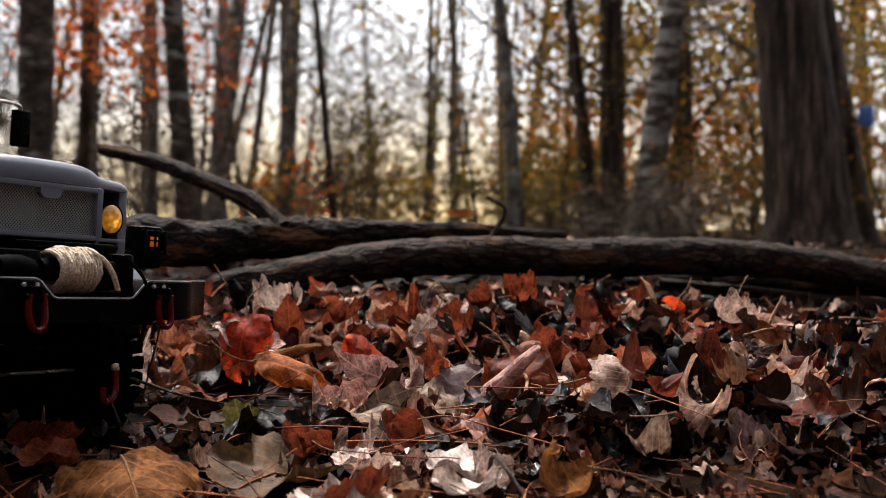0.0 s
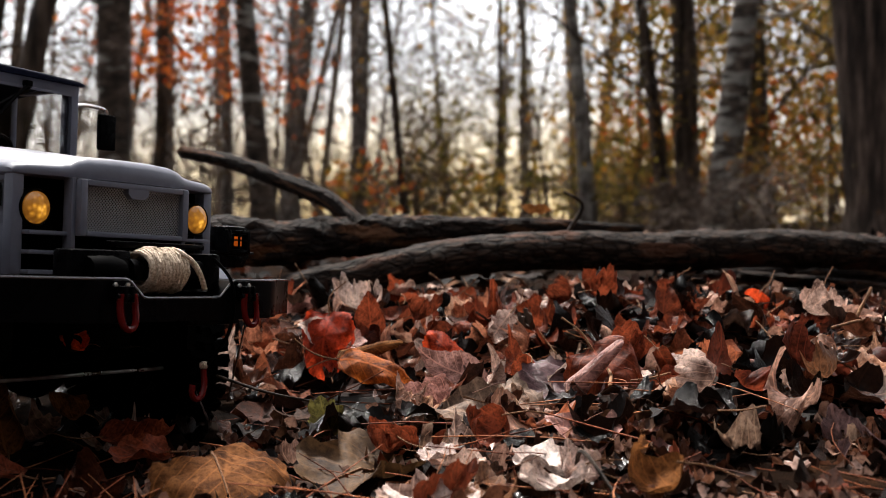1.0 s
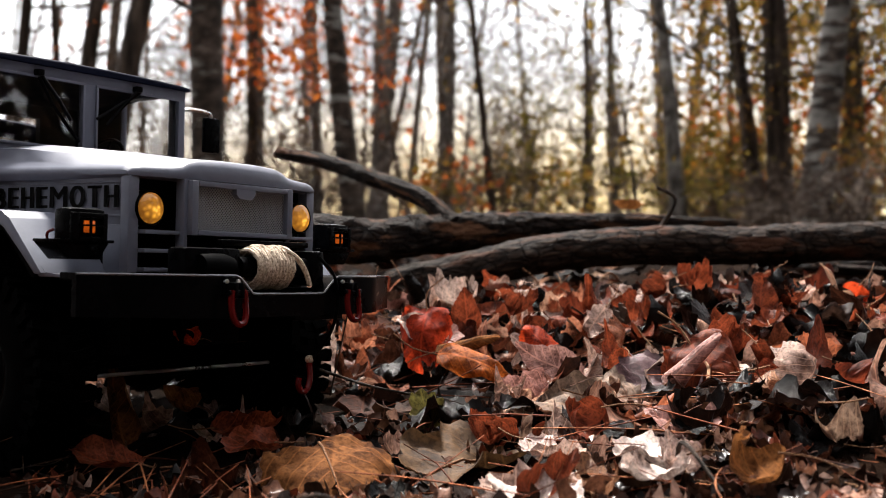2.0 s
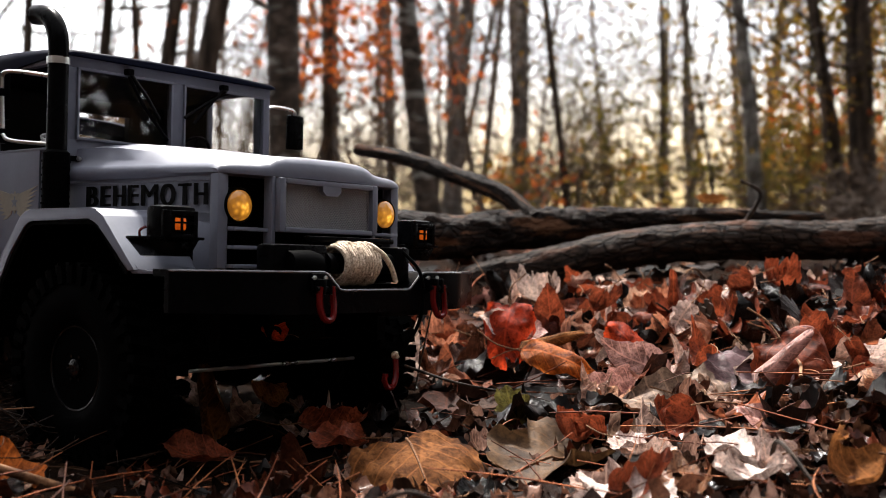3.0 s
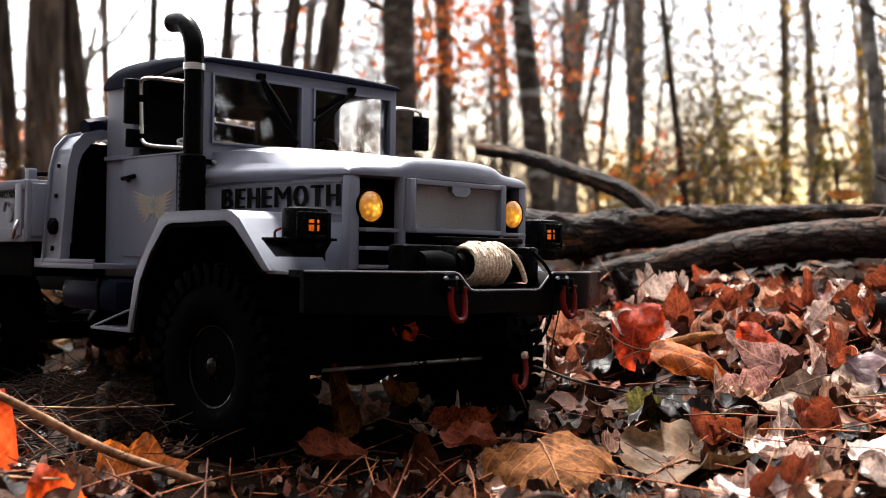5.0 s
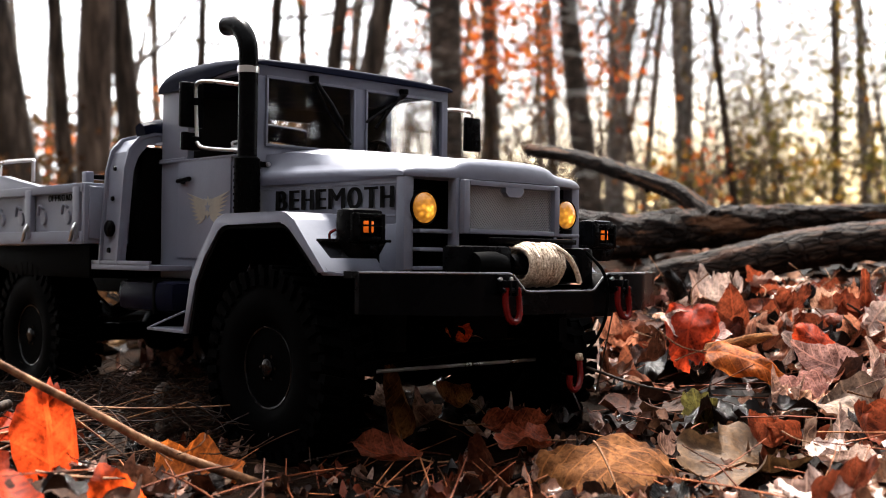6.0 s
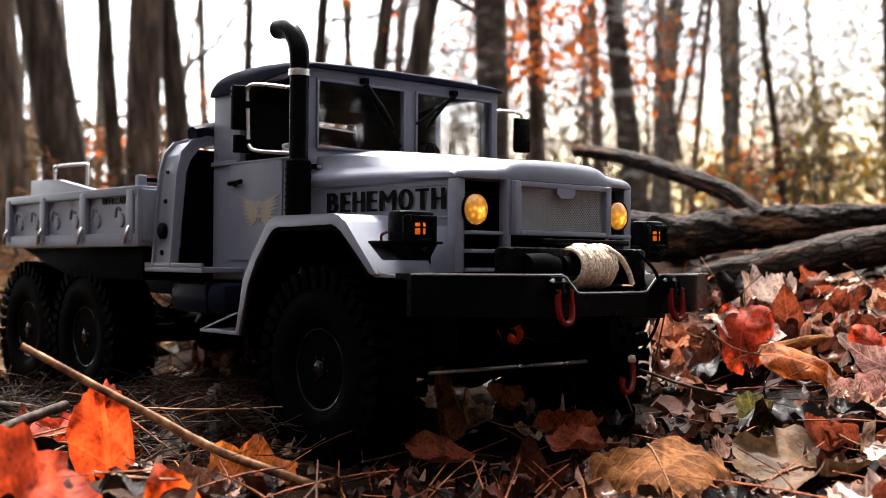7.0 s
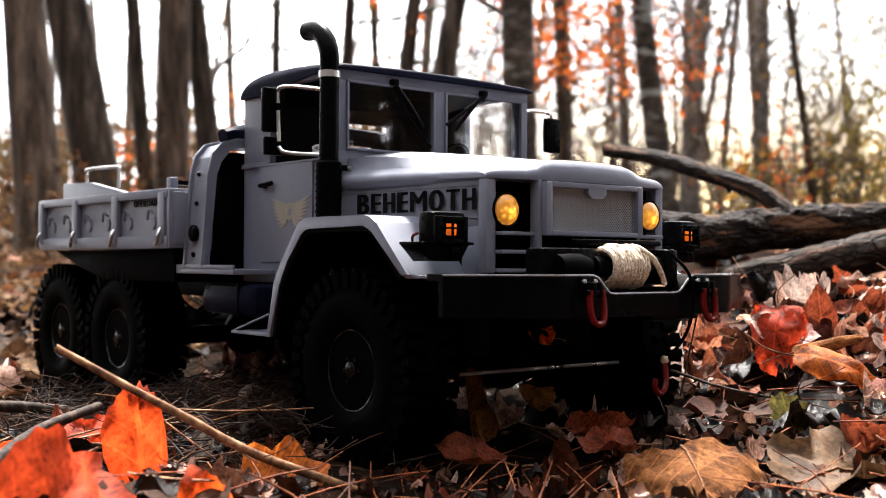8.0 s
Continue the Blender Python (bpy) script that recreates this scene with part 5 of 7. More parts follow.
def leaf_shape(half, rng, curl_x, curl_y, ruffle, rings=3, rim=0.3, dense=1):
    """Vertices, faces and leaf coordinates of one dry leaf, 1 long, stalk at the origin."""
    out = half + [(-x, y) for x, y in half[-2:0:-1]]
    ox, oy = rng.uniform(0, 90), rng.uniform(0, 90)
    for _ in range(dense):
        fine = []
        for i, (x, y) in enumerate(out):
            x2, y2 = out[(i + 1) % len(out)]
            fine += [(x, y), ((x + x2) / 2, (y + y2) / 2)]
        n = len(fine)
        out = [((fine[i - 1][0] + 4 * fine[i][0] + fine[(i + 1) % n][0]) / 6, (fine[i - 1][1] + 4 * fine[i][1] + fine[(i + 1) % n][1]) / 6) for i in range(n)]
    grown = []
    for i, (x, y) in enumerate(out):
        k = 1 + 0.22 * noise.noise((x * 2.5 + ox, y * 2.5 + oy, 3)) + (0.05 if i % 2 else -0.03) * rng.random()
        grown.append((x * k, 0.4 + (y - 0.4) * k))
    out = grown
    c = (0.0, 0.40)
    flat, edge = [c], [0.0]
    for k in range(1, rings + 1):
        f = (k / rings) ** 0.8
        for x, y in out:
            flat.append((c[0] + (x - c[0]) * f, c[1] + (y - c[1]) * f))
            edge.append(f)
    n = len(out)
    faces = [(0, 1 + i, 1 + (i + 1) % n) for i in range(n)]
    for k in range(rings - 1):
        a, b = 1 + k * n, 1 + (k + 1) * n
        faces += [(a + i, b + i, b + (i + 1) % n, a + (i + 1) % n) for i in range(n)]
    tw = rng.uniform(-0.7, 0.7)
    verts = []
    for (x, y), e in zip(flat, edge):
        # curl across, then along
        kx = curl_x * (0.6 + 0.8 * y) + 1e-4
        X, Z = math.sin(kx * x) / kx, (1 - math.cos(kx * x)) / kx
        ky = curl_y + 1e-4
        yy = y - 0.4
        Y, Z2 = math.sin(ky * yy) / ky, (1 - math.cos(ky * yy)) / ky
        d = math.hypot(x, yy)
        Z += Z2 + ruffle * d * (noise.noise((x * 3.4 + ox, y * 3.4 + oy, 0)) + 0.55 * noise.noise((x * 8 + ox, y * 9 + oy, 7))) + 0.06 * abs(x) - tw * x * yy * 0.5
        lift = rim * e ** 4 * (0.25 + noise.noise((x * 2.2 + oy, y * 2.2, 4)))
        Z += lift * 0.35
        X *= 1 - 0.35 * abs(lift)
        Y -= 0.10 * yy * abs(lift)
        verts.append((X, Y, Z))
    return verts, faces, flat


lrng = random.Random(21)
SHAPES = []
for k in range(44):
    half = (MAPLE, OVAL, OVAL, TORN, OVAL, MAPLE, OVAL, OAK)[k % 8]
    SHAPES.append(leaf_shape(half, lrng, lrng.choice((-1, 1, 1)) * lrng.uniform(2.0, 7.0), lrng.choice((-1, 1, 1)) * lrng.uniform(0.8, 4.2), lrng.uniform(0.25, 0.6), 4, lrng.uniform(0.2, 1.1)))
FLATS = [leaf_shape((MAPLE, OVAL, TORN, OVAL)[k % 4], lrng, lrng.uniform(-1.4, 1.4), lrng.uniform(-1.0, 1.0), 0.3, 2, 0.4, 0) for k in range(20)]
CRUMBS = [leaf_shape((TORN, OVAL, TORN)[k % 3], lrng, lrng.choice((-1, 1)) * lrng.uniform(1.0, 5.0), lrng.uniform(-2, 2), 0.7, 2, 0.8, 0) for k in range(24)]
FINE_FLATS = [leaf_shape((MAPLE, OVAL, TORN)[k % 3], lrng, lrng.uniform(-1.8, 1.8), lrng.uniform(-1.2, 1.2), 0.4, 3, 0.8) for k in range(16)]


def leaf_mesh(name, shape, mat):
    v, f, uv = shape
    me = bpy.data.meshes.new(name)
    me.from_pydata(v, [], f)
    lay = me.uv_layers.new(name="leaf")
    idx = np.empty(len(me.loops), int)
    me.loops.foreach_get("vertex_index", idx)
    lay.data.foreach_set("uv", np.array(uv, float)[idx].ravel())
    me.polygons.foreach_set("use_smooth", [True] * len(f))
    me.materials.append(mat)
    return me


def scatter(name, shapes, places, mat, label, category):
    """Many small pieces as one mesh. places: shape index, matrix."""
    arrays = [(np.array(v, float), f, np.array(u, float)) for v, f, u in shapes]
    V, F, U, base = [], [], [], 0
    for k, m in places:
        v, f, u = arrays[k]
        M = np.array(m)
        V.append(v @ M[:3, :3].T + M[:3, 3])
        F += [tuple(i + base for i in face) for face in f]
        U.append(u)
        base += len(v)
    me = bpy.data.meshes.new(name)
    me.from_pydata(np.concatenate(V).tolist(), [], F)
    lay = me.uv_layers.new(name="leaf")
    idx = np.empty(len(me.loops), int)
    me.loops.foreach_get("vertex_index", idx)
    lay.data.foreach_set("uv", np.concatenate(U)[idx].ravel())
    me.polygons.foreach_set("use_smooth", [True] * len(F))
    me.materials.append(mat)
    return tagged(new(name, me), label, category, kind="stuff")


def under_truck(x, y, grow=0.0):
    return -0.10 - grow < x < 0.10 + grow and -0.05 - grow < y < 0.52 + grow


def behind_log(x, y):
    return 0.697 * x + 0.717 * y > 0.355


def kept_clear(x, y):
    """Where the large single leaves lie."""
    return math.hypot((x - 0.160) / 0.050, (y + 0.030) / 0.058) < 1 or math.hypot((x - 0.165) / 0.045, (y + 0.190) / 0.040) < 1 or math.hypot((x - 0.135) / 0.046, (y + 0.130) / 0.030) < 1


def turned(x, y, z, heading, tilt, spin, s, squash=1.0):
    return Matrix.Translation((x, y, z)) @ Matrix.Rotation(heading, 4, "Z") @ Matrix.Rotation(tilt, 4, "X") @ Matrix.Rotation(spin, 4, "Z") @ Matrix.Diagonal((s, s, s * squash, 1))


def litter_places(rng, count, x0, x1, y0, y1, size, lift, steep, shapes, front=False):
    out = []
    while len(out) < count:
        x, y = rng.uniform(x0, x1), rng.uniform(y0, y1)
        s = rng.uniform(*size)
        tight = under_truck(x, y, 0.02)
        if tight and (s > 0.045 or rng.random() < 0.6):
            continue
        if front and behind_log(x, y):
            continue
        if x < 0.02 and y > -0.03 and not behind_log(x, y) and x > -0.20 and rng.random() < 0.8:
            continue
        near = math.hypot(x + 0.40, y + 0.40)
        if front and near < 0.50:
            continue
        if front and kept_clear(x, y) and (s > 0.026 or rng.random() < 0.5):
            continue
        log_foot = 0.697 * x + 0.717 * y > 0.30 or x > 0.5
        calm = 0.3 if tight or behind_log(x, y) or near < 0.54 or log_foot else 1.0
        z = ground_height(x, y) + rng.uniform(0.001, lift) * calm
        t = min(abs(rng.gauss(0, steep)), 1.3) * calm
        out.append((rng.randrange(len(shapes)), turned(x, y, z, rng.uniform(0, 6.3), t, rng.uniform(0, 6.3), s)))
    return out


rng = random.Random(77)
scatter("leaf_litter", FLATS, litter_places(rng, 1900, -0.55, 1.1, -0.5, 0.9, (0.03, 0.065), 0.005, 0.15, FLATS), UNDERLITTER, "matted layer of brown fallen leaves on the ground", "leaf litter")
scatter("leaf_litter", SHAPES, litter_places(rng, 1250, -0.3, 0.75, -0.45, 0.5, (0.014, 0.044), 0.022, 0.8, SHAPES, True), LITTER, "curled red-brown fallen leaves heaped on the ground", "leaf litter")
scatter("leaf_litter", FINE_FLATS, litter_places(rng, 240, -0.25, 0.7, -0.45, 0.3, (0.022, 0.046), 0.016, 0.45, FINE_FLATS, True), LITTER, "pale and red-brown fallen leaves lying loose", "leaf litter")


def far_litter(rng, count):
    out = []
    while len(out) < count:
        d, a = 9.0 * rng.random() ** 0.75, rng.uniform(0, 6.283)
        x, y = 0.6 + d * math.cos(a), 0.7 + d * math.sin(a)
        if -0.5 < x < 0.95 and -0.5 < y < 0.8 or under_truck(x, y, 0.03) or math.hypot(x + 0.4, y + 0.4) < 0.4:
            continue
        out.append((rng.randrange(len(FLATS)), turned(x, y, ground_height(x, y) + rng.uniform(0.002, 0.012), rng.uniform(0, 6.3), min(abs(rng.gauss(0, 0.35)), 1.2), rng.uniform(0, 6.3), rng.uniform(0.03, 0.075))))
    return out


scatter("leaf_litter", FLATS, far_litter(rng, 9000), MATTE_LITTER, "brown fallen leaves covering the forest floor", "leaf litter")


def near_ground(rng, count, size, lift, steep, shapes):
    """Crumbs and small leaves on the trodden ground nearest the walk."""
    out = []
    while len(out) < count:
        x, y = rng.uniform(-0.36, 0.16), rng.uniform(-0.36, 0.16)
        d = math.hypot(x + 0.40, y + 0.40)
        if d < 0.30 or d > 0.62 or under_truck(x, y, -0.03) or math.hypot(x + 0.235, y - 0.01) < 0.05:
            continue
        out.append((rng.randrange(len(shapes)), turned(x, y, ground_height(x, y) + rng.uniform(0.002, lift), rng.uniform(0, 6.3), min(abs(rng.gauss(0, steep)), 1.0), rng.uniform(0, 6.3), rng.uniform(*size))))
    return out


scatter("leaf_crumbs", CRUMBS, near_ground(rng, 2300, (0.006, 0.024), 0.008, 0.45, CRUMBS), CRUMBLED, "small crumbled bits of dry leaf on dark soil", "leaf litter")
scatter("leaf_crumbs", FLATS, near_ground(rng, 600, (0.012, 0.032), 0.006, 0.2, FLATS), UNDERLITTER, "shade-dark leaf pieces on the soil", "leaf litter")


def rear_ground(rng, count, bearing):
    out = []
    while len(out) < count:
        az, d = radians(bearing(rng)), rng.uniform(0.8, 4.0)
        x, y = -0.4 + d * math.sin(az), -0.4 + d * math.cos(az)
        if not under_truck(x, y, 0.03):
            out.append((rng.randrange(len(FLATS)), turned(x, y, ground_height(x, y) + rng.uniform(0.003, 0.02), rng.uniform(0, 6.3), min(abs(rng.gauss(0, 0.55)), 1.3), rng.uniform(0, 6.3), rng.uniform(0.018, 0.05))))
    return out


scatter("leaf_litter", FLATS, rear_ground(rng, 5000, lambda r: r.uniform(2, 40)), BRUSH, "orange-brown fallen leaves beyond the truck", "leaf litter")
scatter("leaf_litter", FLATS, rear_ground(random.Random(77), 5000, lambda r: 2 - abs(r.gauss(0, 40))), BRUSH, "orange-brown fallen leaves thinning out over the clearing", "leaf litter")


# single loose leaves: blade with its stalk
def stalk_mesh(shape, rng):
    v, f, uv = shape
    i = min(range(len(v)), key=lambda k: (uv[k][1] ** 2 + uv[k][0] ** 2))
    p = Vector(v[i])
    L, bend = rng.uniform(0.3, 0.6), rng.uniform(-0.15, 0.15)
    bm = B()
    tube(bm, smooth_path([p + Vector((0, 0.05, 0)), p + Vector((rng.uniform(-0.04, 0.04), -L * 0.5, bend * 0.2)), p + Vector((rng.uniform(-0.15, 0.15), -L, bend * 0.6))], 3), [0.012, 0.011, 0.010, 0.010, 0.009, 0.009, 0.013], 5)
    me = bpy.data.meshes.new("stalk")
    bm.to_mesh(me)
    bm.free()
    me.materials.append(TWIGBARK)
    return me


HERO = [(leaf_mesh("fallen_leaf", s, LITTER_ONE), stalk_mesh(s, lrng)) for s in SHAPES + FINE_FLATS]


REDDISH = [(leaf_mesh("fallen_leaf", s, HEAP_LEAF), h[1]) for s, h in zip(SHAPES + FINE_FLATS, HERO)]


def loose_leaf(meshes, m, label):
    ob = new("fallen_leaf", meshes[0])
    ob.matrix_world = m
    st = new("stalk", meshes[1])
    st.parent = ob
    return tagged(ob, label, "leaf", "fallen leaves")


n_hero = 0
hr = random.Random(5)
while n_hero < 150:
    x, y = hr.uniform(-0.22, 0.55), hr.uniform(-0.34, 0.30)
    if under_truck(x, y, 0.03) or x - 0.9 * y < -0.25 or behind_log(x, y) or x + 0.3 * y < -0.08 or kept_clear(x, y):
        continue
    s = hr.uniform(0.026, 0.054)
    near = math.hypot(x + 0.40, y + 0.40)
    if near < 0.53:
        continue
    tilt = min(abs(hr.gauss(0, 0.65)), 1.3) * (0.3 if near < 0.56 else 1)
    heap = x - 0.25 * y > 0.13
    loose_leaf((REDDISH if heap else HERO)[hr.randrange(len(SHAPES), len(HERO)) if near < 0.56 else hr.randrange(len(HERO))], turned(x, y, ground_height(x, y) + hr.uniform(0.008, 0.018), hr.uniform(0, 6.3), tilt, hr.uniform(0, 6.3), s), "dry curled reddish-brown leaf on the leaf heap" if heap else "dry curled brown leaf lying on the litter")
    n_hero += 1

nz = random.Random(61)
n_near = 0
while n_near < 34:
    x, y = nz.uniform(-0.30, 0.12), nz.uniform(-0.30, 0.12)
    d = math.hypot(x + 0.40, y + 0.40)
    if 0.38 < d < 0.60 and not under_truck(x, y, 0.045):
        loose_leaf(HERO[nz.randrange(len(SHAPES), len(HERO))], turned(x, y, ground_height(x, y) + nz.uniform(0.006, 0.012), nz.uniform(0, 6.3), min(abs(nz.gauss(0, 0.25)), 0.6), nz.uniform(0, 6.3), nz.uniform(0.016, 0.034)), "small dry brown leaf on the dark soil")
        n_near += 1

LOBED = [(0, 0), (0.095, 0.02), (0.19, 0.06), (0.285, 0.16), (0.38, 0.27), (0.446, 0.38), (0.38, 0.4), (0.285, 0.38), (0.19, 0.37), (0.128, 0.46), (0.144, 0.56), (0.148, 0.66), (0.128, 0.76), (0.096, 0.85), (0.064, 0.93), (0.032, 0.96), (0, 1)]
side_rng = random.Random(83)
SIDE_MATS = [(RED_LEAF, "dark red fallen leaf beside the twigs"), (RUST_LEAF, "rust-brown fallen leaf beside the twigs"), (ORANGE_LEAF, "orange fallen leaf beside the twigs"), (PINK_LEAF, "pinkish fallen leaf beside the twigs"), (TAN_LEAF, "tan fallen leaf beside the twigs")]
SIDE = {}
for k in range(22):
    mat, words = SIDE_MATS[side_rng.choice((0, 0, 1, 1, 2, 1, 4))]
    i = side_rng.randrange(len(SHAPES))
    if (mat.name, i) not in SIDE:
        SIDE[mat.name, i] = (leaf_mesh("fallen_leaf", SHAPES[i], mat), HERO[i][1])
    x, y = side_rng.uniform(-0.33, -0.15), side_rng.uniform(0.02, 0.20)
    if math.hypot(x + 0.21, y - 0.04) < 0.06:
        x, y = x - 0.05, y + 0.09
    loose_leaf(SIDE[mat.name, i], turned(x, y, ground_height(x, y) + side_rng.uniform(0.008, 0.022), side_rng.uniform(0, 6.3), min(abs(side_rng.gauss(0, 0.5)), 1.0), side_rng.uniform(0, 6.3), side_rng.uniform(0.018, 0.038)), words)

HEAP_MATS = [(RUST_LEAF, "rust-brown curled leaf on the leaf heap"), (PALE_LEAF, "pale pinkish leaf on the leaf heap")]
for k in range(44):
    mat, words = HEAP_MATS[side_rng.choice((0, 0, 0, 0, 1))]
    i = side_rng.randrange(len(SHAPES))
    if (mat.name, i) not in SIDE:
        SIDE[mat.name, i] = (leaf_mesh("fallen_leaf", SHAPES[i], mat), HERO[i][1])
    x, y = side_rng.uniform(0.13, 0.42), side_rng.uniform(-0.26, 0.06)
    if not behind_log(x, y) and not kept_clear(x, y):
        loose_leaf(SIDE[mat.name, i], turned(x, y, ground_height(x, y) + side_rng.uniform(0.014, 0.026), side_rng.uniform(0, 6.3), min(abs(side_rng.gauss(0.4, 0.4)), 1.1), side_rng.uniform(0, 6.3), side_rng.uniform(0.024, 0.044)), words)

CUP = {
    "bowl": leaf_shape(MAPLE, random.Random(41), -3.6, -1.6, 0.28, 7, 0.5),
    "tongue": leaf_shape(OVAL, random.Random(42), -5.0, -1.4, 0.25, 7, 0.4),
    "fan": leaf_shape(OVAL, random.Random(43), 1.0, 0.4, 0.22, 8, 0.4),
    "scroll": leaf_shape(OVAL, random.Random(44), -9.5, -0.4, 0.12, 8, 0.1),
    "cup": leaf_shape(MAPLE, random.Random(15), 2.8, 1.6, 0.4, 7, 0.9),
    "maple": leaf_shape(MAPLE, random.Random(1), 0.9, -0.7, 0.35, 6, 0.5),
    "arched": leaf_shape(MAPLE, random.Random(2), -1.7, -1.2, 0.22, 7, 0.3),
    "cupped": leaf_shape(MAPLE, random.Random(3), 5.4, 2.2, 0.35, 6, 1.0),
    "rolled": leaf_shape(OVAL, random.Random(4), 8.5, 0.8, 0.2, 6, 0.3),
    "folded": leaf_shape(OVAL, random.Random(6), 8.0, 1.2, 0.3, 7, 0.3),
    "flat": leaf_shape(OVAL, random.Random(7), 1.2, 0.8, 0.25, 6, 0.5),
    "oak": leaf_shape(OAK, random.Random(8), 2.0, 1.2, 0.4, 6, 0.6),
    "hooked": leaf_shape(OVAL, random.Random(9), 1.8, 4.6, 0.25, 8, 0.4),
    "torn": leaf_shape(TORN, random.Random(12), 0.8, -0.6, 0.35, 6, 0.7),
    "lobed": leaf_shape(LOBED, random.Random(14), 1.3, 0.5, 0.30, 7, 0.4),
}


def placed_leaf(x, y, z, size, shape, mat, tilt, spin=0.0, side=0.0, label="", squash=1.0, bare=False):
    """A single leaf; tilt: 0 lies flat, 90 stands up facing the open ground before the truck."""
    sh = CUP[shape]
    if bare:
        ob = tagged(new("fallen_leaf", leaf_mesh("fallen_leaf", sh, mat)), label, "leaf", "fallen leaves")
        rib = [Vector(v) + Vector((0, 0, 0.006)) for v, q in sorted(zip(sh[0], sh[2]), key=lambda e: e[1][1]) if abs(q[0]) < 0.004]
        bm = B()
        tube(bm, rib, [0.011 - 0.008 * k / (len(rib) - 1) for k in range(len(rib))], 6)
        part("midrib", bm, TWIGBARK, ob, "thin raised brown midrib", 1.2)
    else:
        ob = loose_leaf((leaf_mesh("fallen_leaf", sh, mat), stalk_mesh(sh, random.Random(int(x * 900 + y * 700)))), Matrix(), label)
    h = math.atan2(-0.40 - x, 0.40 + y) + radians(side)
    ob.matrix_world = turned(x, y, z, h, radians(tilt), radians(spin), size, squash) @ Matrix.Translation((0, -0.4, 0))
    return ob


placed_leaf(-0.040, -0.114, 0.006, 0.068, "arched", TAN_LEAF, 26, 195, 0, "large tan maple leaf with pale veins, arched on the ground", bare=True)
placed_leaf(-0.006, -0.114, 0.008, 0.080, "torn", DRAB_LEAF, 18, 120, 10, "drab brown leaf with a torn edge", bare=True)
placed_leaf(-0.005, -0.168, 0.014, 0.052, "maple", PALE_LEAF, 14, 30, 0, "pinkish pale maple leaf lying flat")
placed_leaf(0.165, 0.000, 0.036, 0.052, "bowl", RED_LEAF, 62, 176, -8, "deep red maple leaf cupped upright")
placed_leaf(0.176, 0.018, 0.057, 0.036, "flat", PALE_LEAF, 50, 62, 10, "pale pink underside of a curled leaf")
placed_leaf(0.210, 0.006, 0.058, 0.042, "torn", PINK_LEAF, 42, -20, 0, "pinkish curled leaf behind a red one")
placed_leaf(0.163, -0.060, 0.038, 0.050, "tongue", GOLD_LEAF, 48, -108, 0, "glowing orange-yellow leaf folded lengthwise")
placed_leaf(0.175, -0.044, 0.053, 0.040, "scroll", TAN_LEAF, 55, -72, 0, "orange leaf rolled at its edge")
placed_leaf(0.173, -0.076, 0.044, 0.042, "fan", PINK_LEAF, 62, 66, 0, "pink leaf showing its ribbed underside")
placed_leaf(0.235, 0.012, 0.072, 0.036, "flat", RUST_LEAF, 84, 5, 0, "brown oval leaf standing upright")
placed_leaf(0.206, -0.056, 0.058, 0.038, "bowl", RED_LEAF, 66, 30, 20, "rust-red leaf with ragged edges")
placed_leaf(0.285, -0.055, 0.083, 0.028, "rolled", RUST_LEAF, 82, 0, 0, "narrow red-brown leaf tip pointing up")
placed_leaf(0.250, -0.035, 0.068, 0.030, "cupped", RUST_LEAF, 40, -60, 0, "reddish curled leaf on the heap")
placed_leaf(0.170, -0.199, 0.026, 0.062, "bowl", RUST_LEAF, 58, -150, 0, "large rust-brown leaf curled over at the top")
placed_leaf(0.172, -0.186, 0.058, 0.042, "scroll", PINK_LEAF, 62, -42, 0, "pale pink rolled leaf edge")
placed_leaf(0.186, -0.215, 0.030, 0.046, "maple", RUST_LEAF, 50, -80, 0, "dark red-brown leaf with ragged lobes")
placed_leaf(0.252, -0.197, 0.040, 0.044, "flat", PALE_LEAF, 24, -80, 0, "pale grey oval leaf lying flat")
placed_leaf(0.239, -0.205, 0.034, 0.040, "tongue", GOLD_LEAF, 30, -80, 0, "small yellow leaf folded lengthwise")
placed_leaf(0.145, -0.305, 0.026, 0.055, "cupped", PURPLE_LEAF, 40, 30, 0, "dull purple maple leaf tilted up")
placed_leaf(0.395, -0.155, 0.062, 0.042, "hooked", LITTER_ONE, 60, 20, 0, "grey-brown curled leaf on the heap")
placed_leaf(0.440, -0.180, 0.052, 0.038, "hooked", RED_LEAF, 55, 150, 0, "bright red curled leaf on the heap")
placed_leaf(0.470, -0.245, 0.046, 0.032, "folded", PALE_LEAF, 65, 20, 0, "small pale folded leaf on the heap")
placed_leaf(0.089, -0.059, 0.026, 0.036, "oak", GREEN_LEAF, 45, 20, 0, "yellow-green mottled leaf on the litter")
placed_leaf(0.142, -0.074, 0.024, 0.036, "cupped", PINK_LEAF, 30, 80, 0, "small pink curled leaf on the litter")
placed_leaf(0.064, -0.108, 0.022, 0.032, "cupped", RUST_LEAF, 40, 50, 0, "small dark red leaf lying curled")
placed_leaf(0.070, -0.151, 0.022, 0.040, "hooked", RUST_LEAF, 40, 110, 0, "rust leaf with an upturned rim")
placed_leaf(0.112, -0.119, 0.030, 0.068, "maple", GREY_LEAF, 30, 70, 0, "large grey-brown maple leaf lying flat")
placed_leaf(0.152, -0.142, 0.026, 0.062, "maple", PURPLE_LEAF, 28, 130, 0, "dark purplish leaf lying flat")
placed_leaf(0.020, -0.190, 0.015, 0.055, "torn", PALE_LEAF, 10, -40, 0, "pale leaf lying flat among needles")
placed_leaf(0.030, -0.005, 0.014, 0.040, "folded", RUST_LEAF, 12, -80, 0, "dark red leaf lying under the bumper")
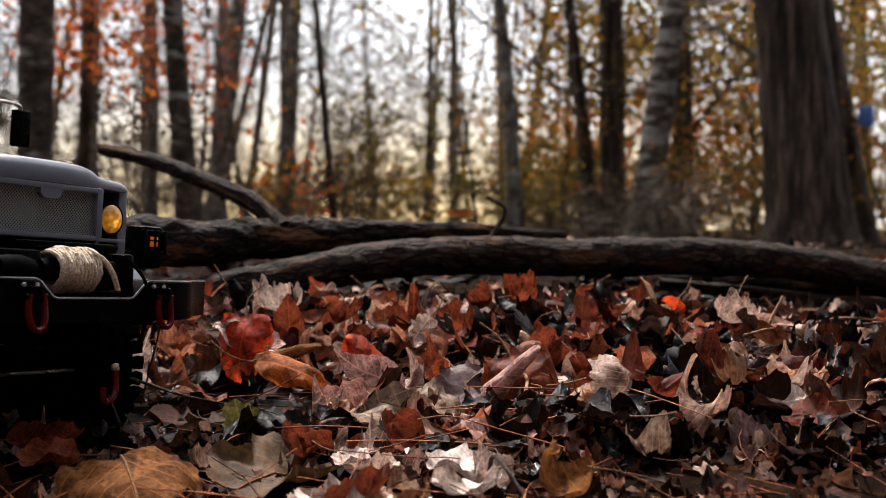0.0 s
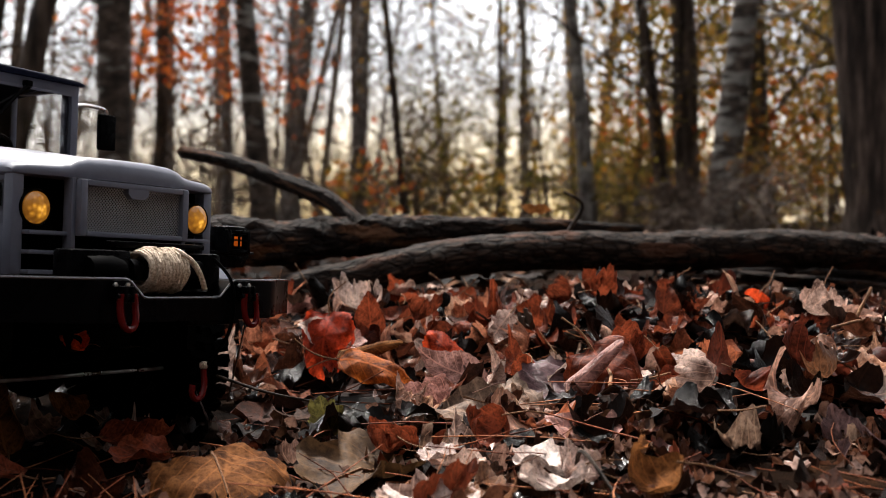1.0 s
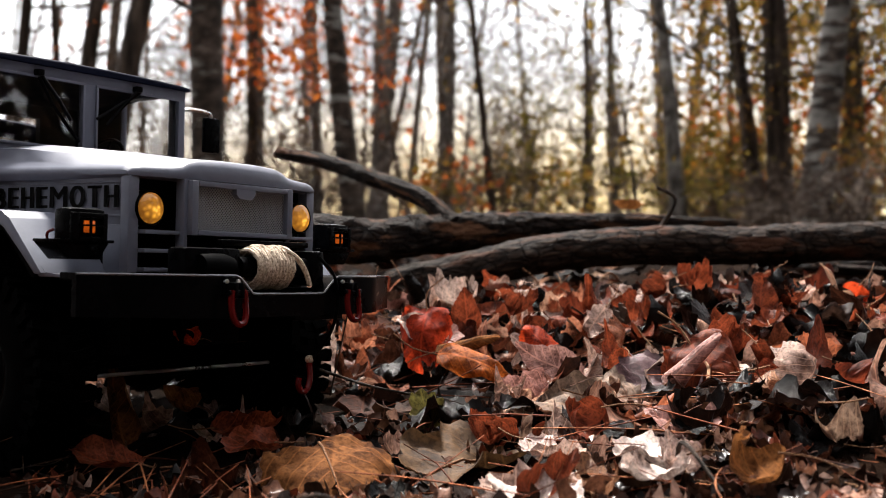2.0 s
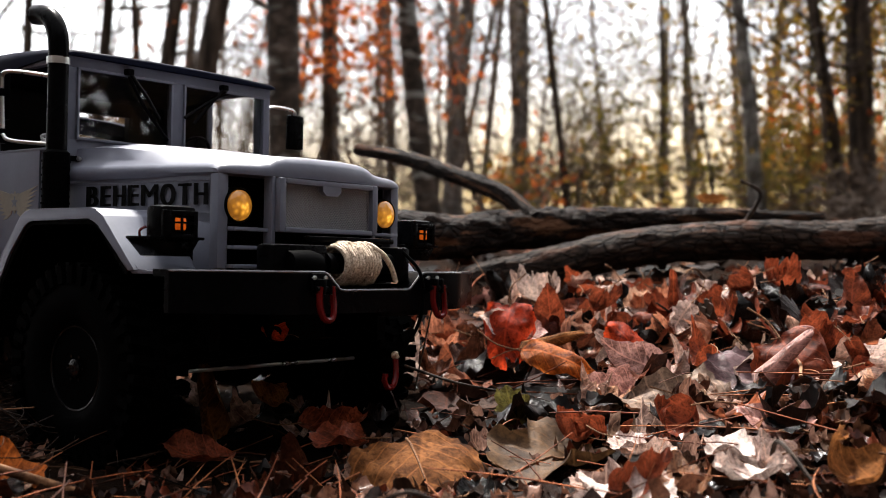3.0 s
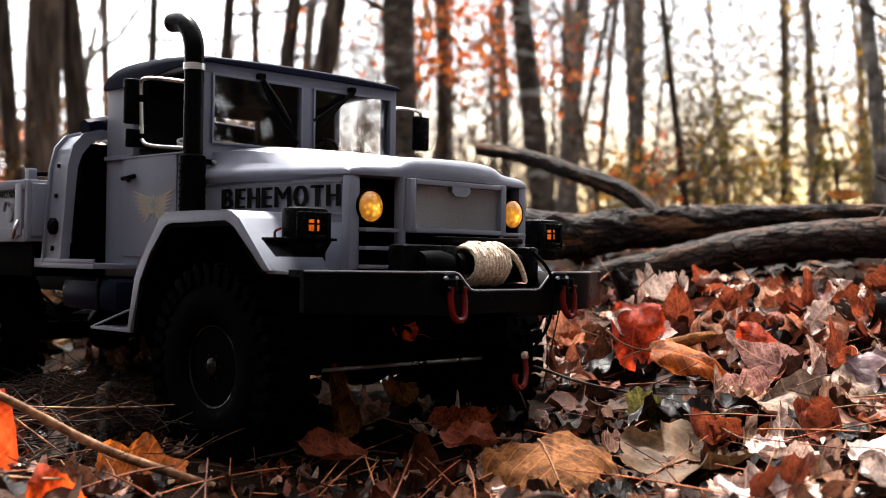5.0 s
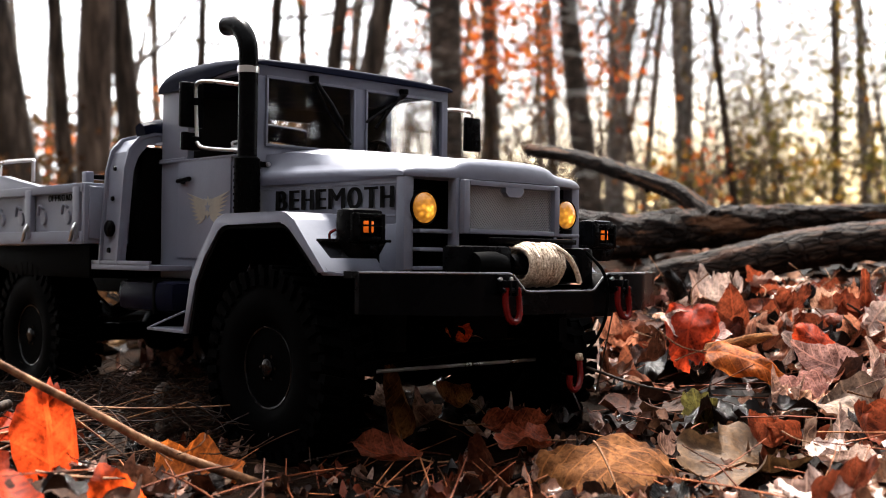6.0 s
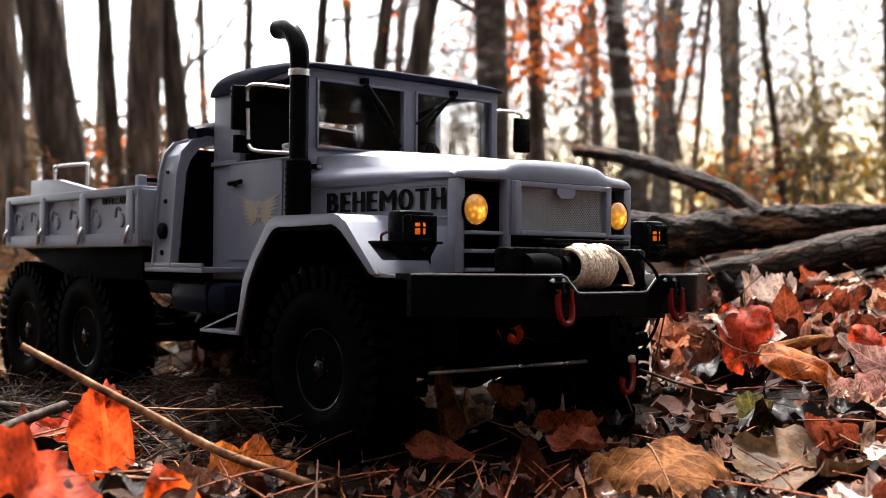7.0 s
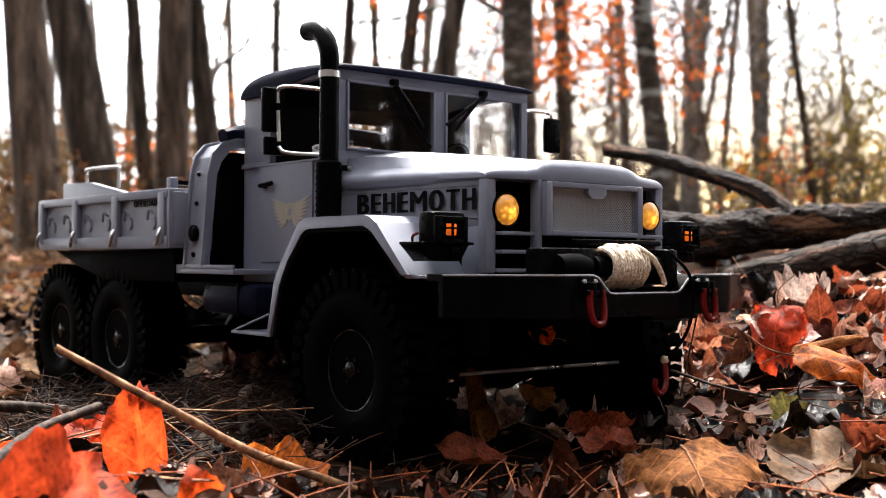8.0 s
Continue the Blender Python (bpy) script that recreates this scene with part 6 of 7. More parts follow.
placed_leaf(-0.022, -0.017, 0.016, 0.042, "torn", RUST_LEAF, 16, 100, 0, "brown leaf with a red corner under the bumper")
placed_leaf(-0.200, 0.069, 0.048, 0.096, "lobed", ORANGE_LEAF, 84, 2, -8, "bright orange lobed leaf standing upright")
placed_leaf(-0.250, 0.004, 0.042, 0.100, "maple", RED_LEAF, 55, -40, 20, "dark orange-red leaf close to the ground")
placed_leaf(-0.205, 0.004, 0.024, 0.062, "flat", ORANGE_LEAF, 66, 20, -10, "orange leaf leaning on a larger one")
placed_leaf(-0.262, 0.125, 0.026, 0.040, "cupped", RED_LEAF, 40, 60, 0, "dark red leaf lying beside a twig")
placed_leaf(-0.215, 0.140, 0.026, 0.050, "torn", RED_LEAF, 20, 100, 0, "flat red leaf behind a twig")
placed_leaf(-0.126, 0.026, 0.017, 0.056, "torn", GOLD_LEAF, 34, -80, 0, "golden brown ragged leaf before the wheel")
placed_leaf(-0.070, 0.020, 0.016, 0.040, "flat", RUST_LEAF, 12, 60, 0, "dark brown leaf before the wheel")
placed_leaf(0.048, 0.455, 0.024, 0.062, "cupped", PINK_LEAF, 60, 60, 0, "pale pink leaf lying beneath the truck")
placed_leaf(-0.015, 0.017, 0.066, 0.017, "cupped", ORANGE_LEAF, 50, 80, 0, "small red leaf caught on the steering linkage")
placed_leaf(-0.031, 0.046, 0.048, 0.046, "rolled", TAN_LEAF, 82, 6, 20, "brown leaf curled upright in the shadow")
placed_leaf(-0.010, 0.030, 0.036, 0.024, "cupped", TAN_LEAF, 50, 60, 0, "crumpled tan scrap of leaf below the bumper")
placed_leaf(0.048, -0.188, 0.024, 0.046, "torn", SHEEN_LEAF, 14, 70, 0, "sheen-pale ragged leaf lying flat among needles")
placed_leaf(-0.018, -0.179, 0.020, 0.046, "maple", SHEEN_LEAF, 12, 30, 0, "sheen-pale pinkish maple leaf on the litter")
placed_leaf(0.008, -0.219, 0.020, 0.036, "oak", SHEEN_LEAF, 10, 120, 0, "sheen-pale leaf among dark scraps")
placed_leaf(0.032, -0.151, 0.022, 0.026, "torn", SHEEN_LEAF, 16, 100, 0, "small sheen-pale scrap of leaf")
placed_leaf(0.027, -0.246, 0.024, 0.044, "hooked", TAN_LEAF, 18, 80, 0, "tan leaf with a rolled rim among needles")
placed_leaf(0.050, -0.217, 0.022, 0.030, "cupped", PALE_LEAF, 14, 20, 0, "small pale curled leaf among needles")
placed_leaf(0.098, -0.189, 0.030, 0.044, "lobed", PINK_LEAF, 30, 50, 0, "pinkish leaf lying on a dark one")
placed_leaf(-0.001, -0.197, 0.022, 0.040, "folded", RUST_LEAF, 20, -30, 0, "dark rust folded leaf among pale ones")
placed_leaf(0.051, -0.115, 0.022, 0.022, "cupped", RUST_LEAF, 30, 60, 0, "small rust-red curled leaf on the soil")
placed_leaf(0.635, 0.097, 0.133, 0.036, "folded", TAN_LEAF, 16, 80, 0, "small pale orange leaf resting on a log")
placed_leaf(0.300, 0.105, 0.060, 0.036, "rolled", PINK_LEAF, 25, -60, 0, "reddish leaf beside a log")

# pine needles, rootlets


def strands(name, rng, count, area, length, rad, lift, mat, label, category, bow=0.25, flat=0.25, axis=None):
    V, F = [], []
    n = 4
    for _ in range(count):
        x, y = area(rng)
        L = rng.uniform(*length)
        a = rng.uniform(0, 6.3) if axis is None else rng.gauss(axis, 0.5)
        d = Vector((math.cos(a), math.sin(a), rng.gauss(0, flat))).normalized()
        s = d.cross(Vector((0, 0, 1))).normalized()
        k = rng.gauss(0, bow)
        kz = rng.gauss(0, bow * 0.5)
        p0 = Vector((x, y, ground_height(x, y) + rng.uniform(0.002, lift)))
        r = rad * rng.uniform(0.7, 1.3)
        b = len(V)
        for i in range(n + 1):
            t = i / n - 0.5
            p = p0 + d * L * t + s * k * L * t * t + Vector((0, 0, kz * L * (0.25 - t * t)))
            w = r * (1 - 0.5 * abs(t) * 2 * 0.8)
            for o in (s * w, s * -0.5 * w + Vector((0, 0, 0.87 * w)), s * -0.5 * w - Vector((0, 0, 0.87 * w))):
                V.append(tuple(p + o))
        for i in range(n):
            for j in range(3):
                F.append((b + 3 * i + j, b + 3 * i + (j + 1) % 3, b + 3 * i + 3 + (j + 1) % 3, b + 3 * i + 3 + j))
    me = bpy.data.meshes.new(name)
    me.from_pydata(V, [], F)
    me.polygons.foreach_set("use_smooth", [True] * len(F))
    me.materials.append(mat)
    return tagged(new(name, me), label, category, kind="stuff")


def open_ground(r):
    while True:
        x, y = r.uniform(-0.3, 0.5), r.uniform(-0.42, 0.25)
        if not under_truck(x, y, -0.02) and not behind_log(x, y):
            return x, y


def right_ground(r):
    while True:
        x, y = open_ground(r)
        if x - 0.5 * y > 0.03:
            return x, y


srng = random.Random(31)
strands("pine_needles", srng, 330, right_ground, (0.03, 0.10), 0.0004, 0.016, NEEDLE, "rust-brown pine needles strewn over the leaves", "pine needles")
strands("pine_needles", srng, 90, lambda r: (r.gauss(-0.09, 0.06), r.gauss(-0.03, 0.045)), (0.04, 0.10), 0.0005, 0.014, NEEDLE, "long orange-brown pine needles beside the wheel", "pine needles", 0.15, 0.2, 0.6)
strands("pine_needles", srng, 26, lambda r: (r.gauss(0.12, 0.05), r.gauss(-0.19, 0.03)), (0.07, 0.13), 0.0005, 0.014, NEEDLE, "long bundled pine needles on the leaves", "pine needles", 0.12, 0.1, -0.75)
strands("dry_stems", srng, 60, lambda r: (r.gauss(-0.23, 0.05), r.gauss(0.14, 0.05)), (0.04, 0.11), 0.0007, 0.035, TWIGBARK, "thin pale dry stems strewn among leaves", "dry stems", 0.15, 0.2)
strands("rootlets", srng, 2600, lambda r: (r.gauss(-0.12, 0.045), r.gauss(0.22, 0.07)), (0.012, 0.05), 0.00038, 0.032, ROOTS, "tangled dark rootlets in a low heap", "rootlets", 0.5, 0.35)


def stick(pts, radii, label, mat=None, name="twig", sides=10):
    bm = B()
    r = random.Random(len(pts) + int(1000 * pts[0][0]))
    path = smooth_path(pts, 6)
    rr = [radii[0] + (radii[1] - radii[0]) * i / (len(path) - 1) for i in range(len(path))]
    tube(bm, path, rr, sides, True, 0.06, r)
    return tagged(part(name, bm, mat or TWIGBARK, None, "", 1.0), label, "twig", "twigs on the ground")


stick([(-0.235, 0.069, 0.080), (-0.213, 0.058, 0.064), (-0.192, 0.046, 0.049), (-0.165, 0.032, 0.030), (-0.128, 0.010, 0.011)], (0.0015, 0.0021), "long pale brown twig leaning over the leaves")
stick([(-0.262, 0.075, 0.034), (-0.235, 0.095, 0.042), (-0.201, 0.109, 0.047)], (0.0028, 0.0022), "dark grey broken twig", DARKTWIG)
stick([(-0.30, 0.22, 0.030), (-0.22, 0.24, 0.035), (-0.15, 0.25, 0.022)], (0.004, 0.003), "dark fallen twig behind", DARKTWIG)
stick([(-0.28, 0.30, 0.025), (-0.21, 0.26, 0.045)], (0.003, 0.003), "dark fallen twig behind", DARKTWIG)
stick([(-0.118, 0.125, 0.014), (-0.104, 0.150, 0.034), (-0.092, 0.165, 0.036)], (0.0028, 0.003), "crooked dark root stub", DARKTWIG)
stick([(-0.150, 0.110, 0.010), (-0.143, 0.122, 0.020), (-0.138, 0.130, 0.027)], (0.0065, 0.005), "grey broken stub of wood", DARKTWIG, "wood_stub", 12)
stick([(0.085, 0.01, 0.040), (0.100, -0.02, 0.030), (0.118, -0.055, 0.024)], (0.0009, 0.0007), "thin dark stem across the leaves", DARKTWIG, sides=6)
stick([(0.105, 0.02, 0.022), (0.112, 0.01, 0.075)], (0.0006, 0.0005), "thin dark stem sticking up", DARKTWIG, sides=6)
stick([(0.27, -0.05, 0.065), (0.285, -0.075, 0.045), (0.29, -0.10, 0.03)], (0.0008, 0.0008), "thin grey stem bent over the leaves", DARKTWIG, sides=6)
stick([(0.565, 0.018, 0.115), (0.570, 0.006, 0.140), (0.555, 0.018, 0.152)], (0.0022, 0.0014), "short dark twig on a log", DARKTWIG, sides=8)
stick([(0.36, -0.30, 0.045), (0.33, -0.28, 0.062), (0.345, -0.285, 0.085)], (0.0012, 0.001), "thin bent tan stem", sides=6)
for k in range(26):
    r_ = random.Random(900 + k)
    x, y = open_ground(r_)
    a = r_.uniform(0, 6.3)
    L = r_.uniform(0.03, 0.09)
    z = ground_height(x, y)
    stick([(x, y, z + 0.012), (x + L * 0.5 * math.cos(a), y + L * 0.5 * math.sin(a), z + r_.uniform(0.012, 0.03)), (x + L * math.cos(a + 0.2), y + L * math.sin(a + 0.2), z + r_.uniform(0.006, 0.03))], (0.0011, 0.0008), "thin broken stem on the leaves", r_.choice((TWIGBARK, DARKTWIG)), sides=6)


def pine_cone(x, y, z):
    bm = B()
    m0 = Matrix.Translation((x, y, z)) @ Matrix.Scale(0.75, 4) @ Matrix.Rotation(radians(50), 4, "Y") @ Matrix.Rotation(radians(20), 4, "X")
    for k in range(60):
        a, f = k * 2.4, k / 60
        r = 0.011 * math.sin(math.pi * (0.15 + 0.8 * f))
        m = m0 @ Matrix.Translation((0, 0, 0.04 * f - 0.02)) @ Matrix.Rotation(a, 4, "Z") @ Matrix.Translation((r * 0.6, 0, 0)) @ Matrix.Rotation(radians(-35), 4, "Y")
        box(bm, 0, r, -0.003, 0.003, -0.0006, 0.0008, 0, m)
    tagged(part("pine_cone", bm, BARK), "small open dark pine cone among the leaves", "pine cone")


pine_cone(0.305, -0.072, 0.054)

# ---- trees ----


def limb_mesh(rng, p, d, r, length, depth, spread=0.6, sides=6, tips=None, bm=None):
    """A limb that wanders and forks; points along it go to tips."""
    n = 4
    pts, rad = [p.copy()], [r]
    for k in range(n):
        d = (d + Vector((rng.gauss(0, 0.15), rng.gauss(0, 0.15), rng.gauss(0.03, 0.12)))).normalized()
        p = p + d * length / n
        pts.append(p.copy())
        rad.append(max(r * (1 - 0.55 * (k + 1) / n), 0.0012))
    tube(bm, pts, rad, sides, False)
    tips += [pts[-1], pts[3]] if depth == 0 else [pts[-1]]
    if depth > 0:
        for _ in range(rng.choice((2, 3, 3))):
            i = rng.randrange(1, n + 1)
            dd = (d + Vector((rng.gauss(0, spread), rng.gauss(0, spread), rng.gauss(0.1, spread * 0.7)))).normalized()
            limb_mesh(rng, pts[i], dd, max(rad[i] * 0.62, 0.0014), length * rng.uniform(0.5, 0.8), depth - 1, spread, 4, tips, bm)


def leaf_cards(centres, gen, per, size, spread):
    """Small four-cornered leaves strewn round points."""
    if not len(centres):
        return np.zeros((0, 3)), np.zeros((0, 3), int)
    c = np.repeat(np.array(centres, float), per, 0)
    c = c + gen.normal(0, spread, c.shape)
    c = c[c[:, 2] > 0.06]
    n = len(c)
    a = gen.normal(0, 1, (n, 3))
    a /= np.linalg.norm(a, axis=1)[:, None]
    b = np.cross(a, gen.normal(0, 1, (n, 3)))
    b /= np.linalg.norm(b, axis=1)[:, None]
    s = (size * gen.uniform(0.55, 1.35, n))[:, None]
    nn = np.cross(a, b) * 0.18 * s
    V = np.stack([c, c + a * s * 0.45 + b * s * 0.36 + nn, c + a * s, c + a * s * 0.45 - b * s * 0.36 + nn], 1).reshape(-1, 3)
    i = np.arange(n)[:, None] * 4
    F = np.concatenate([i + [0, 1, 2], i + [0, 2, 3]], 1).reshape(-1, 3)
    return V, F


def mesh_of(name, V, F, mat):
    me = bpy.data.meshes.new(name)
    me.from_pydata(V.tolist(), [], F.tolist())
    me.materials.append(mat)
    return me


def trunk_mesh(rng, seed, height, lx, ly, r0, r1, ridge):
    """A trunk with flare at its foot and furrowed or lumpy skin."""
    sides = 40 if r0 > 0.12 else 20 if r0 > 0.05 else 10
    rows = 46 if r0 > 0.05 else 22
    bm = B()
    pts, rings = [], []
    for k in range(rows + 1):
        h = height * (k / rows) ** 1.7
        wob = Vector((noise.noise((seed, h * 0.9, 0)), noise.noise((seed, h * 0.9, 9)), 0)) * 0.025 * min(h, 2.5)
        lean = Vector((lx, ly, 0)) * (h if h < 2.5 else 2.5 + (h - 2.5) * 0.4)
        c = lean + wob + Vector((0, 0, h))
        r = r0 + (r1 - r0) * min(h, 1.6)
        r = max(r * (1 - 0.8 * max(0, (h - 1.5) / height)), 0.005)
        r *= 1 + 0.30 * math.exp(-h / 0.09)
        pts.append((c, r))
        ring = []
        for j in range(sides):
            a = 2 * math.pi * j / sides
            fur = noise.noise((math.cos(a) * r0 * 60 + seed, math.sin(a) * r0 * 60, h * 5)) * ridge + noise.noise((math.cos(a) * 2 + seed, math.sin(a) * 2, h * 1.5)) * 0.06
            fl = 0.18 * math.exp(-h / 0.10) * noise.noise((math.cos(a) * 2.2, math.sin(a) * 2.2, seed))
            rr = r * (1 + fur + fl)
            ring.append(bm.verts.new(c + Vector((math.cos(a) * rr, math.sin(a) * rr, 0))))
        rings.append(ring)
    for a, b in zip(rings, rings[1:]):
        for j in range(sides):
            bm.faces.new((a[j], a[(j + 1) % sides], b[(j + 1) % sides], b[j]))
    bm.faces.new(rings[-1])
    return bm, pts


def tree(x, y, lx, ly, r0, r1, height, barkmat, foliage, seed, label, limbs=9, low=0.4, leaf=0.04, per=5, depth=2, reach=0.8, ridge=0.05, spread=0.10, group="forest trees", name="tree"):
    rng, gen = random.Random(seed), np.random.default_rng(seed)
    z0 = ground_height(x, y) - 0.03
    root = empty(name, Matrix.Translation((x, y, z0)), label, "tree", group)
    bm, pts = trunk_mesh(rng, seed, height, lx, ly, r0, r1, ridge)
    part("trunk", bm, barkmat, root, "", 1.4)
    tips = []
    for k in range(limbs):
        f = rng.uniform(low, min(2.4, height * 0.8)) if k < limbs * 0.75 else rng.uniform(2.0, height * 0.9)
        c, r = min(pts, key=lambda q: abs(q[0].z - f))
        a = rng.uniform(0, 6.3)
        d = Vector((math.cos(a), math.sin(a), rng.uniform(0.0, 0.9))).normalized()
        bm = B()
        limb_mesh(rng, c, d, min(r * 0.4, 0.014) * rng.uniform(0.45, 1), reach * rng.uniform(0.45, 1.1), depth, 0.55, 6, tips, bm)
        part("limb", bm, barkmat, root, "", 1.2)
    if foliage:
        V, F = leaf_cards(tips, gen, per, leaf, spread)
        ob = new("crown", mesh_of("crown", V, F, foliage))
        ob.parent = root
    return root


def forest_tree(x, y, lx, ly, r0, r1, h, bk, fol, lab):
    big = r0 > 0.12
    tree(x, y, lx, ly, r0, r1, h, bk, fol, next(tree_seed), lab, limbs=3 if big else 6 if fol is None else 11, low=2.2 if big else 1.0 if fol is CROWN_RED else 0.6, ridge=0.10 if big else 0.04,
         per=8 if fol else 0, leaf=0.034, spread=0.13, reach=1.5 if fol else 1.0, depth=2)


tree_seed = iter(range(100, 200))
forest_tree(2.44, 2.62, 0.020, 0.008, 0.057, 0.059, 7.0, BARK_SPOT, None, "dark forest trunk with pale lichen patches")
forest_tree(4.08, 4.04, 0.028, -0.008, 0.036, 0.033, 6.0, BARK_DARK, None, "slim dark forest tree with bare limbs")
forest_tree(3.72, 2.99, -0.024, 0.095, 0.057, 0.046, 6.5, BARK_SPOT, CROWN_RED, "grey maple trunk with orange-red leaves")
forest_tree(5.80, 5.07, 0.013, 0.022, 0.044, 0.040, 7.0, BARK_HAZED, None, "slim grey bare tree of the forest")
forest_tree(6.63, 4.54, 0.040, -0.031, 0.077, 0.055, 8.0, BARK_HAZED, None, "grey bare tree of the forest")
forest_tree(5.12, 3.11, -0.024, 0.095, 0.024, 0.020, 4.5, BARK_DARK, None, "thin dark leaning forest sapling")
forest_tree(6.68, 3.34, 0.022, 0.003, 0.024, 0.020, 5.0, BARK_DARK, CROWN_DULL, "thin forked sapling with small dull leaves")
forest_tree(7.67, 3.61, 0.007, 0.033, 0.045, 0.036, 7.0, BARK_HAZED, CROWN_DULL, "slim grey tree with small dull leaves")
forest_tree(5.14, 1.97, -0.020, 0.086, 0.045, 0.033, 6.0, BARK_HAZED, None, "straight slim grey trunk of the forest")
forest_tree(5.80, 1.78, -0.034, 0.113, 0.055, 0.036, 6.5, BARK_DARK, CROWN_GOLD, "dark leaning trunk with golden leaves")
forest_tree(5.66, 1.61, 0.006, 0.035, 0.072, 0.066, 7.0, BARK_DARK, CROWN_GOLD, "dark trunk with golden leaves around it")
forest_tree(4.86, 1.20, 0.071, -0.092, 0.084, 0.059, 6.5, BARK_PALE, None, "leaning grey trunk with pale patches")
forest_tree(6.32, 1.42, 0.020, 0.008, 0.085, 0.051, 7.0, BARK_DARK, CROWN_GOLD, "dark trunk behind a pale one")
forest_tree(4.81, 0.41, -0.033, 0.111, 0.188, 0.148, 9.0, BARK_DEEP, None, "huge old trunk with deeply furrowed bark")
forest_tree(5.22, 0.28, -0.066, 0.175, 0.106, 0.093, 8.0, BARK_DARK, CROWN_GREEN, "dark trunk leaning against a huge one")
forest_tree(1.11, 3.80, -0.022, 0.048, 0.089, 0.074, 7.5, BARK, None, "thick grey-brown trunk of the forest")
forest_tree(1.46, 4.02, -0.097, 0.109, 0.092, 0.086, 7.5, BARK_DARK, None, "thick dark leaning forest trunk")
forest_tree(1.98, 4.76, -0.018, 0.045, 0.044, 0.036, 6.0, BARK_DARK, None, "slim dark trunk of the forest")
forest_tree(1.74, 4.05, 0.055, -0.015, 0.074, 0.070, 7.0, BARK, None, "straight grey-brown trunk of the forest")
forest_tree(2.09, 4.28, -0.038, 0.061, 0.065, 0.049, 6.0, BARK_DARK, CROWN_GREEN, "mossy dark leaning forest trunk")
forest_tree(3.17, 5.72, 0.091, -0.045, 0.035, 0.028, 5.5, BARK_DARK, None, "thin dark trunk of the forest")
forest_tree(3.05, 4.79, 0.105, -0.056, 0.037, 0.031, 5.5, BARK_DARK, None, "thin dark leaning forest trunk")
forest_tree(3.73, 5.27, 0.022, 0.012, 0.026, 0.023, 5.0, BARK_DARK, None, "thin bare sapling of the forest")
forest_tree(2.81, 3.95, 0.127, -0.074, 0.041, 0.035, 6.0, BARK_DARK, None, "dark leaning trunk of the forest")
forest_tree(2.67, 3.55, 0.171, -0.110, 0.055, 0.048, 6.5, BARK_DARK, None, "dark leaning trunk with rough bark")
forest_tree(5.86, 4.59, 0.083, -0.051, 0.068, 0.060, 7.5, BARK_HAZED, None, "grey bare tree of the wood")
forest_tree(6.06, 5.90, 0.017, 0.027, 0.068, 0.054, 7.5, BARK_HAZED, None, "grey bare tree among orange leaves")
forest_tree(7.24, 5.63, 0.022, 0.012, 0.081, 0.062, 8.0, BARK_HAZED, None, "bare grey tree in the distance")


def polar(az, dist):
    return -0.4 + dist * math.sin(radians(az)), -0.4 + dist * math.cos(radians(az))


# saplings: thin stems with many fine branches
sp = random.Random(303)
SAPLING_BANDS = [(17, 34, None, 6), (34, 48, CROWN_DULL, 6), (46, 54, CROWN_DULL, 6), (58, 70, CROWN_GREEN, 6), (70, 88, CROWN_GOLD, 12)]
for a0, a1, fol, count in SAPLING_BANDS:
    for k in range(count):
        az, dist = sp.uniform(a0, a1), sp.uniform(6.0, 11.0)
        x, y = polar(az, dist)
        use = fol if sp.random() < 0.75 else sp.choice((CROWN_DULL, None))
        what = "bare branches" if use is None else {CROWN_RED: "orange-red leaves", CROWN_DULL: "small dull leaves", CROWN_GREEN: "yellow-green leaves", CROWN_GOLD: "golden leaves"}[use]
        tree(x, y, sp.gauss(0, 0.11), sp.gauss(0, 0.11), sp.uniform(0.006, 0.020), sp.uniform(0.005, 0.012), sp.uniform(3.2, 5.0), sp.choice((BARK, BARK_DARK)), use,
             int(sp.random() * 1e6), "thin forest sapling with " + what, limbs=sp.randint(9, 13), low=0.3, leaf=0.030, per=2 if use is not CROWN_GOLD else 5, depth=2, reach=1.25, spread=0.12, group="saplings")


def shrub(x, y, height, foliage, seed, label, per=4, stems=7):
    rng, gen = random.Random(seed), np.random.default_rng(seed)
    root = empty("shrub", Matrix.Translation((x, y, ground_height(x, y) - 0.02)), label, "shrub", "undergrowth shrubs")
    tips = []
    for _ in range(stems):
        a = rng.uniform(0, 6.3)
        d = Vector((math.cos(a) * 0.45, math.sin(a) * 0.45, 1)).normalized()
        bm = B()
        limb_mesh(rng, Vector((rng.gauss(0, 0.05), rng.gauss(0, 0.05), 0)), d, rng.uniform(0.003, 0.007), height * rng.uniform(0.5, 0.9), 2, 0.5, 5, tips, bm)
        part("stem", bm, BARK, root, "", 1.2)
    if foliage:
        V, F = leaf_cards(tips, gen, per, 0.028, 0.05)
        ob = new("foliage", mesh_of("foliage", V, F, foliage))
        ob.parent = root


sh = random.Random(404)
SHRUB_BANDS = [(20, 32, CROWN_RED, 3, "orange-brown"), (17, 34, CROWN_DULL, 3, "dull brown"), (36, 50, CROWN_DULL, 7, "dull brown"), (48, 60, CROWN_GREEN, 3, "yellow-green"), (50, 62, CROWN_DULL, 4, "dull brown"), (58, 70, CROWN_GREEN, 4, "yellow-green"), (66, 88, CROWN_GOLD, 11, "golden"), (66, 80, CROWN_RED, 2, "orange")]
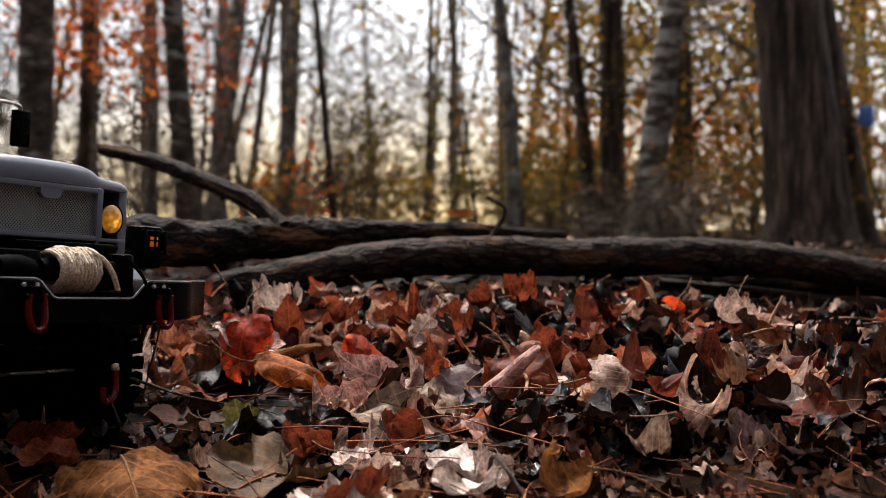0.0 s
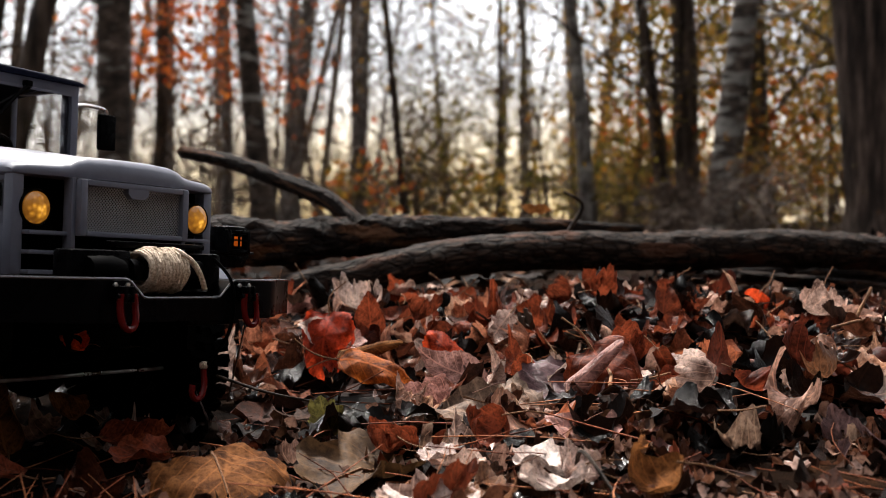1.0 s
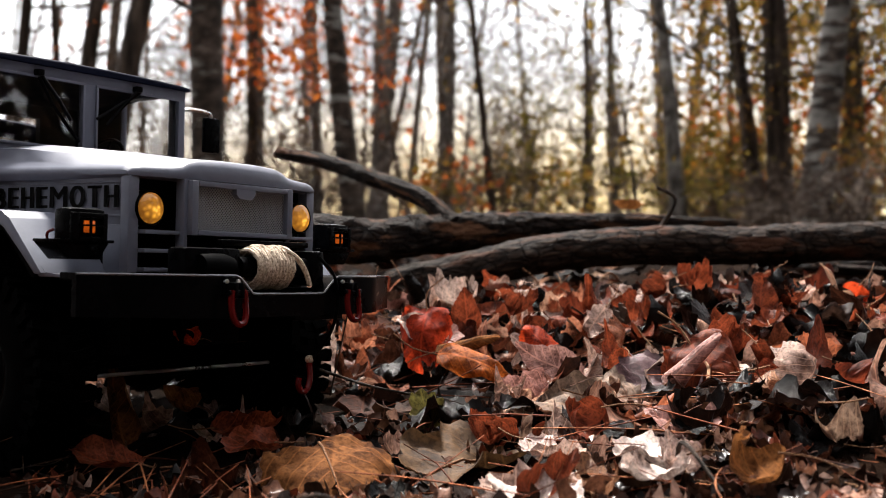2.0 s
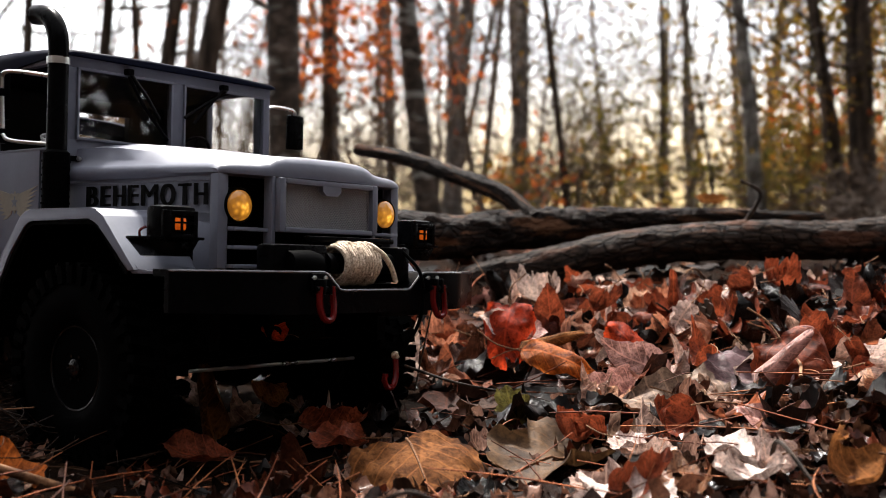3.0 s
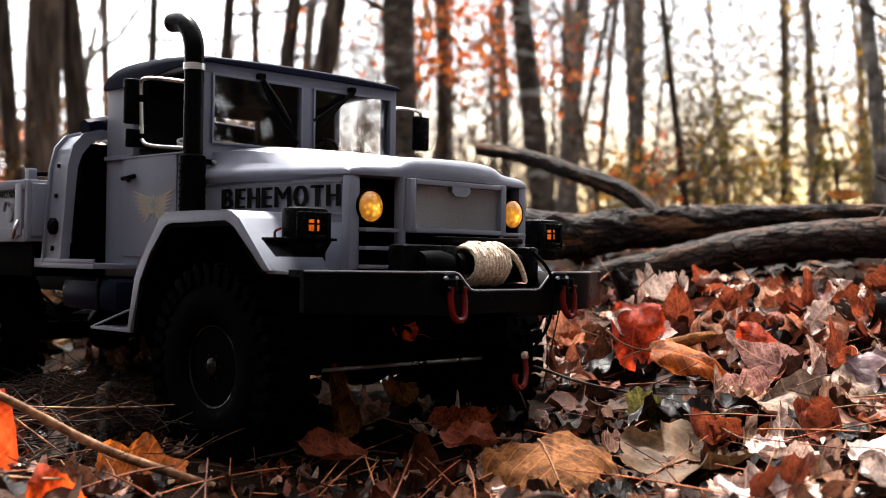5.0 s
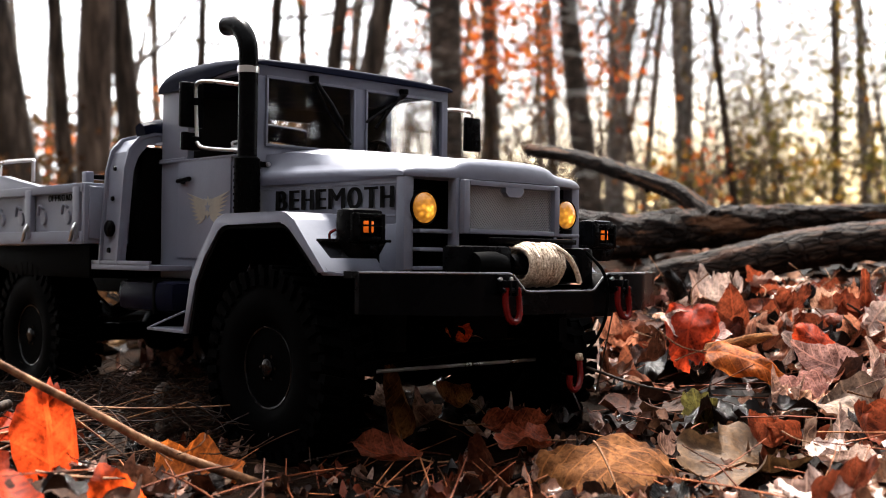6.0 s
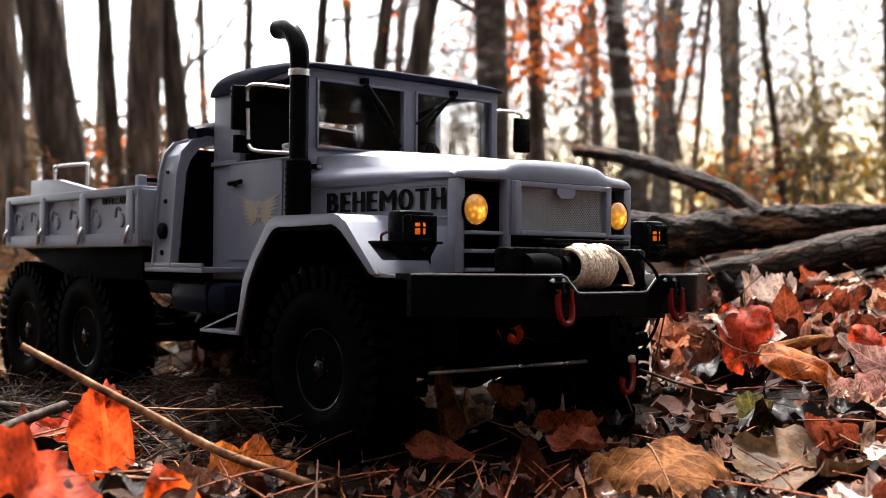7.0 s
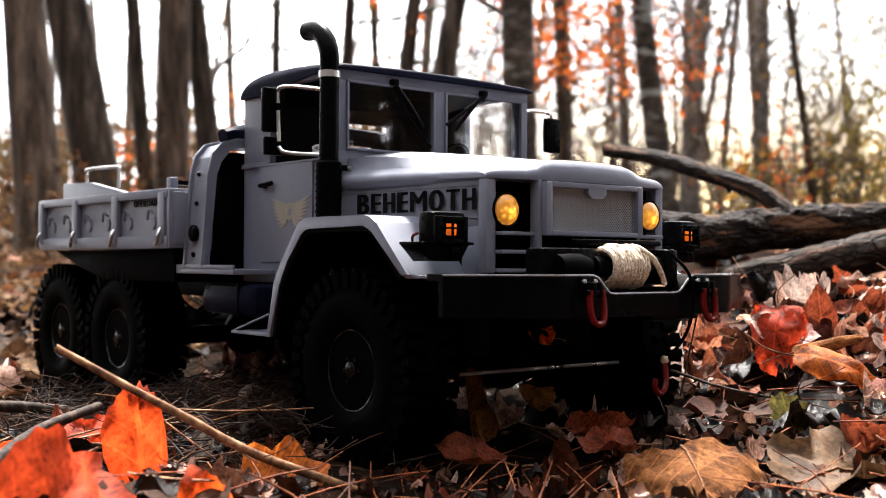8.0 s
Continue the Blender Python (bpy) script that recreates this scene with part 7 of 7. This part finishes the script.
for a0, a1, fol, count, word in SHRUB_BANDS:
    for k in range(count):
        x, y = polar(sh.uniform(a0, a1), sh.uniform(5.5, 10.5))
        shrub(x, y, sh.uniform(0.25, 0.95), fol, int(sh.random() * 1e6), "tangled " + word + " undergrowth shrub with thin stems")

# distant wood: countless thin stems and leaves
fr, fg = random.Random(505), np.random.default_rng(505)


def far_trunks(count, a0, a1, d0, d1, r0, r1, label):
    bm = B()
    for k in range(count):
        x, y = polar(fr.uniform(a0, a1), fr.uniform(d0, d1))
        z = ground_height(x, y) - 0.1
        r = fr.uniform(r0, r1)
        lx, ly = fr.gauss(0, 0.10), fr.gauss(0, 0.10)
        tube(bm, [(x, y, z), (x + lx * 2, y + ly * 2, z + 2), (x + lx * 5 + 0.1, y + ly * 5, z + 5), (x + lx * 8, y + ly * 8, z + 8.5)], [r, r * 0.9, r * 0.6, r * 0.2], 6, False)
    tagged(part("far_trunks", bm, BARK, None, "", 1.4), label, "far wood", kind="stuff")


def far_leaves(fol, a0, a1, d0, d1, count, low, top, power, size, label):
    cs = []
    for k in range(count):
        x, y = polar(fr.uniform(a0, a1), fr.uniform(d0, d1))
        cs.append((x, y, ground_height(x, y) + low + top * fr.random() ** power))
    V, F = leaf_cards(cs, fg, 14, size, size * 3)
    tagged(new("far_foliage", mesh_of("far_foliage", V, F, fol)), label, "far wood", kind="stuff")


far_trunks(64, 8, 95, 12, 30, 0.012, 0.09, "distant thin grey trunks of the wood")
far_leaves(CROWN_DULL, 8, 95, 10.5, 26, 420, 0.05, 0.55, 1.8, 0.07, "distant dull brown undergrowth of the wood")
far_leaves(CROWN_RED, 19, 30, 8, 18, 34, 0.05, 1.2, 1.4, 0.06, "distant orange undergrowth of the wood")
far_leaves(CROWN_GREEN, 57, 90, 10.5, 24, 200, 0.05, 1.1, 2.2, 0.06, "distant yellow-green undergrowth of the wood")
far_leaves(CROWN_GOLD, 69, 95, 8.0, 18, 800, 0.05, 4.2, 1.2, 0.06, "distant golden trees of the wood")


def far_twigs(count, a0, a1, d0, d1, top, label, ra=0.002, rb=0.005, span=(0.25, 0.9), rise=0.6):
    """Fine crossing twigs of the wood beyond, too many to count."""
    V, F = [], []
    for k in range(count):
        x, y = polar(fr.uniform(a0, a1), fr.uniform(d0, d1))
        p = Vector((x, y, ground_height(x, y) + top * fr.random() ** 1.3))
        d = Vector((fr.gauss(0, 0.6), fr.gauss(0, 0.6), fr.gauss(rise, 0.6 * max(rise, 0.3)))).normalized()
        L, r = fr.uniform(*span), fr.uniform(ra, rb)
        b = len(V)
        for i in range(4):
            q = p + d * L * i / 3 + Vector((fr.gauss(0, 0.03), fr.gauss(0, 0.03), fr.gauss(0, 0.03)))
            s, u = frame_up(d)
            for a in (0, 2.1, 4.2):
                V.append(tuple(q + (s * math.cos(a) + u * math.sin(a)) * r * (1 - i * 0.2)))
        for i in range(3):
            for j in range(3):
                F.append((b + 3 * i + j, b + 3 * i + (j + 1) % 3, b + 3 * i + 3 + (j + 1) % 3, b + 3 * i + 3 + j))
    me = bpy.data.meshes.new("far_twigs")
    me.from_pydata(V, [], F)
    me.materials.append(BARK)
    tagged(new("far_twigs", me), label, "far wood", kind="stuff")


far_leaves(CROWN_DULL, 59, 76, 6, 12, 100, 0.3, 2.4, 0.9, 0.03, "small dull leaves on the thin trees of the wood")
# unseen brush, added to cut the sky light from the left
far_leaves(CROWN_DULL, 236, 355, 5, 11, 1500, 0.1, 4.2, 1.0, 0.16, "unseen brush beside the clearing, blocking low light")
far_twigs(3400, 15, 92, 7, 17, 2.6, "tangle of fine bare twigs in the wood")
far_twigs(2600, 38, 66, 6, 11, 1.3, "thicket of thin bare stems among the trunks", 0.0012, 0.0028)
far_twigs(1700, 41, 60, 6, 11, 2.3, "fine bare branches between the trunks", 0.0015, 0.0045)
far_twigs(300, 69, 76, 4.3, 5.2, 0.22, "heap of dead twigs at the foot of a pale tree", 0.002, 0.0045, (0.1, 0.35), 0.15)
far_leaves(CROWN_RED, 35, 52, 5.5, 9, 46, 0.95, 1.6, 0.8, 0.034, "orange-red leaf clusters between the trunks")
far_leaves(BRUSH, 8, 34, 4.0, 9, 600, 0.02, 0.20, 1.4, 0.035, "orange-brown brush beyond the truck")


def clumps(fol, a0, a1, d0, d1, e0, e1, count, leaves, size, label):
    """Foliage in separate clumps between two heights seen from the clearing."""
    cs = []
    for k in range(count):
        az, d = fr.uniform(a0, a1), fr.uniform(d0, d1)
        x, y = polar(az, d)
        z = 0.12 + d * math.tan(radians(fr.uniform(e0, e1)))
        r = fr.uniform(0.06, 0.20)
        for i in range(leaves):
            cs.append((x + fr.gauss(0, r), y + fr.gauss(0, r), max(z + fr.gauss(0, r * 0.8), 0.05)))
    V, F = leaf_cards(cs, fg, 1, size, 0.01)
    tagged(new("far_foliage", mesh_of("far_foliage", V, F, fol)), label, "far wood", kind="stuff")


clumps(CROWN_DULL, 14, 36, 7, 12, 0, 5.2, 270, 34, 0.06, "brown brush between the trunks")
clumps(CROWN_RED, 23, 28, 5.5, 9, 0.5, 4.5, 10, 30, 0.045, "orange leaves on low brush")
# yellow leaves added for the warm glow low in the sky
clumps(CROWN_GOLD, 54, 63, 6, 10, 0.0, 2.6, 22, 30, 0.045, "yellow leaves standing in for the low sky glow")
clumps(CROWN_RED, 43.5, 51.5, 5.0, 8.0, 7.0, 13.5, 58, 30, 0.044, "orange-red maple leaves high between the trunks")
clumps(CROWN_RED, 54.8, 57.2, 5.5, 6.5, 0.8, 3.0, 5, 28, 0.036, "small orange-red maple between bare stems")
clumps(CROWN_GOLD, 67, 86, 6.5, 12, 0.3, 12, 400, 34, 0.048, "golden-brown autumn foliage of the wood")
clumps(CROWN_GREEN, 58.5, 64.5, 8, 10.5, 0.4, 9.5, 70, 20, 0.038, "yellow-green leaves on thin many-stemmed trees")
clumps(CROWN_DULL, 42, 53, 7, 12, 0.5, 11, 60, 18, 0.036, "small dull leaves left on bare branches")
clumps(CROWN_DULL, 46, 69, 8, 13, 0.0, 2.6, 130, 26, 0.045, "dull brown brush between the far stems")
clumps(CROWN_GOLD, 65, 70, 8, 11, 0.2, 6.0, 26, 24, 0.042, "golden leaves on slim trees")
clumps(CROWN_RED, 68, 84, 6.5, 9, 1.2, 6, 50, 26, 0.045, "orange foliage among golden leaves")
clumps(CROWN_GREEN, 58, 84, 6.5, 12, 0.1, 3.4, 90, 30, 0.045, "yellow-green undergrowth leaves")
clumps(CROWN_GREEN, 70, 86, 7, 12, 6, 14, 200, 34, 0.05, "yellow-green leaves high in the wood")
# unseen wood behind and beside the clearing, added to cut low side light
far_trunks(150, 96, 330, 4, 12, 0.05, 0.16, "unseen grey trunks behind the clearing, blocking low light")
far_leaves(CROWN_DULL, 116, 240, 4.0, 10, 1800, 0.1, 5.0, 1.2, 0.16, "unseen dull foliage behind the clearing, blocking low light")

# blue box and cable on the leaning trunk
bm = B()
box(bm, 4.97, 5.05, 0.19, 0.25, 0.60, 0.69, 0.008, None)
bx = part("blue_box", bm, BLUE)
tagged(bx, "small blue plastic box fixed to a tree trunk", "box")
tp_bm = B()
tube(tp_bm, smooth_path([(5.0, 0.23, 0.60), (4.98, 0.21, 0.45), (4.96, 0.17, 0.30), (4.93, 0.12, 0.15), (4.9, 0.10, 0.09)], 4), 0.004, 6)
tagged(part("cable", tp_bm, BLACK), "thin dark cable hanging down a trunk", "cable")
